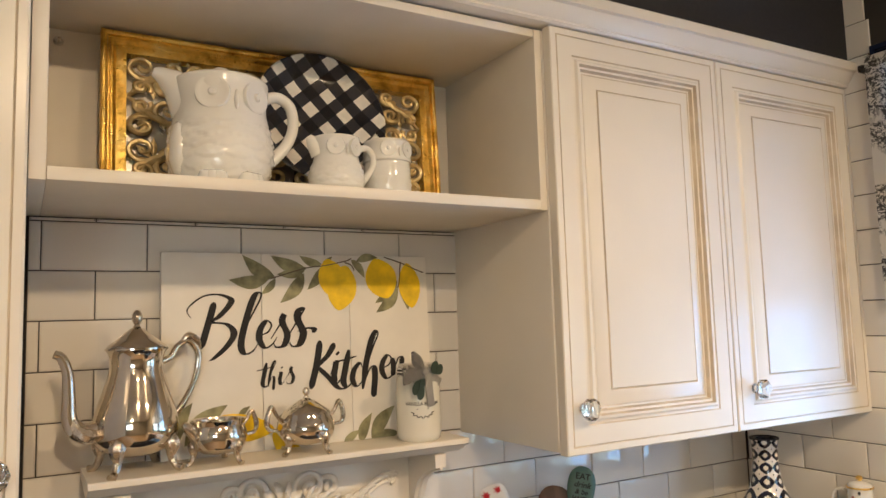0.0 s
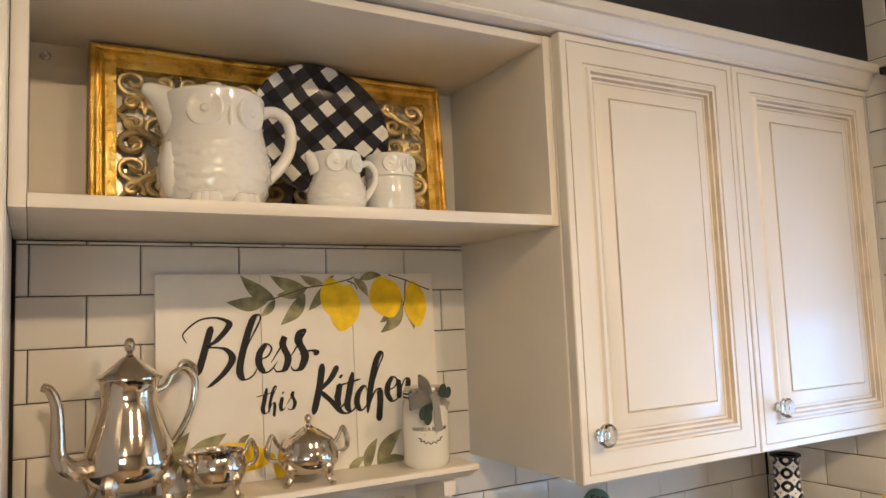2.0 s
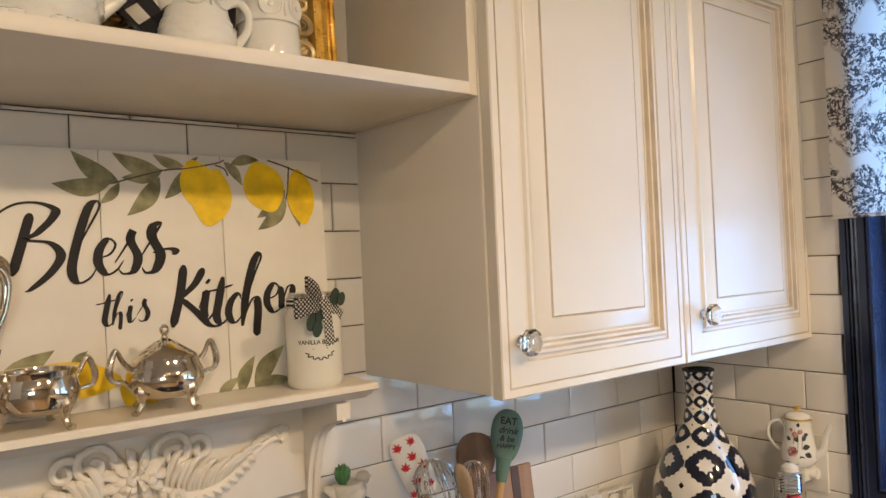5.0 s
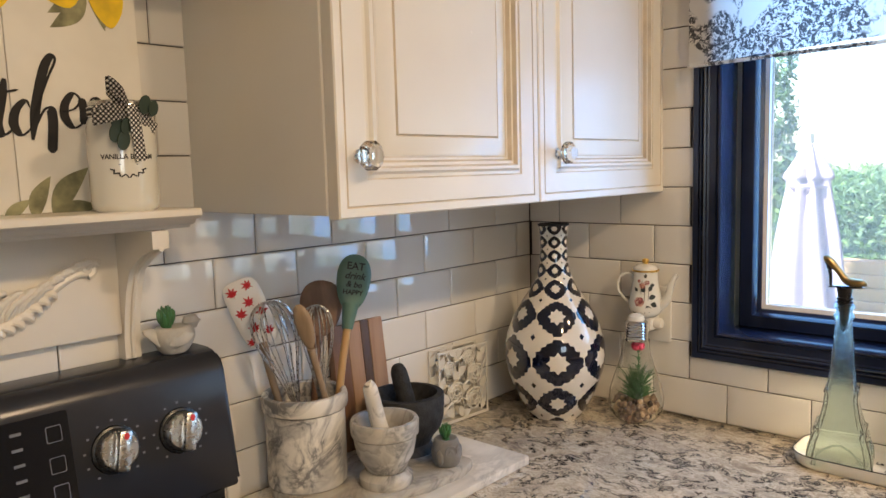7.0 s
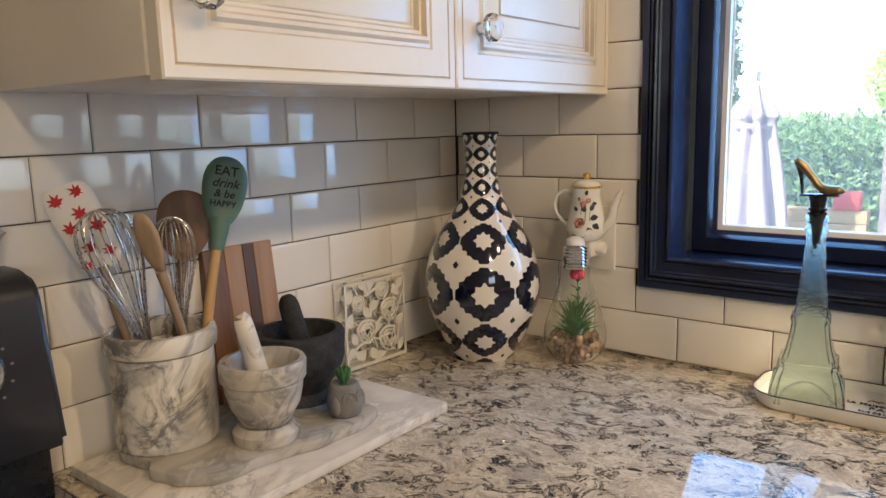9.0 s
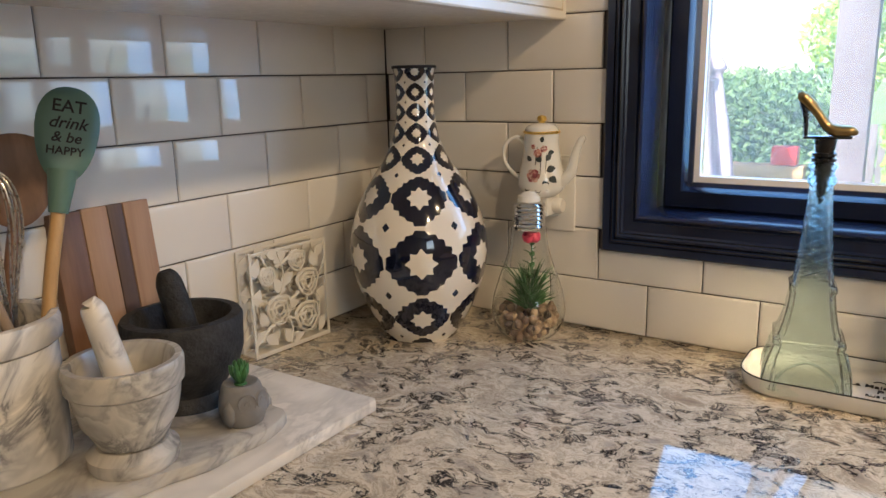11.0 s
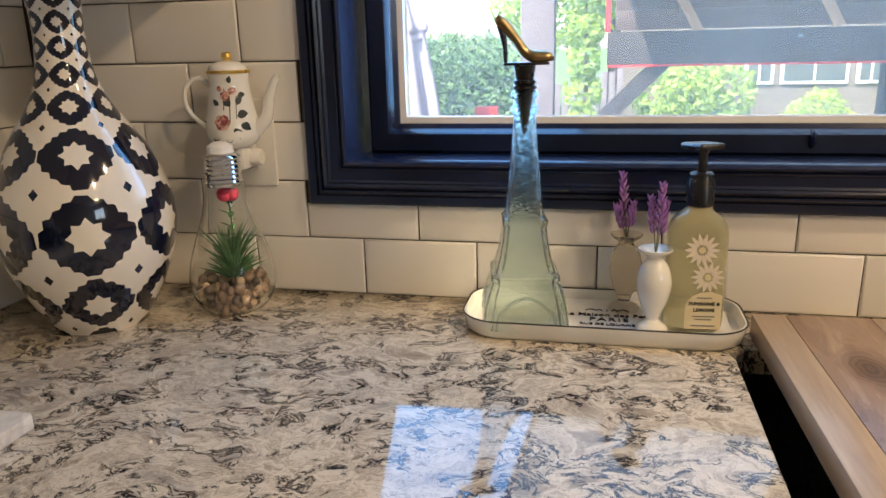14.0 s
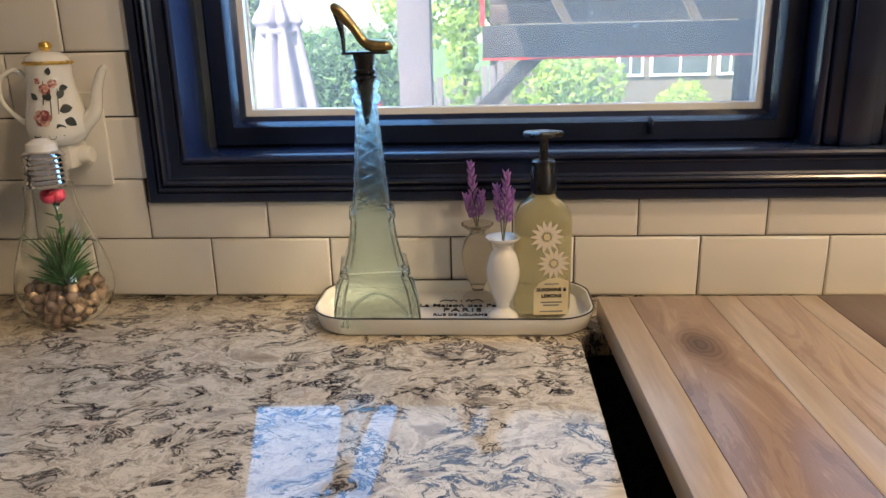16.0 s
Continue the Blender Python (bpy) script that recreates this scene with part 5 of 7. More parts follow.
def paddle(ob, name, centre, up, across, w, h, t, material, label="", power=2.0, dish=0.0):
    """An oval or squarish blade: centre relative to ob, long axis up, broad axis across."""
    up, across = Vector(up).normalized(), Vector(across)
    across = (across - up * across.dot(up)).normalized()
    out = across.cross(up)
    n, rings = 36, 7
    bm = bmesh.new()
    faces = []
    for side in (1, -1):
        rows = [[bm.verts.new(Vector(centre) + out * (side * t / 2))]]
        for j in range(1, rings + 1):
            f = j / rings
            row = []
            for i in range(n):
                a = 2 * math.pi * i / n
                q = (abs(math.cos(a)) ** power + abs(math.sin(a)) ** power) ** (-1 / power)
                taper = 1 - 0.16 * (0 - math.sin(a)) if power < 2.5 else 1 - 0.08 * (0 - math.sin(a))
                th = t / 2 * math.sqrt(max(0.0, 1 - f ** 4)) * side
                row.append(bm.verts.new(Vector(centre) + across * (w / 2 * f * q * math.cos(a) * taper) + up * (h / 2 * f * q * math.sin(a)) + out * (th + dish * f * f)))
            rows.append(row)
        for i in range(n):
            bm.faces.new((rows[0][0], rows[1][i], rows[1][(i + 1) % n]))
        for a, b in zip(rows[1:], rows[2:]):
            for i in range(n):
                bm.faces.new((a[i], a[(i + 1) % n], b[(i + 1) % n], b[i]))
        faces.append(rows[-1])
    bmesh.ops.remove_doubles(bm, verts=bm.verts, dist=1e-5)
    bmesh.ops.recalc_face_normals(bm, faces=bm.faces)
    return part(name, bm, material, ob, label), out


LIGHT_WOOD = wood("pale_beech", (0.38, 0.25, 0.14), (0.58, 0.42, 0.26), 0.5, 2)
BROWN_WOOD = wood("brown_cherry_wood", (0.12, 0.06, 0.035), (0.24, 0.125, 0.07), 0.5, 2)
GREY_WOOD = wood("worn_beech", (0.24, 0.17, 0.11), (0.40, 0.29, 0.19), 0.6, 2)
ORANGE_WOOD = wood("bamboo_stick", (0.42, 0.24, 0.09), (0.60, 0.38, 0.17), 0.45, 2)
SAGE = paint("sage_silicone", (0.10, 0.19, 0.155), 0.45, vary=0.06)
WHITE_SILICONE = paint("white_silicone", (0.86, 0.84, 0.81), 0.5, vary=0.04)
DEEP = SLAB_Z + 0.022
FACING = (0.86, -0.5, 0)   # broad side turned to the room

spatula = rod_thing("spatula", "white silicone spatula with red maple leaves", "spatula", [(-0.742, -0.072, DEEP), (-0.768, -0.055, 1.10), (-0.778, -0.048, 1.165)], [0.006, 0.006, 0.007], GREY_WOOD)
o = Vector((-0.742, -0.072, DEEP))
blade, out = paddle(spatula, "blade", Vector((-0.7915, -0.040, 1.213)) - o, (-0.36, 0.10, 1.0), FACING, 0.056, 0.112, 0.008, WHITE_SILICONE, "white blade", 4.5)
RED_PRINT = paint("red_print", (0.55, 0.02, 0.03), 0.5, vary=0.1)
up = Vector((-0.36, 0.10, 1.0)).normalized()
across = Vector(FACING)
across = (across - up * across.dot(up)).normalized()
normal = across.cross(up)
normal = normal if normal.y < 0 else -normal
for i, (a, b, s, tw) in enumerate(((-0.014, 0.040, 0.010, 0.2), (0.012, 0.044, 0.009, 0.9), (0.004, 0.018, 0.010, 0.5), (0.016, -0.002, 0.011, 0.0), (-0.014, 0.004, 0.010, -0.4), (-0.004, -0.024, 0.010, 0.3), (0.015, -0.036, 0.009, 0.1), (-0.016, -0.044, 0.008, 0.7))):
    pts = []
    # a maple leaf: five pointed lobes and a stalk
    for deg, r in ((-90, 0.95), (-82, 0.45), (-40, 0.62), (-22, 0.50), (0, 0.92), (14, 0.62), (24, 0.42), (42, 1.02), (56, 0.70), (64, 0.46), (90, 1.15), (116, 0.46), (124, 0.70), (138, 1.02), (156, 0.42), (166, 0.62), (180, 0.92), (202, 0.50), (220, 0.62), (262, 0.45)):
        t = radians(deg) + tw
        pts.append((1.05 * s * r * math.cos(t), 1.05 * s * r * math.sin(t)))
    m = Matrix(((across.x, up.x, normal.x, 0), (across.y, up.y, normal.y, 0), (across.z, up.z, normal.z, 0), (0, 0, 0, 1)))
    c = Vector((-0.7915, -0.040, 1.213)) - o + across * a + up * b + normal * 0.0040
    part("printed_leaf", moved(bm_slab(pts, 0, 0.0005), Matrix.Translation(c) @ m), RED_PRINT, spatula)

brown = rod_thing("wooden_spoon", "broad dark cherry wood spoon", "spoon", [(-0.712, -0.075, DEEP), (-0.690, -0.062, 1.10), (-0.668, -0.050, 1.165)], [0.007, 0.006, 0.007], BROWN_WOOD)
o = Vector((-0.712, -0.075, DEEP))
paddle(brown, "bowl", Vector((-0.661, -0.045, 1.200)) - o, (0.24, 0.12, 1.0), FACING, 0.070, 0.094, 0.010, BROWN_WOOD, "", 2.2, 0.006)

green = rod_thing("silicone_spoon", "sage green silicone spoon on a pale wooden stick", "spoon", [(-0.708, -0.120, DEEP), (-0.678, -0.112, 1.10), (-0.654, -0.106, 1.180)], [0.0065, 0.0065, 0.0065], ORANGE_WOOD)
o = Vector((-0.708, -0.120, DEEP))
gc, gup = Vector((-0.6345, -0.101, 1.245)), Vector((0.29, 0.08, 1.0)).normalized()
bowl, gout = paddle(green, "bowl", gc - o, gup, FACING, 0.056, 0.094, 0.013, SAGE, "sage green bowl", 2.2)
part("collar", bm_tube([Vector((-0.6565, -0.1068, 1.172)) - o, Vector((-0.645, -0.104, 1.212)) - o], [0.009, 0.014], 12, k=1), SAGE, green)
ga = Vector(FACING)
ga = (ga - gup * ga.dot(gup)).normalized()
gn = ga.cross(gup)
gn = gn if gn.y < 0 else -gn
gm = Matrix(((ga.x, gup.x, gn.x, 0), (ga.y, gup.y, gn.y, 0), (ga.z, gup.z, gn.z, 0), (0, 0, 0, 1)))
for words, dz, size, sh in (("EAT", 0.026, 0.017, 0.0), ("drink", 0.010, 0.016, 0.3), ("& be", -0.004, 0.014, 0.2), ("HAPPY", -0.017, 0.011, 0.0)):
    part("lettering", moved(text_bm(words, size, sh, 0.0002), Matrix.Translation(gc - o + gup * dz + gn * 0.0066) @ gm), INK, green, "black printed words")

small = rod_thing("wooden_spoon", "slim worn beech spoon", "spoon", [(-0.698, -0.132, DEEP), (-0.738, -0.140, 1.10), (-0.759, -0.144, 1.165)], [0.005, 0.005, 0.006], GREY_WOOD)
o = Vector((-0.698, -0.132, DEEP))
paddle(small, "bowl", Vector((-0.770, -0.146, 1.200)) - o, (-0.32, -0.06, 1.0), (0.60, -0.78, 0), 0.027, 0.076, 0.010, GREY_WOOD, "", 2.1)


def whisk(x, y, z, tx, ty, tz, width, label):
    ob = thing("whisk", x, y, z, label, "whisk", "utensils in the crock")
    d = Vector((tx - x, ty - y, tz - z))
    L = d.length
    m = d.to_track_quat("Z", "Y").to_matrix().to_4x4()
    part("handle", moved(bm_tube([(0, 0, 0), (0, 0, L * 0.40)], [0.005, 0.006, 0.004], 10, k=2), m), STEEL, ob)
    for i in range(8):
        a = math.pi * i / 8 + 0.12 * math.sin(3 * i)
        c, s = math.cos(a), math.sin(a)
        pts = [(c * q * width, s * q * width, zz * L) for q, zz in ((0.10, 0.38), (0.45, 0.58), (0.95, 0.80), (0.80, 0.95), (0, 1.0), (-0.80, 0.95), (-0.95, 0.80), (-0.45, 0.58), (-0.10, 0.38))]
        part("wire", moved(bm_tube(pts, 0.0009, 6, k=5), m), STEEL, ob)
    return ob


whisk(-0.735, -0.115, DEEP, -0.812, -0.112, 1.240, 0.034, "large steel balloon whisk")
whisk(-0.712, -0.105, DEEP, -0.722, -0.112, 1.222, 0.026, "small steel balloon whisk")

# mortars
MORTAR_MARBLE = marble("heavily_veined_marble", (0.56, 0.53, 0.475), (0.20, 0.195, 0.185), 11.0, 0.22, 0.75)
wm = thing("marble_mortar", -0.664, -0.196, SLAB_Z, "small grey-veined white marble mortar", "mortar")
part("bowl", bm_lathe([(0, 0.0225), (0.030, 0.0225), (0.032, 0.024), (0.035, 0.032), (0.044, 0.048), (0.048, 0.066), (0.0495, 0.078), (0.053, 0.081), (0.054, 0.100), (0.052, 0.104), (0.046, 0.104), (0.043, 0.098), (0.040, 0.06), (0.02, 0.04), (0, 0.036)], 56), MORTAR_MARBLE, wm)
part("foot", bm_lathe([(0, 0), (0.040, 0), (0.042, 0.004), (0.042, 0.014), (0.037, 0.018), (0.033, 0.022), (0, 0.022)], 56), MORTAR_MARBLE, wm)
wp = thing("marble_pestle", -0.655, -0.188, SLAB_Z + 0.045, "white marble pestle leaning in its mortar", "pestle")
part("shaft", bm_tube([(0, 0, 0), (-0.008, 0.006, 0.045), (-0.020, 0.010, 0.105), (-0.022, 0.011, 0.111)], [0.015, 0.0135, 0.0115, 0.005], 20), MARBLE_BOARD, wp)
km = thing("stone_mortar", -0.545, -0.125, BOARD_Z + 0.0005, "large rough black stone mortar on a foot", "mortar")
part("bowl", bm_lathe([(0, 0), (0.046, 0), (0.048, 0.004), (0.046, 0.018), (0.040, 0.030), (0.046, 0.042), (0.058, 0.056), (0.064, 0.075), (0.066, 0.112), (0.064, 0.116), (0.054, 0.117), (0.051, 0.110), (0.044, 0.075), (0.02, 0.058), (0, 0.055)], 56), BLACK_STONE, km)
kp = thing("stone_pestle", -0.540, -0.115, BOARD_Z + 0.062, "blunt black stone pestle in the mortar", "pestle")
part("shaft", bm_tube([(0.004, -0.004, 0), (0.002, 0.0, 0.04), (-0.004, 0.008, 0.088), (-0.006, 0.010, 0.102)], [0.020, 0.0165, 0.0145, 0.007], 20), BLACK_STONE, kp)

# striped wooden chopping block against the wall
wb = thing("striped_chopping_board", -0.62, -0.02, BOARD_Z + 0.0005, "striped cherry and maple chopping board against the wall", "cutting board")
wb.matrix_world = pose(-0.62, -0.044, BOARD_Z + 0.0005, -6.5)
BLOCK_LIGHT = wood("maple_strip", (0.30, 0.17, 0.10), (0.42, 0.26, 0.15), 0.5, 2)
BLOCK_DARK = wood("walnut_strip", (0.065, 0.038, 0.026), (0.12, 0.07, 0.045), 0.5, 2)
for a, b, m, h in ((0.0, 0.036, BROWN_WOOD, 0.232), (0.0365, 0.068, BLOCK_LIGHT, 0.233), (0.0685, 0.088, BLOCK_DARK, 0.233), (0.0885, 0.122, BLOCK_LIGHT, 0.233)):
    part("strip", bm_box(a, b, 0, 0.018, 0, h, 0.0018), m, wb)

# succulent planters
SUCCULENT = paint("succulent_green", (0.05, 0.16, 0.055), 0.4, vary=0.35, scale=60)
CONCRETE = paint("pale_concrete", (0.50, 0.48, 0.44), 0.8, vary=0.15, scale=40, bump=0.4, grain=180)
GREY_CONCRETE = paint("grey_concrete", (0.20, 0.195, 0.19), 0.85, vary=0.15, scale=40, bump=0.4, grain=180)


def succulent(ob, x, y, z, size, count=14):
    plant = part("succulent", moved(bm_lathe([(0, 0.3), (0.4, 0.1), (0.5, -0.3)], 10), Matrix.Translation((x, y, z)) @ Matrix.Scale(size, 4)), SUCCULENT, ob, "small green succulent")
    for i in range(count):
        a, lean = i * 2.4, 0.25 + 0.55 * (i / count)
        c, s = math.cos(a) * lean, math.sin(a) * lean
        part("leaf", bm_tube([(x, y, z), (x + c * size * 0.6, y + s * size * 0.6, z + size * 0.8), (x + c * size * 0.9, y + s * size * 0.9, z + size * 1.7 * (1.15 - 0.5 * lean))], [size * 0.16, size * 0.24, size * 0.04], 8, k=3), SUCCULENT, plant)


bird = thing("bird_planter", -0.922, -0.045, 1.1785, "pale concrete bird planter with a green succulent", "planter")
part("body", moved(bm_lathe(fine([(0, 0), (0.016, 0.0), (0.026, 0.012), (0.030, 0.024), (0.026, 0.036), (0.018, 0.038), (0.0, 0.034)], 4), 32, 0.85), Matrix()), CONCRETE, bird)
part("head", moved(bm_lathe([(0, -1), (0.6, -0.8), (1, 0), (0.75, 0.66), (0, 1)], 24), Matrix.Translation((0.026, -0.002, 0.041)) @ Matrix.Diagonal((0.0125, 0.0115, 0.0115, 1))), CONCRETE, bird)
part("beak", moved(bm_lathe([(1, 0), (0, 1.5)], 10), Matrix.Translation((0.036, -0.004, 0.041)) @ pose(0, 0, 0, 0, 90, 0) @ Matrix.Scale(0.0035, 4)), CONCRETE, bird)
part("tail", bm_tube([(-0.020, 0, 0.022), (-0.034, 0, 0.032), (-0.044, 0, 0.036)], [0.014, 0.009, 0.003], 12, 0.6), CONCRETE, bird)
part("wing", moved(bm_lathe([(0, -1), (0.7, -0.5), (0.8, 0.3), (0, 1)], 16), Matrix.Translation((0.0, -0.024, 0.022)) @ pose(0, 0, 0, 0, 75, 0) @ Matrix.Diagonal((0.012, 0.005, 0.020, 1))), CONCRETE, bird)
succulent(bird, -0.010, 0.0, 0.034, 0.020, 22)

op = thing("owl_planter", -0.552, -0.222, SLAB_Z, "grey concrete owl planter with a green succulent", "planter")
part("body", bm_lathe(fine([(0, 0), (0.018, 0), (0.023, 0.008), (0.025, 0.020), (0.022, 0.036), (0.019, 0.044), (0.015, 0.045), (0, 0.040)], 4), 36), GREY_CONCRETE, op)
for a in (-118, -72):
    part("eye", moved(bm_lathe([(0, 0.2), (0.3, 0.2), (0.4, 0.05), (0.8, 0.05), (1, 0.15), (1.1, -0.2)], 24), Matrix.Translation((0.0225 * math.cos(radians(a)), 0.0225 * math.sin(radians(a)), 0.028)) @ pose(0, 0, 0, 0, 0, a + 90) @ pose(0, 0, 0, 90) @ Matrix.Scale(0.0095, 4)), GREY_CONCRETE, op)
for a in (-165, -15):
    part("wing", moved(bm_lathe([(0, -1), (0.7, -0.4), (0.7, 0.4), (0, 1)], 14), Matrix.Translation((0.024 * math.cos(radians(a)), 0.024 * math.sin(radians(a)), 0.017)) @ Matrix.Diagonal((0.007, 0.010, 0.015, 1))), GREY_CONCRETE, op)
succulent(op, 0, 0, 0.042, 0.016, 16)

# ---- pierced rose napkin holder ----
LACQUER = paint("cream_lacquered_metal", (0.74, 0.71, 0.64), 0.4, vary=0.05)
nap = thing("napkin_holder", -0.300, -0.036, COUNTER + 0.0005, "cream metal napkin holder pierced with roses", "napkin holder", turn=-4)
NW, NH = 0.142, 0.150


def rose_panel(y, name):
    pan = part(name, moved(bm_rect(NW, NH, [(0, 0.001), (0, -0.001), (0.004, -0.001), (0.004, 0.001), (0, 0.001)]), Matrix.Translation((-NW / 2, y, 0.002))), LACQUER, nap)

    def bar(pts, r):
        part("tracery", bm_tube([(x - NW / 2, y, z) for x, z in pts], r, 6, 0.6, k=3), LACQUER, pan)

    for cx, cz, r in ((0.048, 0.062, 0.021), (0.104, 0.092, 0.020), (0.100, 0.040, 0.022), (0.086, 0.128, 0.015), (0.030, 0.115, 0.013)):
        for q in (1.0, 0.66, 0.34):
            n = 9
            pts = [(cx + r * q * (1 + 0.10 * math.sin(3 * t)) * math.cos(t), cz + r * q * (1 + 0.10 * math.sin(3 * t)) * math.sin(t)) for t in [2 * math.pi * i / n for i in range(n + 1)]]
            bar(pts, 0.0027)
        for t in range(6):
            a = t * 1.05 + 0.3
            bar([(cx + r * 0.34 * math.cos(a), cz + r * 0.34 * math.sin(a)), (cx + r * 0.7 * math.cos(a + 0.4), cz + r * 0.7 * math.sin(a + 0.4)), (cx + r * math.cos(a + 0.5), cz + r * math.sin(a + 0.5))], 0.0021)
    for pts in (((0.003, 0.02), (0.03, 0.04), (0.05, 0.045)), ((0.05, 0.083), (0.06, 0.11), (0.05, 0.147)), ((0.12, 0.01), (0.125, 0.06), (0.118, 0.08), (0.139, 0.12)), ((0.003, 0.09), (0.025, 0.08), (0.03, 0.07)),
                ((0.065, 0.003), (0.07, 0.03), (0.06, 0.05)), ((0.066, 0.07), (0.085, 0.08)), ((0.1, 0.062), (0.102, 0.072)), ((0.0785, 0.04), (0.062, 0.048)), ((0.072, 0.135), (0.045, 0.125)), ((0.03, 0.128), (0.02, 0.147))):
        bar(pts, 0.0024)
    for lx, lz, a, s in ((0.015, 0.03, 0.5, 0.011), (0.02, 0.055, 2.0, 0.011), (0.03, 0.02, 5.6, 0.012), (0.012, 0.088, 1.2, 0.011), (0.05, 0.098, 2.3, 0.012), (0.066, 0.104, 0.6, 0.012), (0.064, 0.02, 2.2, 0.012), (0.078, 0.012, 0.2, 0.011), (0.128, 0.022, 1.2, 0.010),
                         (0.128, 0.068, 1.0, 0.011), (0.118, 0.125, 2.0, 0.012), (0.13, 0.135, 0.8, 0.010), (0.055, 0.138, 0.5, 0.012), (0.012, 0.13, 1.3, 0.012), (0.04, 0.145, 3.0, 0.009), (0.075, 0.064, 0.3, 0.009)):
        part("leaf", moved(bm_slab(leaf_shape(-s * 1.15, 0, s * 1.15, 0, 0.62), 0, 0.0018), Matrix.Translation((lx - NW / 2, y + 0.0009, lz)) @ TO_WALL @ pose(0, 0, 0, 0, 0, math.degrees(a))), LACQUER, pan)


rose_panel(-0.010, "front_panel")
rose_panel(0.018, "back_panel")
part("base", bm_box(-NW / 2, NW / 2, -0.011, 0.019, 0.0, 0.0025), LACQUER, nap)


# ---- tall ikat vase ----


def ikat():
    k = Nodes("ikat_glaze")
    uv = k.n("UVMap")
    sep = k.n("SeparateXYZ")
    k.link(uv.outputs[0], sep.inputs[0])
    a = k.math("SUBTRACT", k.math("FRACT", sep.outputs[0]), 0.5)
    b = k.math("SUBTRACT", k.math("FRACT", sep.outputs[1]), 0.5)
    a, b = k.math("ABSOLUTE", a), k.math("ABSOLUTE", b)
    # stepped edges: the distance is worked out on a coarse grid blended with the true one
    saw = k.math("MULTIPLY", k.math("PINGPONG", k.math("MULTIPLY", k.math("ADD", a, k.math("MULTIPLY", b, -1.0)), 5.0), 0.5), 0.075)
    saw = k.math("ADD", saw, k.math("MULTIPLY_ADD", k.noise(k.coord(), 80.0, 2.0).outputs[0], 0.07, -0.035))
    curve = k.math("MULTIPLY", k.math("MULTIPLY", a, b), 1.2)
    d = k.math("SUBTRACT", k.math("ADD", k.math("ADD", a, k.math("MULTIPLY", b, 1.06)), saw), curve)
    outer = k.math("LESS_THAN", d, 0.525)
    star = k.math("MINIMUM", k.math("ADD", k.math("MULTIPLY", a, 1.0), k.math("MULTIPLY", b, 1.0)), k.math("MULTIPLY", k.math("MAXIMUM", a, b), 1.5))
    inner = k.math("LESS_THAN", k.math("ADD", star, k.math("MULTIPLY", saw, 0.5)), 0.222)
    ca, cb = k.math("SUBTRACT", 0.5, a), k.math("SUBTRACT", 0.5, b)
    dot = k.math("LESS_THAN", k.math("ADD", k.math("MULTIPLY", ca, 1.25), cb), 0.072)
    f = k.math("MAXIMUM", k.math("MULTIPLY", outer, k.math("SUBTRACT", 1.0, inner)), dot)
    rimmed = k.math("MAXIMUM", f, k.math("GREATER_THAN", sep.outputs[1], 50.0))
    col = k.mix(rimmed, (0.77, 0.72, 0.63), (0.004, 0.006, 0.020))
    k.bump(k.math("MULTIPLY", rimmed, 1.0), 0.15, 0.001)
    return k.set(col, 0.1, Coat_Weight=0.7)


def bm_vase():
    prof = fine([(0.0, 0.0), (0.050, 0.0), (0.058, 0.004), (0.078, 0.040), (0.096, 0.085), (0.1035, 0.125), (0.100, 0.165), (0.086, 0.205), (0.066, 0.240), (0.047, 0.268), (0.035, 0.295), (0.029, 0.325), (0.0275, 0.355), (0.029, 0.385), (0.0315, 0.396), (0.029, 0.398), (0.025, 0.39), (0.024, 0.34), (0.0, 0.30)], 7)
    n = 96
    bm = bm_lathe(prof, n)
    uvl = bm.loops.layers.uv.new("UVMap")
    v = 0.0
    zs = {}
    for (r0, z0), (r1, z1) in zip(prof, prof[1:]):
        zs.setdefault(round(z0, 5), v)
        if z1 > 0.397:
            v = 99.0
        else:
            r = max(0.5 * (r0 + r1), 0.02)
            v += math.hypot(r1 - r0, z1 - z0) / (r * 2 * math.pi / 6 * 0.95) if z0 > 0.0015 else 0.0
        zs.setdefault(round(z1, 5), v)
    v_mid = zs[min(zs, key=lambda q: abs(q - 0.128))]
    for f in bm.faces:
        c = math.atan2(f.calc_center_median().y, f.calc_center_median().x)
        for lp in f.loops:
            co = lp.vert.co
            t = math.atan2(co.y, co.x) if math.hypot(co.x, co.y) > 1e-6 else c
            if t - c > math.pi:
                t -= 2 * math.pi
            if c - t > math.pi:
                t += 2 * math.pi
            key = min(zs, key=lambda q: abs(q - co.z)) if round(co.z, 5) not in zs else round(co.z, 5)
            lp[uvl].uv = (t / (2 * math.pi) * 6 + 6.5 - 0.02, zs[key] - v_mid + 8.5 if zs[key] < 50 else zs[key])
    return bm


vase = thing("ikat_vase", -0.150, -0.169, COUNTER + 0.0005, "tall white vase with a black ikat pattern", "vase", turn=-84)
part("body", bm_vase(), ikat(), vase)
part("rim", bm_lathe([(0.0300, 0.3945), (0.0322, 0.3955), (0.0322, 0.3985), (0.0295, 0.3995), (0.0275, 0.3975)], 64), INK, vase, "black glazed lip")

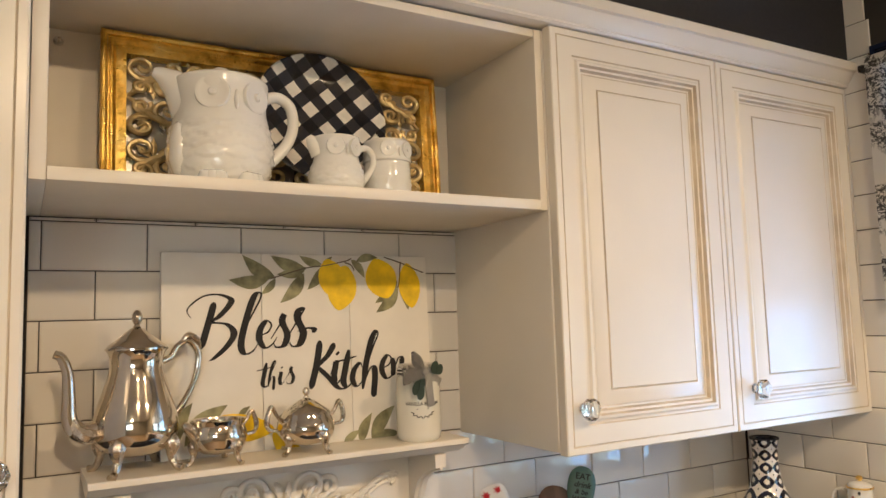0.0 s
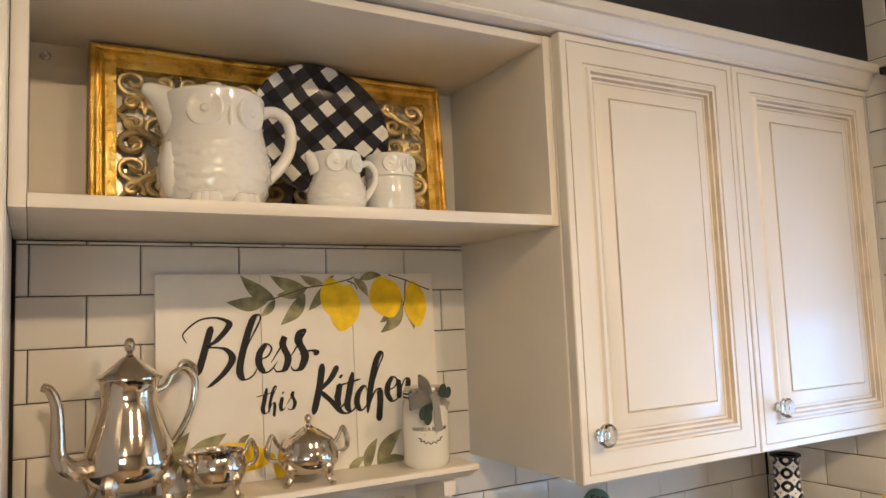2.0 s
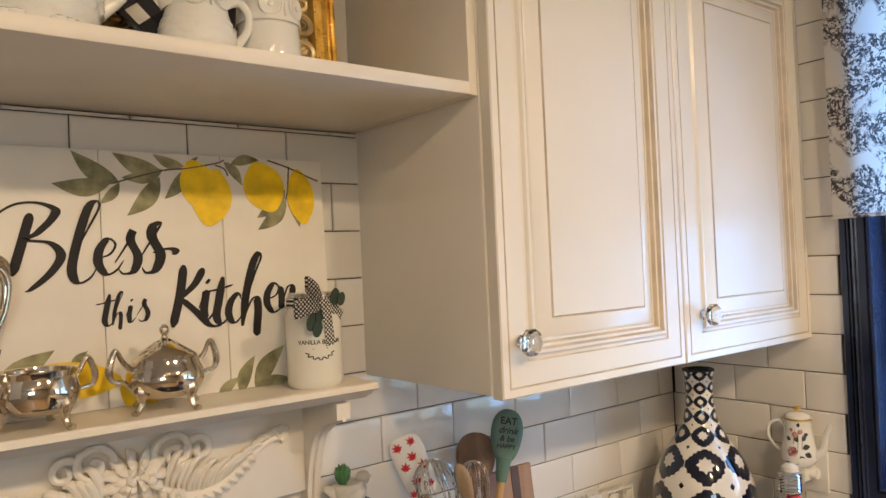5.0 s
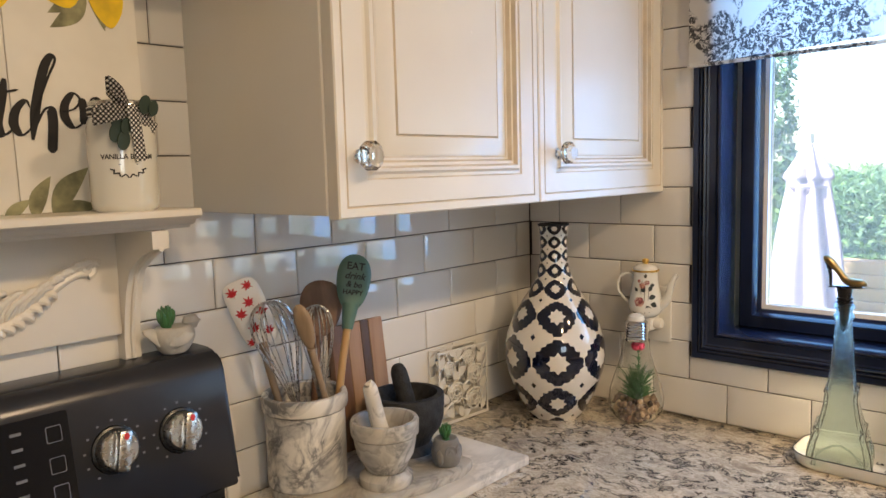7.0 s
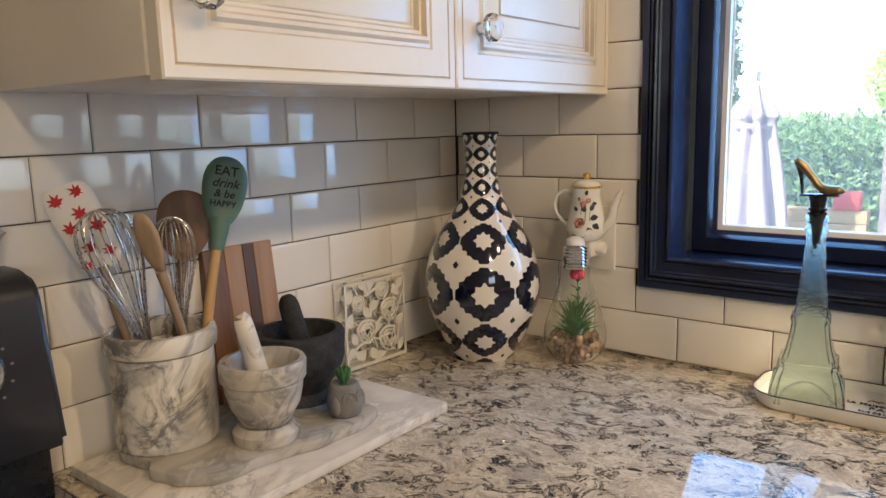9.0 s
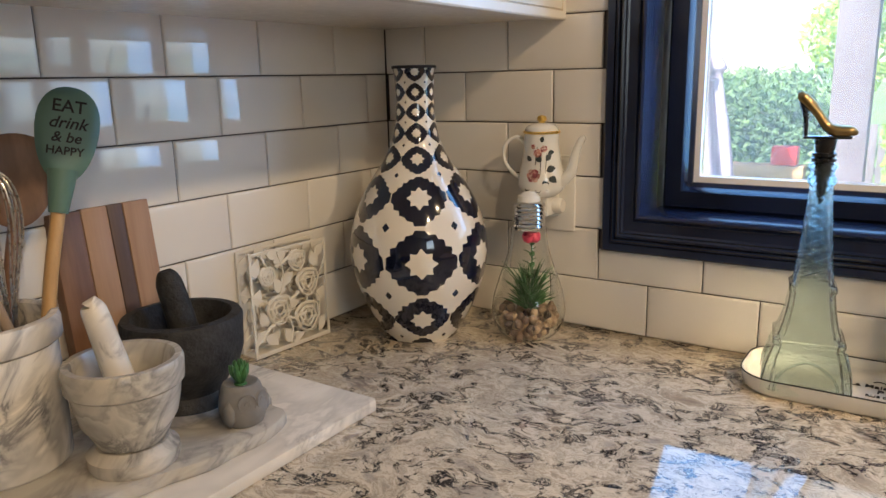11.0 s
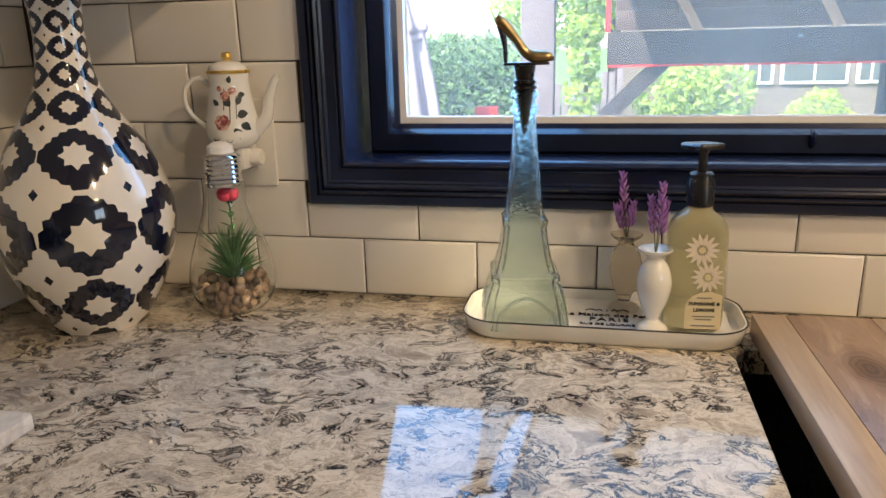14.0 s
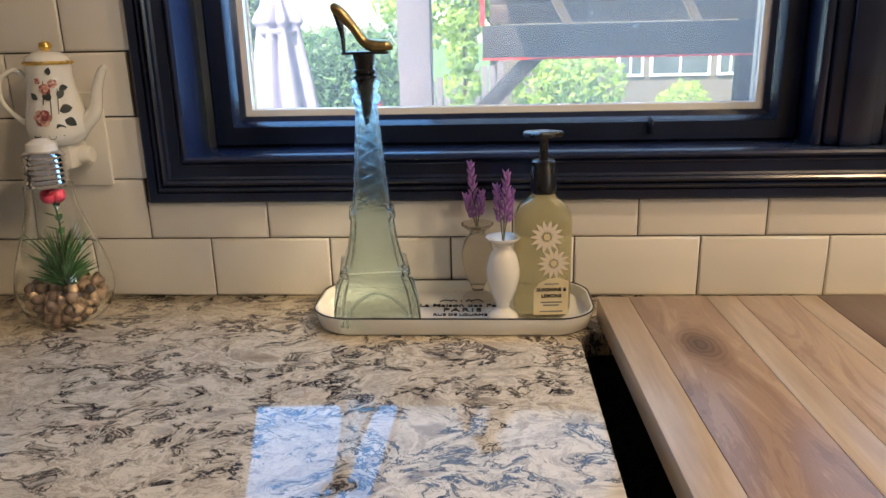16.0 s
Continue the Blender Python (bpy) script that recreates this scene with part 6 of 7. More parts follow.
# ---- bulb terrarium ----
BULB_GLASS = clear_glass("thin_clear_glass", (0.98, 0.99, 0.98), 0.0, ior=1.4)
PEBBLE = Nodes("river_pebbles")
PEBBLE = PEBBLE.set(PEBBLE.ramp(PEBBLE.n("ObjectInfo").outputs["Random"], ((0.0, (0.045, 0.032, 0.025)), (0.5, (0.15, 0.10, 0.07)), (1.0, (0.40, 0.30, 0.20)))), 0.6)
FERN = paint("dark_fern_green", (0.05, 0.15, 0.05), 0.5, vary=0.4, scale=80)
ROSE = paint("pink_rose_petal", (0.62, 0.05, 0.12), 0.55, vary=0.2, scale=80)
bulb = thing("bulb_terrarium", -0.087, -0.322, COUNTER + 0.0005, "light-bulb shaped glass terrarium with pebbles and a rose", "terrarium")
BULB = fine([(0.0, 0.001), (0.030, 0.0), (0.046, 0.012), (0.0545, 0.036), (0.053, 0.060), (0.045, 0.088), (0.035, 0.116), (0.028, 0.142), (0.0265, 0.165)], 6)
glass = part("glass", bm_lathe(BULB + [(max(r - 0.0012, 0.0), z + 0.0012 * (z < 0.02)) for r, z in reversed(BULB)], 48), BULB_GLASS, bulb, "clear bulb-shaped glass")
glass.visible_shadow = False
part("screw_cap", bm_lathe([(0.0225, 0.164)] + [p for i in range(6) for p in ((0.0225, 0.166 + i * 0.006), (0.0245, 0.169 + i * 0.006), (0.0225, 0.172 + i * 0.006))] + [(0.019, 0.205), (0.0, 0.206)], 36), CHROME, bulb, "chrome screw thread")
part("cap_button", bm_lathe([(0.017, 0.2045), (0.016, 0.213), (0.008, 0.2185), (0, 0.2195)], 28), PORCELAIN, bulb, "white ceramic tip")
random.seed(11)
pebbles = []
for s in range(4):
    bm = bmesh.new()
    bmesh.ops.create_icosphere(bm, subdivisions=2, radius=1.0)
    for v in bm.verts:
        v.co *= 1 + 0.18 * noise.noise(v.co * 1.3 + Vector((s * 5, 0, 0)))
    pebbles.append(mesh_of("pebble", bm, PEBBLE, 80))
for i in range(150):
    a, zz = random.uniform(0, 2 * math.pi), random.uniform(0.007, 0.042)
    rmax = 0.036 + 0.012 * min(1, zz / 0.03) - 0.005
    rr = rmax * math.sqrt(random.random()) if i > 45 else rmax * random.uniform(0.9, 1.0)
    s = random.uniform(0.0055, 0.0095)
    ob = part("pebble", pebbles[i % 4], None, bulb)
    ob.matrix_local = Matrix.Translation((rr * math.cos(a), rr * math.sin(a), zz)) @ Euler((random.random() * 6, random.random() * 6, 0)).to_matrix().to_4x4() @ Matrix.Diagonal((s, s * 0.8, s * 0.7, 1))
for i in range(170):
    a = i * 2.399
    reach, h = random.uniform(0.014, 0.042), random.uniform(0.012, 0.072)
    part("fern_frond", bm_tube([(0, 0, 0.040), (0.5 * reach * math.cos(a), 0.5 * reach * math.sin(a), 0.040 + h * 0.7), (reach * math.cos(a), reach * math.sin(a), 0.042 + h)], [0.0010, 0.0020, 0.0004], 5, 0.4, k=3), FERN, bulb)
stem = part("rose_stem", bm_tube([(0, 0, 0.04), (0.003, -0.004, 0.10), (-0.004, -0.006, 0.150)], 0.0012, 6), FERN, bulb)
for i in range(14):
    a, z = i * 2.1, 0.072 + 0.0055 * i
    part("leaf", moved(bm_slab(leaf_shape(0, 0, 0.014, 0, 0.6), 0, 0.0006), Matrix.Translation((0.001, -0.003, z)) @ pose(0, 0, 0, 20, -25, math.degrees(a))), FERN, stem)
for i in range(9):
    a = i * 2.2
    part("petal", moved(bm_lathe([(0, -1), (0.7, -0.6), (1.0, 0.2), (0.9, 0.8)], 10), Matrix.Translation((-0.004 + 0.006 * math.cos(a) * (i > 2), -0.006 + 0.006 * math.sin(a) * (i > 2), 0.152)) @ pose(0, 0, 0, 25 * math.sin(a), 25 * math.cos(a)) @ Matrix.Diagonal((0.0085, 0.0085, 0.008, 1))), ROSE, stem)

# ---- outlet and teapot night light ----
PLASTIC_WHITE = paint("white_plastic", (0.76, 0.74, 0.69), 0.35, vary=0.03)
outlet = thing("wall_outlet", -0.008, -0.325, 1.060, "white plastic double wall outlet", "outlet")
part("plate", bm_box(-0.006, 0.0, -0.036, 0.036, 0.0, 0.115, 0.0025), PLASTIC_WHITE, outlet)
for z in (0.037, 0.078):
    part("socket", moved(bm_lathe([(0, 0.002), (0.015, 0.002), (0.017, 0.0)], 28), Matrix.Translation((-0.006, 0, z)) @ pose(0, 0, 0, 0, -90)), PLASTIC_WHITE, outlet)
night = thing("teapot_night_light", -0.047, -0.322, 1.088, "porcelain teapot night light painted with pink roses", "night light")
part("plug", bm_box(-0.012, 0.030, -0.016, 0.014, 0.000, 0.030, 0.004), PLASTIC_WHITE, night)
part("switch", moved(bm_lathe([(0, 0.010), (0.009, 0.010), (0.011, 0.007), (0.011, -0.006)], 24), Matrix.Translation((0.012, -0.020, 0.014)) @ pose(0, 0, 0, 90)), PLASTIC_WHITE, night)
part("body", bm_lathe(fine([(0, 0.028), (0.020, 0.029), (0.032, 0.040), (0.034, 0.056), (0.029, 0.080), (0.025, 0.105), (0.0255, 0.122), (0.0265, 0.124), (0.0, 0.125)], 5), 44), PORCELAIN, night, "white porcelain painted with roses")
part("gold_rim", bm_lathe([(0.0262, 0.1215), (0.0274, 0.1235), (0.0262, 0.1255)], 44), GOLD, night)
part("lid", bm_lathe(fine([(0.025, 0.125), (0.022, 0.131), (0.012, 0.136), (0, 0.137)], 4), 36), PORCELAIN, night)
part("lid_knob", bm_lathe([(0, 0.136), (0.004, 0.137), (0.007, 0.141), (0.006, 0.146), (0, 0.148)], 18), GOLD, night)
part("spout", bm_tube([(0.004, -0.028, 0.050), (0.006, -0.044, 0.066), (0.008, -0.050, 0.092), (0.009, -0.058, 0.112), (0.010, -0.064, 0.116)], [0.010, 0.008, 0.006, 0.005, 0.004], 12), PORCELAIN, night)
part("handle", bm_tube([(-0.006, 0.024, 0.106), (-0.010, 0.036, 0.116), (-0.014, 0.052, 0.106), (-0.014, 0.055, 0.084), (-0.010, 0.046, 0.066), (-0.006, 0.030, 0.052)], [0.0035, 0.003, 0.003, 0.003, 0.003, 0.004], 10), PORCELAIN, night)
PINK = paint("pink_enamel", (0.50, 0.25, 0.21), 0.25, vary=0.35, scale=140)
PALE_PINK = paint("pale_pink_enamel", (0.66, 0.44, 0.37), 0.25, vary=0.25, scale=140)
DEEP_ROSE = paint("deep_rose_enamel", (0.30, 0.09, 0.10), 0.25, vary=0.3, scale=140)
DARK_LEAF = paint("dark_enamel_leaf", (0.045, 0.055, 0.055), 0.3, vary=0.3, scale=90)


def on_pot(cy, z, poly, lift, material, name):
    """A painted motif wrapped on the night light's body, towards the room."""
    bm = bm_slab(poly, 0, 0.0004)
    for v in bm.verts:
        u, w = v.co.x, v.co.y
        zz = z + w
        r = float(np.interp(zz, [0.03, 0.04, 0.056, 0.080, 0.105, 0.122], [0.022, 0.032, 0.034, 0.029, 0.025, 0.0255])) + lift + v.co.z
        a = math.pi + 0.35 + (u + cy) / r
        v.co = Vector((r * math.cos(a), r * math.sin(a), zz))
    part(name, bm, material, night)


for i, (cx, cz, size) in enumerate(((-0.009, 0.063, 0.0100), (-0.003, 0.095, 0.0062), (0.006, 0.101, 0.0050), (-0.010, 0.104, 0.0035))):
    for j in range(11):
        ring = 1.0 if j < 6 else 0.5
        a = 2 * math.pi * j / (6 if j < 6 else 5) + 0.4 * i
        r = size * (0.52 if j < 6 else 0.40)
        u, z = cx + size * 0.55 * ring * math.cos(a), cz + size * 0.55 * ring * math.sin(a)
        on_pot(u, z, [(r * (1 + 0.12 * math.sin(5 * t)) * math.cos(t), r * 0.85 * math.sin(t)) for t in [2 * math.pi * q / 14 for q in range(14)]], 0.0004 + 0.00008 * j, (PINK, PALE_PINK, DEEP_ROSE)[(j * 2 + i) % 3], "painted_rose")
for u, z, h in ((0.000, 0.036, 0.058), (0.008, 0.050, 0.045), (-0.006, 0.078, 0.026)):
    on_pot(u, z, [(-0.0005, 0.0), (0.0005, 0.0), (0.0016, h * 0.5), (0.0028, h), (0.0020, h), (0.0007, h * 0.5)], 0.0003, DARK_LEAF, "painted_stem")
for u, z, a, s in ((0.010, 0.070, 0.2, 0.010), (0.014, 0.060, -0.5, 0.010), (0.006, 0.056, -1.2, 0.010), (-0.018, 0.050, -1.9, 0.009), (0.010, 0.084, 0.9, 0.008), (0.002, 0.082, 2.0, 0.009), (-0.012, 0.084, 2.4, 0.007), (0.012, 0.094, 0.2, 0.007), (-0.002, 0.048, -1.6, 0.008), (0.003, 0.110, 1.4, 0.006)):
    c, q = math.cos(a), math.sin(a)
    on_pot(u, z, [(x * c - y * q, x * q + y * c) for x, y in leaf_shape(0, 0, s * 1.55, 0, 0.66)], 0.0004, DARK_LEAF, "painted_leaf")

# ---- soap tray ----
TRAY_X, TRAY_Y = -0.078, -0.790
TRAY_Z = COUNTER + 0.0065
tray = thing("enamel_tray", TRAY_X, TRAY_Y, COUNTER + 0.0005, "long white tray with a black rim and French lettering", "tray")


def bm_tray(hx, hy, r):
    bm = bmesh.new()
    loops = []
    for inset, z in ((0.006, 0.0), (0.002, 0.004), (-0.001, 0.020), (-0.001, 0.022), (0.002, 0.022), (0.005, 0.010), (0.012, 0.006)):
        loops.append([bm.verts.new((x, y, z)) for x, y in rounded(-hx + inset, hx - inset, -hy + inset, hy - inset, r - inset * 0.5, 8)])
    n = len(loops[0])
    for a, b in zip(loops, loops[1:]):
        for i in range(n):
            bm.faces.new((a[i], a[(i + 1) % n], b[(i + 1) % n], b[i]))
    bm.faces.new(loops[0][::-1])
    bm.faces.new(loops[-1])
    bmesh.ops.recalc_face_normals(bm, faces=bm.faces)
    return bm


part("dish", bm_tray(0.066, 0.160, 0.045), PORCELAIN, tray)
part("rim_line", bm_tube([(x, y, 0.0222) for x, y in rounded(-0.0668, 0.0668, -0.1608, 0.1608, 0.045, 8)] + [(0.0668, 0.1158, 0.0222)], 0.0009, 6, k=1), INK, tray, "thin black rim line")
TM = pose(0, 0, 0, 0, 0, -90)
for words, dx, size, dy in (("La Maison des Fetes", 0.016, 0.0135, -0.012), ("PARIS", 0.001, 0.0155, -0.010), ("RUE DE LOURMEL", -0.0145, 0.0085, -0.010)):
    part("lettering", moved(text_bm(words, size, 0, 0.0001, 1.25 if words == "PARIS" else 1.0), Matrix.Translation((dx, dy, 0.0068)) @ TM), INK, tray)
for i in range(5):
    part("flourish", bm_tube([(0.031, -0.008 + 0.006 * (i - 2), 0.0068), (0.035, -0.008 + 0.010 * (i - 2), 0.0068), (0.030, -0.008 + 0.013 * (i - 2), 0.0068)], 0.0006, 5, k=3), INK, tray)

# tower-shaped bottle with a shoe stopper
GREEN_GLASS = clear_glass("pale_green_glass", (0.82, 0.91, 0.89), 0.03, 0.42, 1.34, 240.0)
bottle = thing("tower_bottle", -0.094, -0.700, TRAY_Z, "pale green tower-shaped glass bottle with a shoe stopper", "bottle", turn=10)


def bm_tower(rows, n=4):
    """A square tower that turns round at its neck; rows of (half width, height, roundness)."""
    bm = bmesh.new()
    rings = []
    for hw, z, rnd in rows:
        ring = []
        for i in range(32):
            a = 2 * math.pi * (i + 0.5) / 32
            c, s = math.cos(a), math.sin(a)
            sq = hw / max(abs(c), abs(s))
            r = min(sq * (1 - rnd) + hw * rnd, hw * 1.34)
            ring.append(bm.verts.new((r * c, r * s, z)))
        rings.append(ring)
    for a, b in zip(rings, rings[1:]):
        for i in range(32):
            bm.faces.new((a[i], a[(i + 1) % 32], b[(i + 1) % 32], b[i]))
    bm.faces.new(rings[0][::-1])
    bm.faces.new(rings[-1])
    bmesh.ops.recalc_face_normals(bm, faces=bm.faces)
    return bm


TOWER = [(0.046, 0.0, 0), (0.049, 0.004, 0), (0.0485, 0.014, 0), (0.046, 0.030, 0), (0.042, 0.046, 0), (0.0375, 0.058, 0), (0.039, 0.061, 0), (0.039, 0.065, 0), (0.034, 0.069, 0), (0.0295, 0.085, 0), (0.0262, 0.103, 0), (0.0240, 0.121, 0), (0.0255, 0.124, 0),
         (0.0255, 0.128, 0), (0.0220, 0.132, 0.1), (0.0188, 0.160, 0.25), (0.0160, 0.195, 0.5), (0.0135, 0.225, 0.9), (0.0125, 0.245, 1), (0.0155, 0.248, 1), (0.0155, 0.253, 1), (0.0125, 0.256, 1), (0.0125, 0.262, 1), (0.015, 0.265, 1), (0.015, 0.270, 1), (0.011, 0.271, 1)]
inside = bm_tower([(max(w - 0.0032, 0.002), min(max(z, 0.006), 0.2695), q) for w, z, q in TOWER[1:]])
bmesh.ops.reverse_faces(inside, faces=inside.faces)
tb = part("glass", join(bm_tower(TOWER), inside), GREEN_GLASS, bottle, "embossed pale green glass")
tb.visible_shadow = False
for q in range(4):
    m = pose(0, 0, 0, 0, 0, 90 * q)
    arch = [(-0.034, -0.0480, 0.006), (-0.028, -0.0465, 0.028), (0.0, -0.0430, 0.044), (0.028, -0.0465, 0.028), (0.034, -0.0480, 0.006)]
    a = part("arch", moved(bm_tube(arch, 0.0016, 6), m), GREEN_GLASS, bottle)
    a.visible_shadow = False
    for i in range(8):
        z = 0.140 + 0.0125 * i
        w = 0.0185 - 0.0011 * i
        for s in (-1, 1):
            a = part("lattice", moved(bm_tube([(-s * w * 0.8, -w - 0.0014, z), (s * w * 0.8, -w - 0.0004, z + 0.0125)], 0.0006, 5, k=1), m), GREEN_GLASS, bottle)
            a.visible_shadow = False
BRONZE = paint("brass_shoe", (0.34, 0.25, 0.12), 0.32, 1.0, vary=0.2, scale=40)
stopper = part("stopper", bm_lathe([(0, 0.222), (0.004, 0.232), (0.009, 0.262), (0.0108, 0.272), (0.013, 0.273), (0.013, 0.276), (0.010, 0.277), (0.0125, 0.279), (0.0125, 0.282), (0.010, 0.283), (0.012, 0.296), (0.012, 0.298), (0, 0.298)], 28), BLACK, bottle, "black ribbed stopper")
SM = Matrix.Translation((0, 0, 0.298)) @ pose(0, 0, 0, 0, 0, -92)
part("plinth", moved(bm_box(-0.024, 0.026, -0.007, 0.007, 0, 0.003, 0.001), SM), BLACK, stopper)
part("shoe", moved(bm_tube([(0.031, 0, 0.006), (0.024, 0, 0.0085), (0.010, 0, 0.009), (0.000, 0, 0.014), (-0.010, 0, 0.028), (-0.020, 0, 0.040), (-0.027, 0, 0.047), (-0.030, 0, 0.052)], [0.002, 0.0065, 0.0075, 0.006, 0.0055, 0.007, 0.0065, 0.003], 14, 0.85), SM), BRONZE, stopper, "brass high-heeled shoe")
part("heel", moved(bm_tube([(-0.026, 0, 0.042), (-0.022, 0, 0.022), (-0.021, 0, 0.003)], [0.005, 0.0028, 0.002], 8), SM), BLACK, stopper)

# lavender in small vases
LAVENDER = paint("lavender_purple", (0.36, 0.17, 0.48), 0.7, vary=0.3, scale=120)
STEM = paint("sage_stem", (0.16, 0.17, 0.11), 0.7)


def lavender_vase(x, y, material, label, stalks, seed):
    ob = thing("bud_vase", x, y, TRAY_Z, label, "vase", "bud vases")
    part("body", bm_lathe(fine([(0, 0), (0.017, 0.0), (0.0165, 0.005), (0.009, 0.011), (0.008, 0.016), (0.016, 0.036), (0.0195, 0.056), (0.016, 0.074), (0.0095, 0.084), (0.010, 0.088), (0.0185, 0.094), (0.0185, 0.097), (0.008, 0.092), (0.0, 0.085)], 5), 40), material, ob)
    random.seed(seed)
    for dx, dy, h in stalks:
        base, tip = Vector((0, 0, 0.088)), Vector((dx, dy, 0.088 + h))
        stalk = part("stalk", bm_tube([base, (base + tip) / 2 + Vector((0, 0, 0.004)), tip], 0.0008, 5, k=2), STEM, ob)
        for i in range(26):
            f = 0.42 + 0.58 * i / 26
            p = base.lerp(tip, f)
            a = i * 2.4
            r = 0.0055 * (1.1 - 0.75 * f)
            part("floret", moved(bm_lathe([(0, -1), (0.6, -0.4), (0.6, 0.3), (0, 1.2)], 6), Matrix.Translation(p + Vector((r * math.cos(a), r * math.sin(a), 0))) @ pose(0, 0, 0, 30 * math.sin(-a), 30 * math.cos(a)) @ Matrix.Diagonal((0.0028, 0.0028, 0.0052, 1))), LAVENDER, stalk)


FROST = clear_glass("smoky_frosted_glass", (0.78, 0.74, 0.68), 0.25, ior=1.2)
lavender_vase(-0.097, -0.848, PORCELAIN, "small white bud vase with lavender sprigs", ((-0.004, -0.004, 0.084), (0.002, 0.008, 0.068), (0.012, -0.010, 0.06)), 3)
lavender_vase(-0.036, -0.818, FROST, "small frosted glass bud vase with lavender sprigs", ((0.0, 0.008, 0.084), (-0.008, -0.006, 0.05), (-0.004, 0.014, 0.045)), 4)

# hand soap
SOAP_GLASS = paint("pale_amber_soap", (0.60, 0.57, 0.36), 0.1, vary=0.08, Transmission_Weight=0.7, IOR=1.35, Coat_Weight=0.4)
DAISY = paint("white_print", (0.74, 0.66, 0.55), 0.5, vary=0.05)
PAPER = paint("cream_label", (0.72, 0.62, 0.40), 0.6, vary=0.05)
soap = thing("soap_bottle", -0.083, -0.893, TRAY_Z, "pale amber hand soap bottle printed with daisies", "soap dispenser", turn=4)


def bm_soap():
    bm = bmesh.new()
    rings = []
    for hy, hx, z in ((0.028, 0.017, 0.0), (0.0315, 0.0205, 0.004), (0.0325, 0.0215, 0.012), (0.0325, 0.0215, 0.112), (0.031, 0.020, 0.122), (0.025, 0.017, 0.132), (0.016, 0.0145, 0.138), (0.0135, 0.0135, 0.141), (0.0135, 0.0135, 0.144)):
        rings.append([bm.verts.new((x, y, z)) for x, y in rounded(-hx, hx, -hy, hy, min(hx, hy) * 0.75, 6)])
    n = len(rings[0])
    for a, b in zip(rings, rings[1:]):
        for i in range(n):
            bm.faces.new((a[i], a[(i + 1) % n], b[(i + 1) % n], b[i]))
    bm.faces.new(rings[0][::-1])
    bm.faces.new(rings[-1])
    bmesh.ops.recalc_face_normals(bm, faces=bm.faces)
    return bm


part("bottle", bm_soap(), SOAP_GLASS, soap, "translucent pale amber bottle")
part("pump_collar", bm_lathe([(0.0145, 0.1445), (0.0145, 0.172), (0.013, 0.174), (0.013, 0.179), (0.011, 0.181), (0, 0.181)], 32), BLACK, soap)
part("pump_stem", bm_lathe([(0.005, 0.180), (0.0045, 0.200), (0.007, 0.206), (0.0, 0.206)], 20), BLACK, soap)
part("pump_head", moved(bm_box(-0.034, 0.010, -0.015, 0.015, 0.2055, 0.2125, 0.0032, 3), pose(0, 0, 0, 0, 4, 20)), BLACK, soap)
FM = Matrix.Translation((-0.0218, 0, 0)) @ pose(0, 0, 0, 0, 0, -90)      # a plate facing -y turns to face the room
part("label", moved(bm_slab([(-0.012, 0.006), (0.027, 0.006), (0.027, 0.046), (0.016, 0.050), (0.004, 0.049), (-0.006, 0.044), (-0.012, 0.035)], 0, 0.0004), FM @ TO_WALL), PAPER, soap)
for words, z, size in (("SUNSHINE &", 0.036, 0.0056), ("LEMONS", 0.0285, 0.0056)):
    part("lettering", moved(text_bm(words, size, 0, 0.0002, 1.1, 0.0002), FM @ Matrix.Translation((0.008, -0.0006, z)) @ TO_WALL), INK, soap)
for z, w in ((0.043, 0.008), (0.021, 0.012), (0.0175, 0.009), (0.010, 0.013)):
    part("printed_line", moved(bm_box(0.008 - w, 0.008 + w, -0.0008, -0.0004, z - 0.0006, z + 0.0006), FM), LETTER, soap)
for cx, cz, s in ((0.002, 0.098, 0.019), (0.010, 0.067, 0.018)):
    for i in range(14):
        a = 2 * math.pi * i / 14
        part("printed_petal", moved(bm_slab(leaf_shape(s * 0.25 * math.cos(a), s * 0.25 * math.sin(a), s * math.cos(a), s * math.sin(a), 0.32, 6, 0.0), 0, 0.0004), FM @ Matrix.Translation((cx, 0, cz)) @ TO_WALL), DAISY, soap)
    part("printed_eye", moved(bm_slab([(s * 0.2 * math.cos(t * 0.5), s * 0.2 * math.sin(t * 0.5)) for t in range(12)], 0, 0.0007), FM @ Matrix.Translation((cx, 0, cz)) @ TO_WALL), PAPER, soap)


# ---- the garden outside ----
GRASS = paint("lawn", (0.10, 0.17, 0.05), 0.9, vary=0.4, scale=1.5, bump=0.6, grain=30)
PAVING = paint("pale_patio", (0.42, 0.40, 0.37), 0.85, vary=0.15, scale=3, bump=0.3)
HEDGE_LEAF = leaf_mat("hedge_leaves", (0.05, 0.12, 0.05), (0.20, 0.34, 0.12))
LIGHT_LEAF = leaf_mat("bright_leaves", (0.20, 0.36, 0.05), (0.50, 0.62, 0.13), 0.5)
BARK = paint("bark", (0.12, 0.09, 0.06), 0.9, vary=0.3, bump=0.6)
CANVAS = paint("lavender_canvas", (0.34, 0.30, 0.38), 0.9, vary=0.06, bump=0.2, grain=150)
POST_PAINT = paint("grey_mauve_timber", (0.15, 0.125, 0.135), 0.7, vary=0.12, bump=0.2)
DECK_DARK = paint("dark_stained_timber", (0.028, 0.024, 0.025), 0.8, vary=0.25, bump=0.2)
DECK_BROWN = wood("red_brown_deck_boards", (0.05, 0.032, 0.024), (0.11, 0.07, 0.05), 0.8, 1)
RAW_TIMBER = wood("raw_timber", (0.34, 0.20, 0.10), (0.52, 0.34, 0.18), 0.7, 1)
SIDING = paint("tan_siding", (0.15, 0.125, 0.095), 0.8, vary=0.08, scale=2)
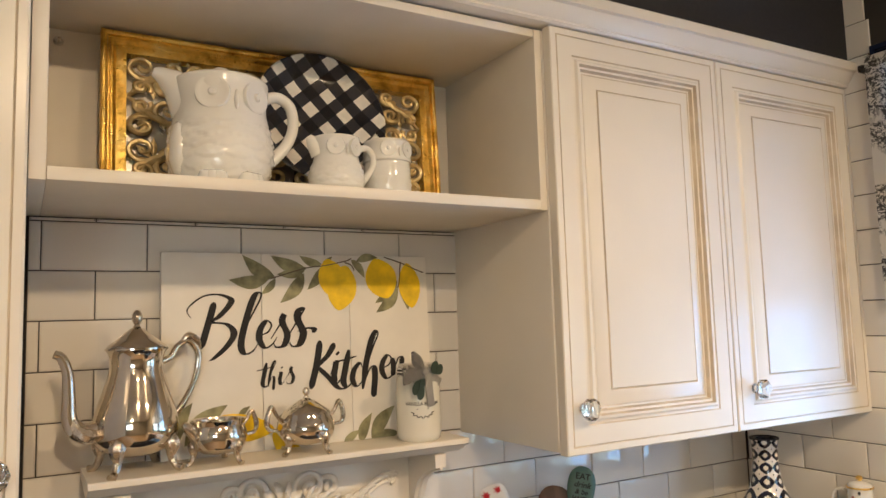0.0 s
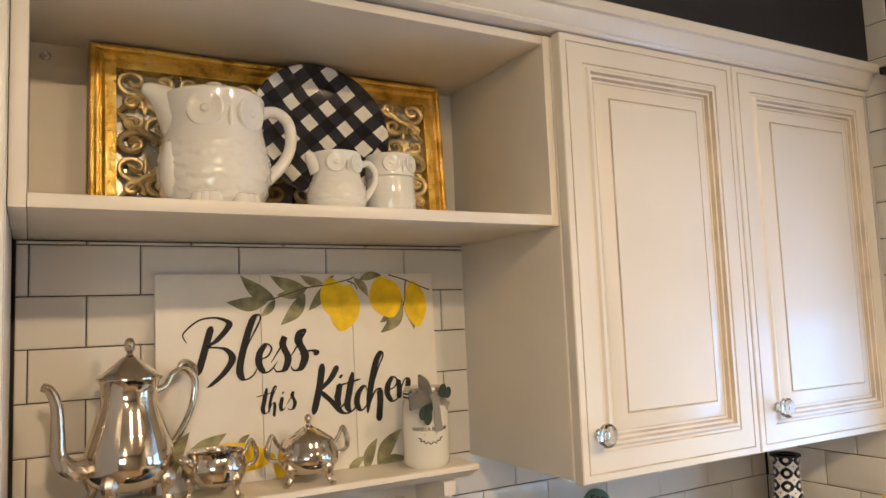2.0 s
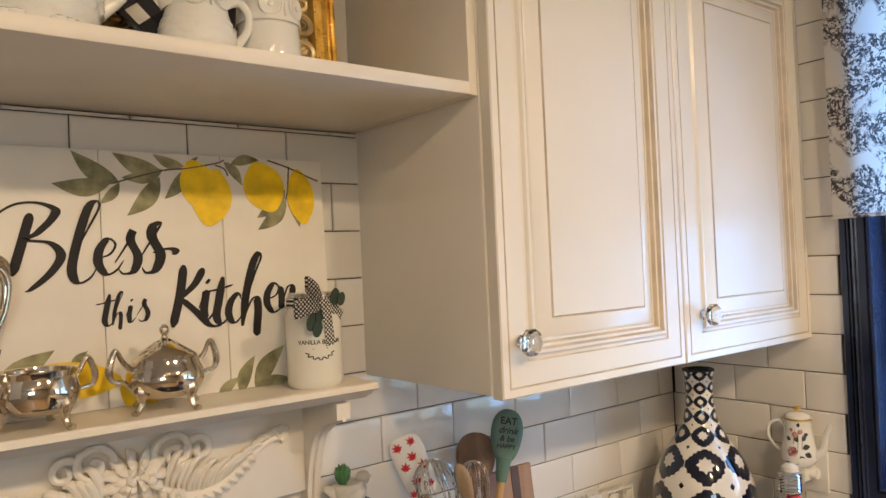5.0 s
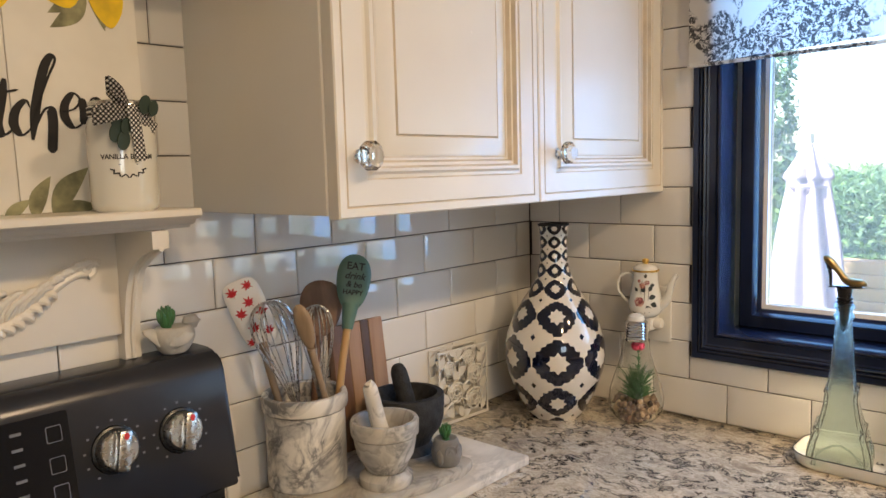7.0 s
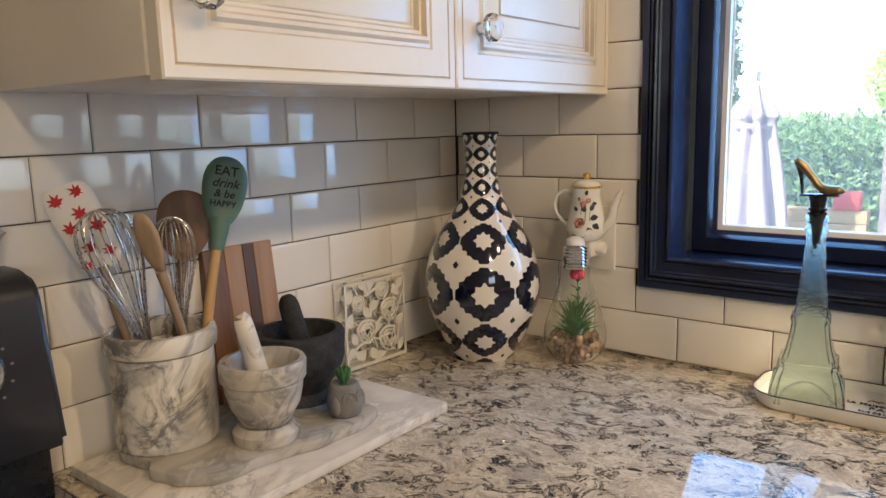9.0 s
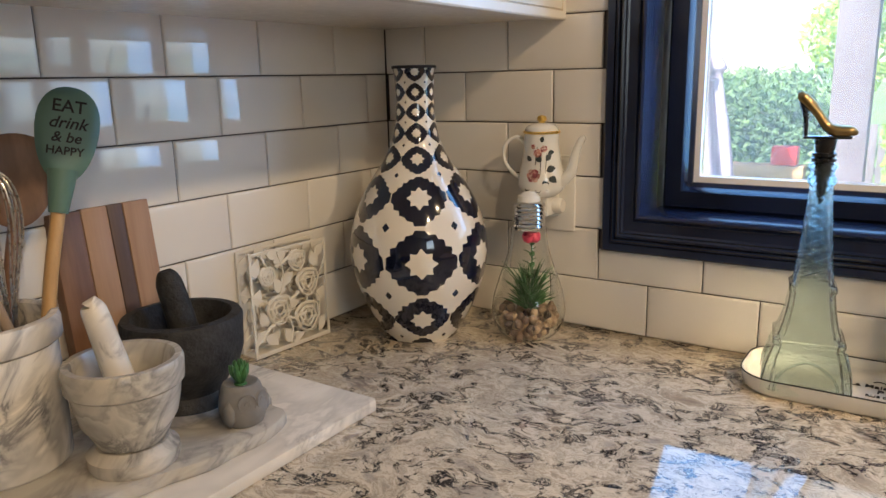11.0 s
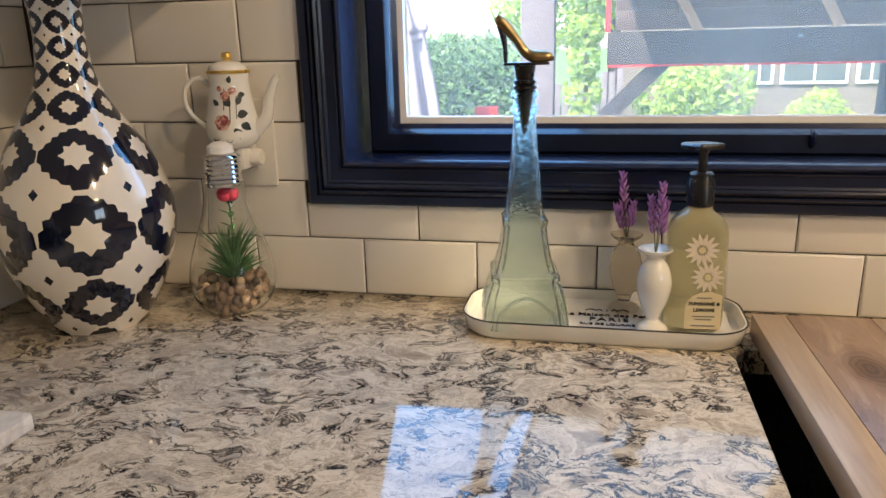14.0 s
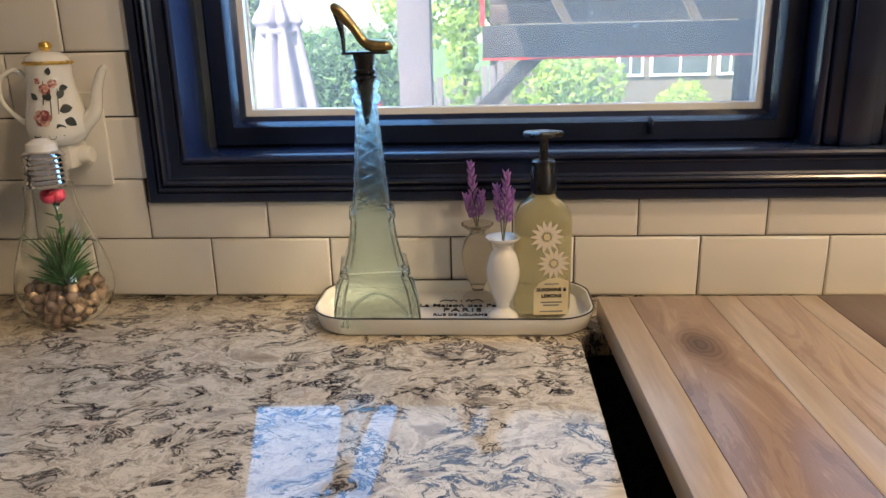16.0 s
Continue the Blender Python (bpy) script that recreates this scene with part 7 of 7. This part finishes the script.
GROUND = -0.3

structure("ground", bm_slab([(-60, -80), (120, -80), (120, 80), (-60, 80)], GROUND - 0.1, GROUND), GRASS, "green lawn around the house")
structure("pavement", bm_slab([(0.2, -6), (5.2, -6), (5.2, 5), (0.2, 5)], GROUND + 0.004, GROUND + 0.03), PAVING, "pale concrete patio")


def foliage(rng, count, spread, size):
    """Many small leaf blades in a loose crown; spread gives one random place."""
    verts, faces = [], []
    for _ in range(count):
        p = Vector(spread(rng))
        d = Vector((rng.gauss(0, 1), rng.gauss(0, 1), rng.gauss(0, 1))).normalized()
        e = d.orthogonal().normalized()
        s = size * rng.uniform(0.6, 1.3)
        k = len(verts)
        verts += [p - d * s, p + e * s * 0.45, p + d * s, p - e * s * 0.45]
        faces.append((k, k + 1, k + 2, k + 3))
    me = bpy.data.meshes.new("leaves")
    me.from_pydata(verts, [], faces)
    return me


def leafy(name, label, category, x, y, z0, lumps, count, size, material, seed, trunk=0.0):
    """A shrub or tree: trunk and limbs, with lumps (dx, dy, z, rx, ry, rz) of leaves."""
    ob = thing(name, x, y, z0, label, category)
    rng = random.Random(seed)

    def spread(r):
        dx, dy, z, rx, ry, rz = r.choice(lumps)
        a, b = r.uniform(0, 2 * math.pi), r.uniform(-1, 1)
        q = r.uniform(0.55, 1.0) ** 0.5 * (1 + 0.25 * noise.noise(Vector((a * 2, b * 3, z))))
        c = math.sqrt(1 - b * b)
        return dx + rx * q * c * math.cos(a), dy + ry * q * c * math.sin(a), z + rz * q * b

    me = foliage(rng, count, spread, size)
    me.materials.append(material)
    part("crown", me, None, ob)
    low = min(l[2] for l in lumps)
    part("trunk", bm_tube([(0, 0, 0), (0.02, 0.01, low * 0.5), (0, 0, max(low, 0.2))], [0.05 + trunk, 0.04 + trunk * 0.8, 0.02 + trunk * 0.4], 10), BARK, ob)
    for l in lumps:
        part("limb", bm_tube([(0, 0, low * 0.7), (l[0] * 0.5, l[1] * 0.5, (low + l[2]) / 2), (l[0], l[1], l[2])], [0.02 + trunk * 0.4, 0.012 + trunk * 0.2, 0.006], 7), BARK, ob)
    return ob


for i, hy in enumerate((5.2, 4.1, 3.0, 1.9, 0.9)):
    leafy("hedge_bush", "clipped dark green garden hedge", "hedge", 9.4, hy, GROUND, [(0, d * 0.4, 0.35 + 0.45 * j, 0.5, 0.45, 0.42) for d in (-1, 0, 1) for j in range(3)], 9000, 0.042, HEDGE_LEAF, 20 + i)
leafy("cypress_tree", "tall narrow blue-green cypress", "tree", 6.2, 1.62, GROUND, [(0, 0, 0.5 + 0.42 * j, 0.42 - 0.02 * j, 0.42 - 0.02 * j, 0.4) for j in range(8)], 9000, 0.042, HEDGE_LEAF, 31, 0.04)
leafy("garden_tree", "broad light green tree behind the fence", "tree", 16, -1.0, GROUND, [(dx, dy, z, 1.2, 1.3, 1.0) for dx, dy, z in ((0, 0, 3.0), (-1, 1.2, 2.3), (0.6, -1.0, 2.5), (0, 0.8, 4.2))], 9000, 0.10, LIGHT_LEAF, 33, 0.12)
leafy("climbing_vine", "leafy vine climbing beside the post", "plant", 5.0, -0.66, GROUND, [(0, 0.03, 0.9 + 0.24 * j, 0.15, 0.13 + 0.02 * (j % 2), 0.15) for j in range(6)], 2200, 0.030, LIGHT_LEAF, 34)
leafy("shrub", "sunlit yellow-green shrub with broad leaves", "shrub", 5.7, -1.52, GROUND, [(0, d * 0.24, 0.42 + 0.33 * j, 0.28, 0.26, 0.28) for d in (-1, 0, 1) for j in range(3)], 6500, 0.034, LIGHT_LEAF, 35)
leafy("shrub", "low golden garden shrub", "shrub", 6.6, -2.75, GROUND, [(0, d * 0.25, 0.5 + 0.22 * (d == 0), 0.3, 0.28, 0.32) for d in (-1, 0, 1)], 4000, 0.028, LIGHT_LEAF, 36)

umb = thing("patio_umbrella", 3.55, 0.395, GROUND + 0.03, "closed lavender patio umbrella on its pole", "umbrella")
bm = bm_lathe(fine([(0.03, 0.42), (0.20, 0.44), (0.215, 0.62), (0.19, 0.95), (0.155, 1.25), (0.115, 1.50), (0.11, 1.56), (0.125, 1.60), (0.075, 1.70), (0.03, 1.79), (0.0, 1.80)], 5), 64)
for v in bm.verts:
    a = math.atan2(v.co.y, v.co.x)
    q = 1 + 0.20 * math.cos(8 * a + v.co.z * 1.5) + 0.05 * math.sin(13 * a)
    v.co.x *= q
    v.co.y *= q
part("canopy", bm, CANVAS, umb, "folded lavender canvas", 80)
part("pole", bm_tube([(0, 0, 0.0), (0, 0, 1.86)], 0.022, 12, k=1), STEEL, umb)
part("base", bm_lathe([(0.26, 0), (0.26, 0.05), (0.05, 0.08), (0.03, 0.2), (0, 0.2)], 32), DECK_DARK, umb)
part("tie", bm_lathe([(0.118, 1.52), (0.125, 1.535), (0.118, 1.55)], 32), CANVAS, umb)

pc = thing("pergola", 3.5, -0.409, GROUND + 0.03, "timber deck frame with a mauve post and red edging", "pergola")
part("post", bm_box(-0.09, 0.09, -0.093, 0.093, 0, 3.0, 0.006), POST_PAINT, pc)
part("beam", bm_box(-0.03, 0.06, -3.4, -0.387, 1.355, 1.54, 0.004), DECK_DARK, pc)
part("edging", bm_box(-0.036, -0.031, -3.4, -0.387, 1.350, 1.362), RED, pc, "red edge strip")
part("edging", bm_box(-0.012, 0.0, -0.400, -0.372, 1.541, 2.6), RED, pc, "red edge strip")
for i in range(9):
    z = 1.552 + 0.115 * i
    part("board", bm_box(0.32, 0.345, -3.4, -0.43, z, z + 0.1135, 0.002), DECK_BROWN, pc)
for i in range(3):
    part("joist", moved(bm_box(-0.02, 0.02, -0.025, 0.025, 0, 1.2, 0.003), Matrix.Translation((0.2, -0.95 - 0.75 * i, 1.45)) @ pose(0, 0, 0, -30)), RAW_TIMBER, pc)
part("brace", moved(bm_box(-0.025, 0.025, -0.045, 0.045, -0.1, 0.62, 0.004), Matrix.Translation((0.02, -0.29, 0.97)) @ pose(0, 0, 0, 45)), DECK_DARK, pc)
part("deck_floor", bm_box(-1.3, 0.36, -3.6, -0.1, 2.86, 2.92, 0.004), DECK_DARK, pc)
part("post", bm_box(0.6, 0.69, -2.14, -2.03, 0, 3.0, 0.005), DECK_DARK, pc)

fence = thing("picket_fence", 7.6, -0.1, GROUND, "weathered brown picket fence", "fence")
for i in range(14):
    y = 0.25 - i * 0.085
    part("picket", bm_box(-0.012, 0.012, y - 0.034, y + 0.034, 0.0, 0.94 + 0.020 * i + 0.02 * (i % 2), 0.003), POST_PAINT, fence)
part("rail", bm_box(0.013, 0.05, -0.9, 0.3, 0.55, 0.62), POST_PAINT, fence)

wallbox = thing("planter_wall", 7.8, 1.1, GROUND, "low stacked timber planter", "planter")
for i in range(4):
    part("sleeper", bm_box(-0.12, 0.12, -0.75, 2.4, 0.15 * i, 0.15 * i + 0.142, 0.008), RAW_TIMBER, wallbox)
crate = thing("crate", 7.75, 0.55, GROUND + 0.60, "small red garden crate on the planter", "crate")
part("box", bm_box(-0.1, 0.1, -0.13, 0.13, 0, 0.2, 0.01), RED, crate)

HOUSE_PANE = paint("dim_pane", (0.07, 0.085, 0.08), 0.35, vary=0.2)
house = thing("neighbour_house", 9.6, -5.0, GROUND, "tan sided house with white framed windows", "house")
for i in range(20):
    part("siding_board", moved(bm_box(-0.012, 0.012, -6.5, 4.0, 0, 0.165), Matrix.Translation((-0.02, 0, 0.16 * i)) @ pose(0, 0, 0, 0, -4)), SIDING, house)
part("wall", bm_box(0.0, 0.3, -6.5, 4.0, 0, 3.3), SIDING, house)
part("roof", moved(bm_box(-0.5, 3.0, -6.8, 4.3, 0, 0.12, 0.01), Matrix.Translation((0, 0, 3.25)) @ pose(0, 0, 0, 0, -24)), DECK_DARK, house)
for y0, y1, z0, z1 in ((-2.93, -2.57, 0.61, 0.96), (-3.82, -3.01, 0.61, 0.98), (-4.25, -3.91, 0.61, 0.96)):
    h0, h1 = y0 + 5.0, y1 + 5.0
    w = part("window", bm_box(-0.07, -0.035, h0, h1, z0 - GROUND, z1 - GROUND, 0.004), WHITE_VINYL, house, "white framed window")
    mid = (h0 + h1) / 2
    for a, b in ((h0 + 0.04, mid - 0.015), (mid + 0.015, h1 - 0.04)):
        part("pane", bm_box(-0.076, -0.0705, a, b, z0 - GROUND + 0.04, z1 - GROUND - 0.04), HOUSE_PANE, w)


# ---- tiles, last in the file ----
tile_meshes = {}


def tile_mesh(w, h):
    """A glazed tile in the x, z plane that faces -y, with a pillowed edge."""
    key = (round(w, 4), round(h, 4))
    if key not in tile_meshes:
        bm = bmesh.new()
        loops = [[bm.verts.new((x, d, z)) for x, z in ((i, i), (w - i, i), (w - i, h - i), (i, h - i))] for i, d in ((0.0, 0.0), (0.0, -0.0052), (0.0012, -0.0066), (0.0035, -0.0072))]
        for a, b in zip(loops, loops[1:]):
            for i in range(4):
                bm.faces.new((a[i], a[(i + 1) % 4], b[(i + 1) % 4], b[i]))
        bm.faces.new(loops[-1])
        bmesh.ops.recalc_face_normals(bm, faces=bm.faces)
        tile_meshes[key] = mesh_of("tile", bm, TILE, 60)
    return tile_meshes[key]


JOINT = 0.0017


def lay(parent, u0, u1, z0, z1, origin, even_shift, place):
    """Courses of running bond from u0 to u1; joints of the odd courses pass through origin."""
    k = int(round((z0 - COUNTER) / ROW))
    z = COUNTER + k * ROW
    while z < z1 - 0.004:
        top = min(z + ROW, z1)
        shift = origin + (even_shift if k % 2 else 0.0)
        u = shift + math.floor((u0 - shift) / RUN) * RUN
        while u < u1 - 1e-6:
            a, b = max(u, u0), min(u + RUN, u1)
            if b - a > 0.008:
                tilt = 0.22
                ob = new("tile", tile_mesh(b - a - JOINT, top - z - JOINT))
                ob.parent = parent
                ob.matrix_world = place(a + JOINT / 2, z + JOINT / 2) @ pose(0, 0, 0, random.uniform(-tilt, tilt), 0, random.uniform(-tilt, tilt))
            u += RUN
        z += ROW
        k += 1


north = lambda u, z: pose(u, -0.0012, z)
east = lambda u, z: pose(-0.0012, -u, z, 0, 0, -90)
# odd courses (first, third, ...) have k even
lay(wall_north, -1.621, -0.0075, COUNTER, 1.7743, -0.3683, RUN / 2, north)
lay(wall_east, 0.0078, 2.3, COUNTER, COUNTER + ROW, 0.475, RUN / 2, east)
lay(wall_east, 0.0078, 0.3978, COUNTER + ROW, COUNTER + 2 * ROW, 0.475, RUN / 2, east)
lay(wall_east, 0.3978, 2.3, COUNTER + ROW, 1.0365, 0.475, RUN / 2, east)
lay(wall_east, 0.0078, 0.4055, COUNTER + 2 * ROW, TOP - 0.004, 0.475, RUN / 2, east)
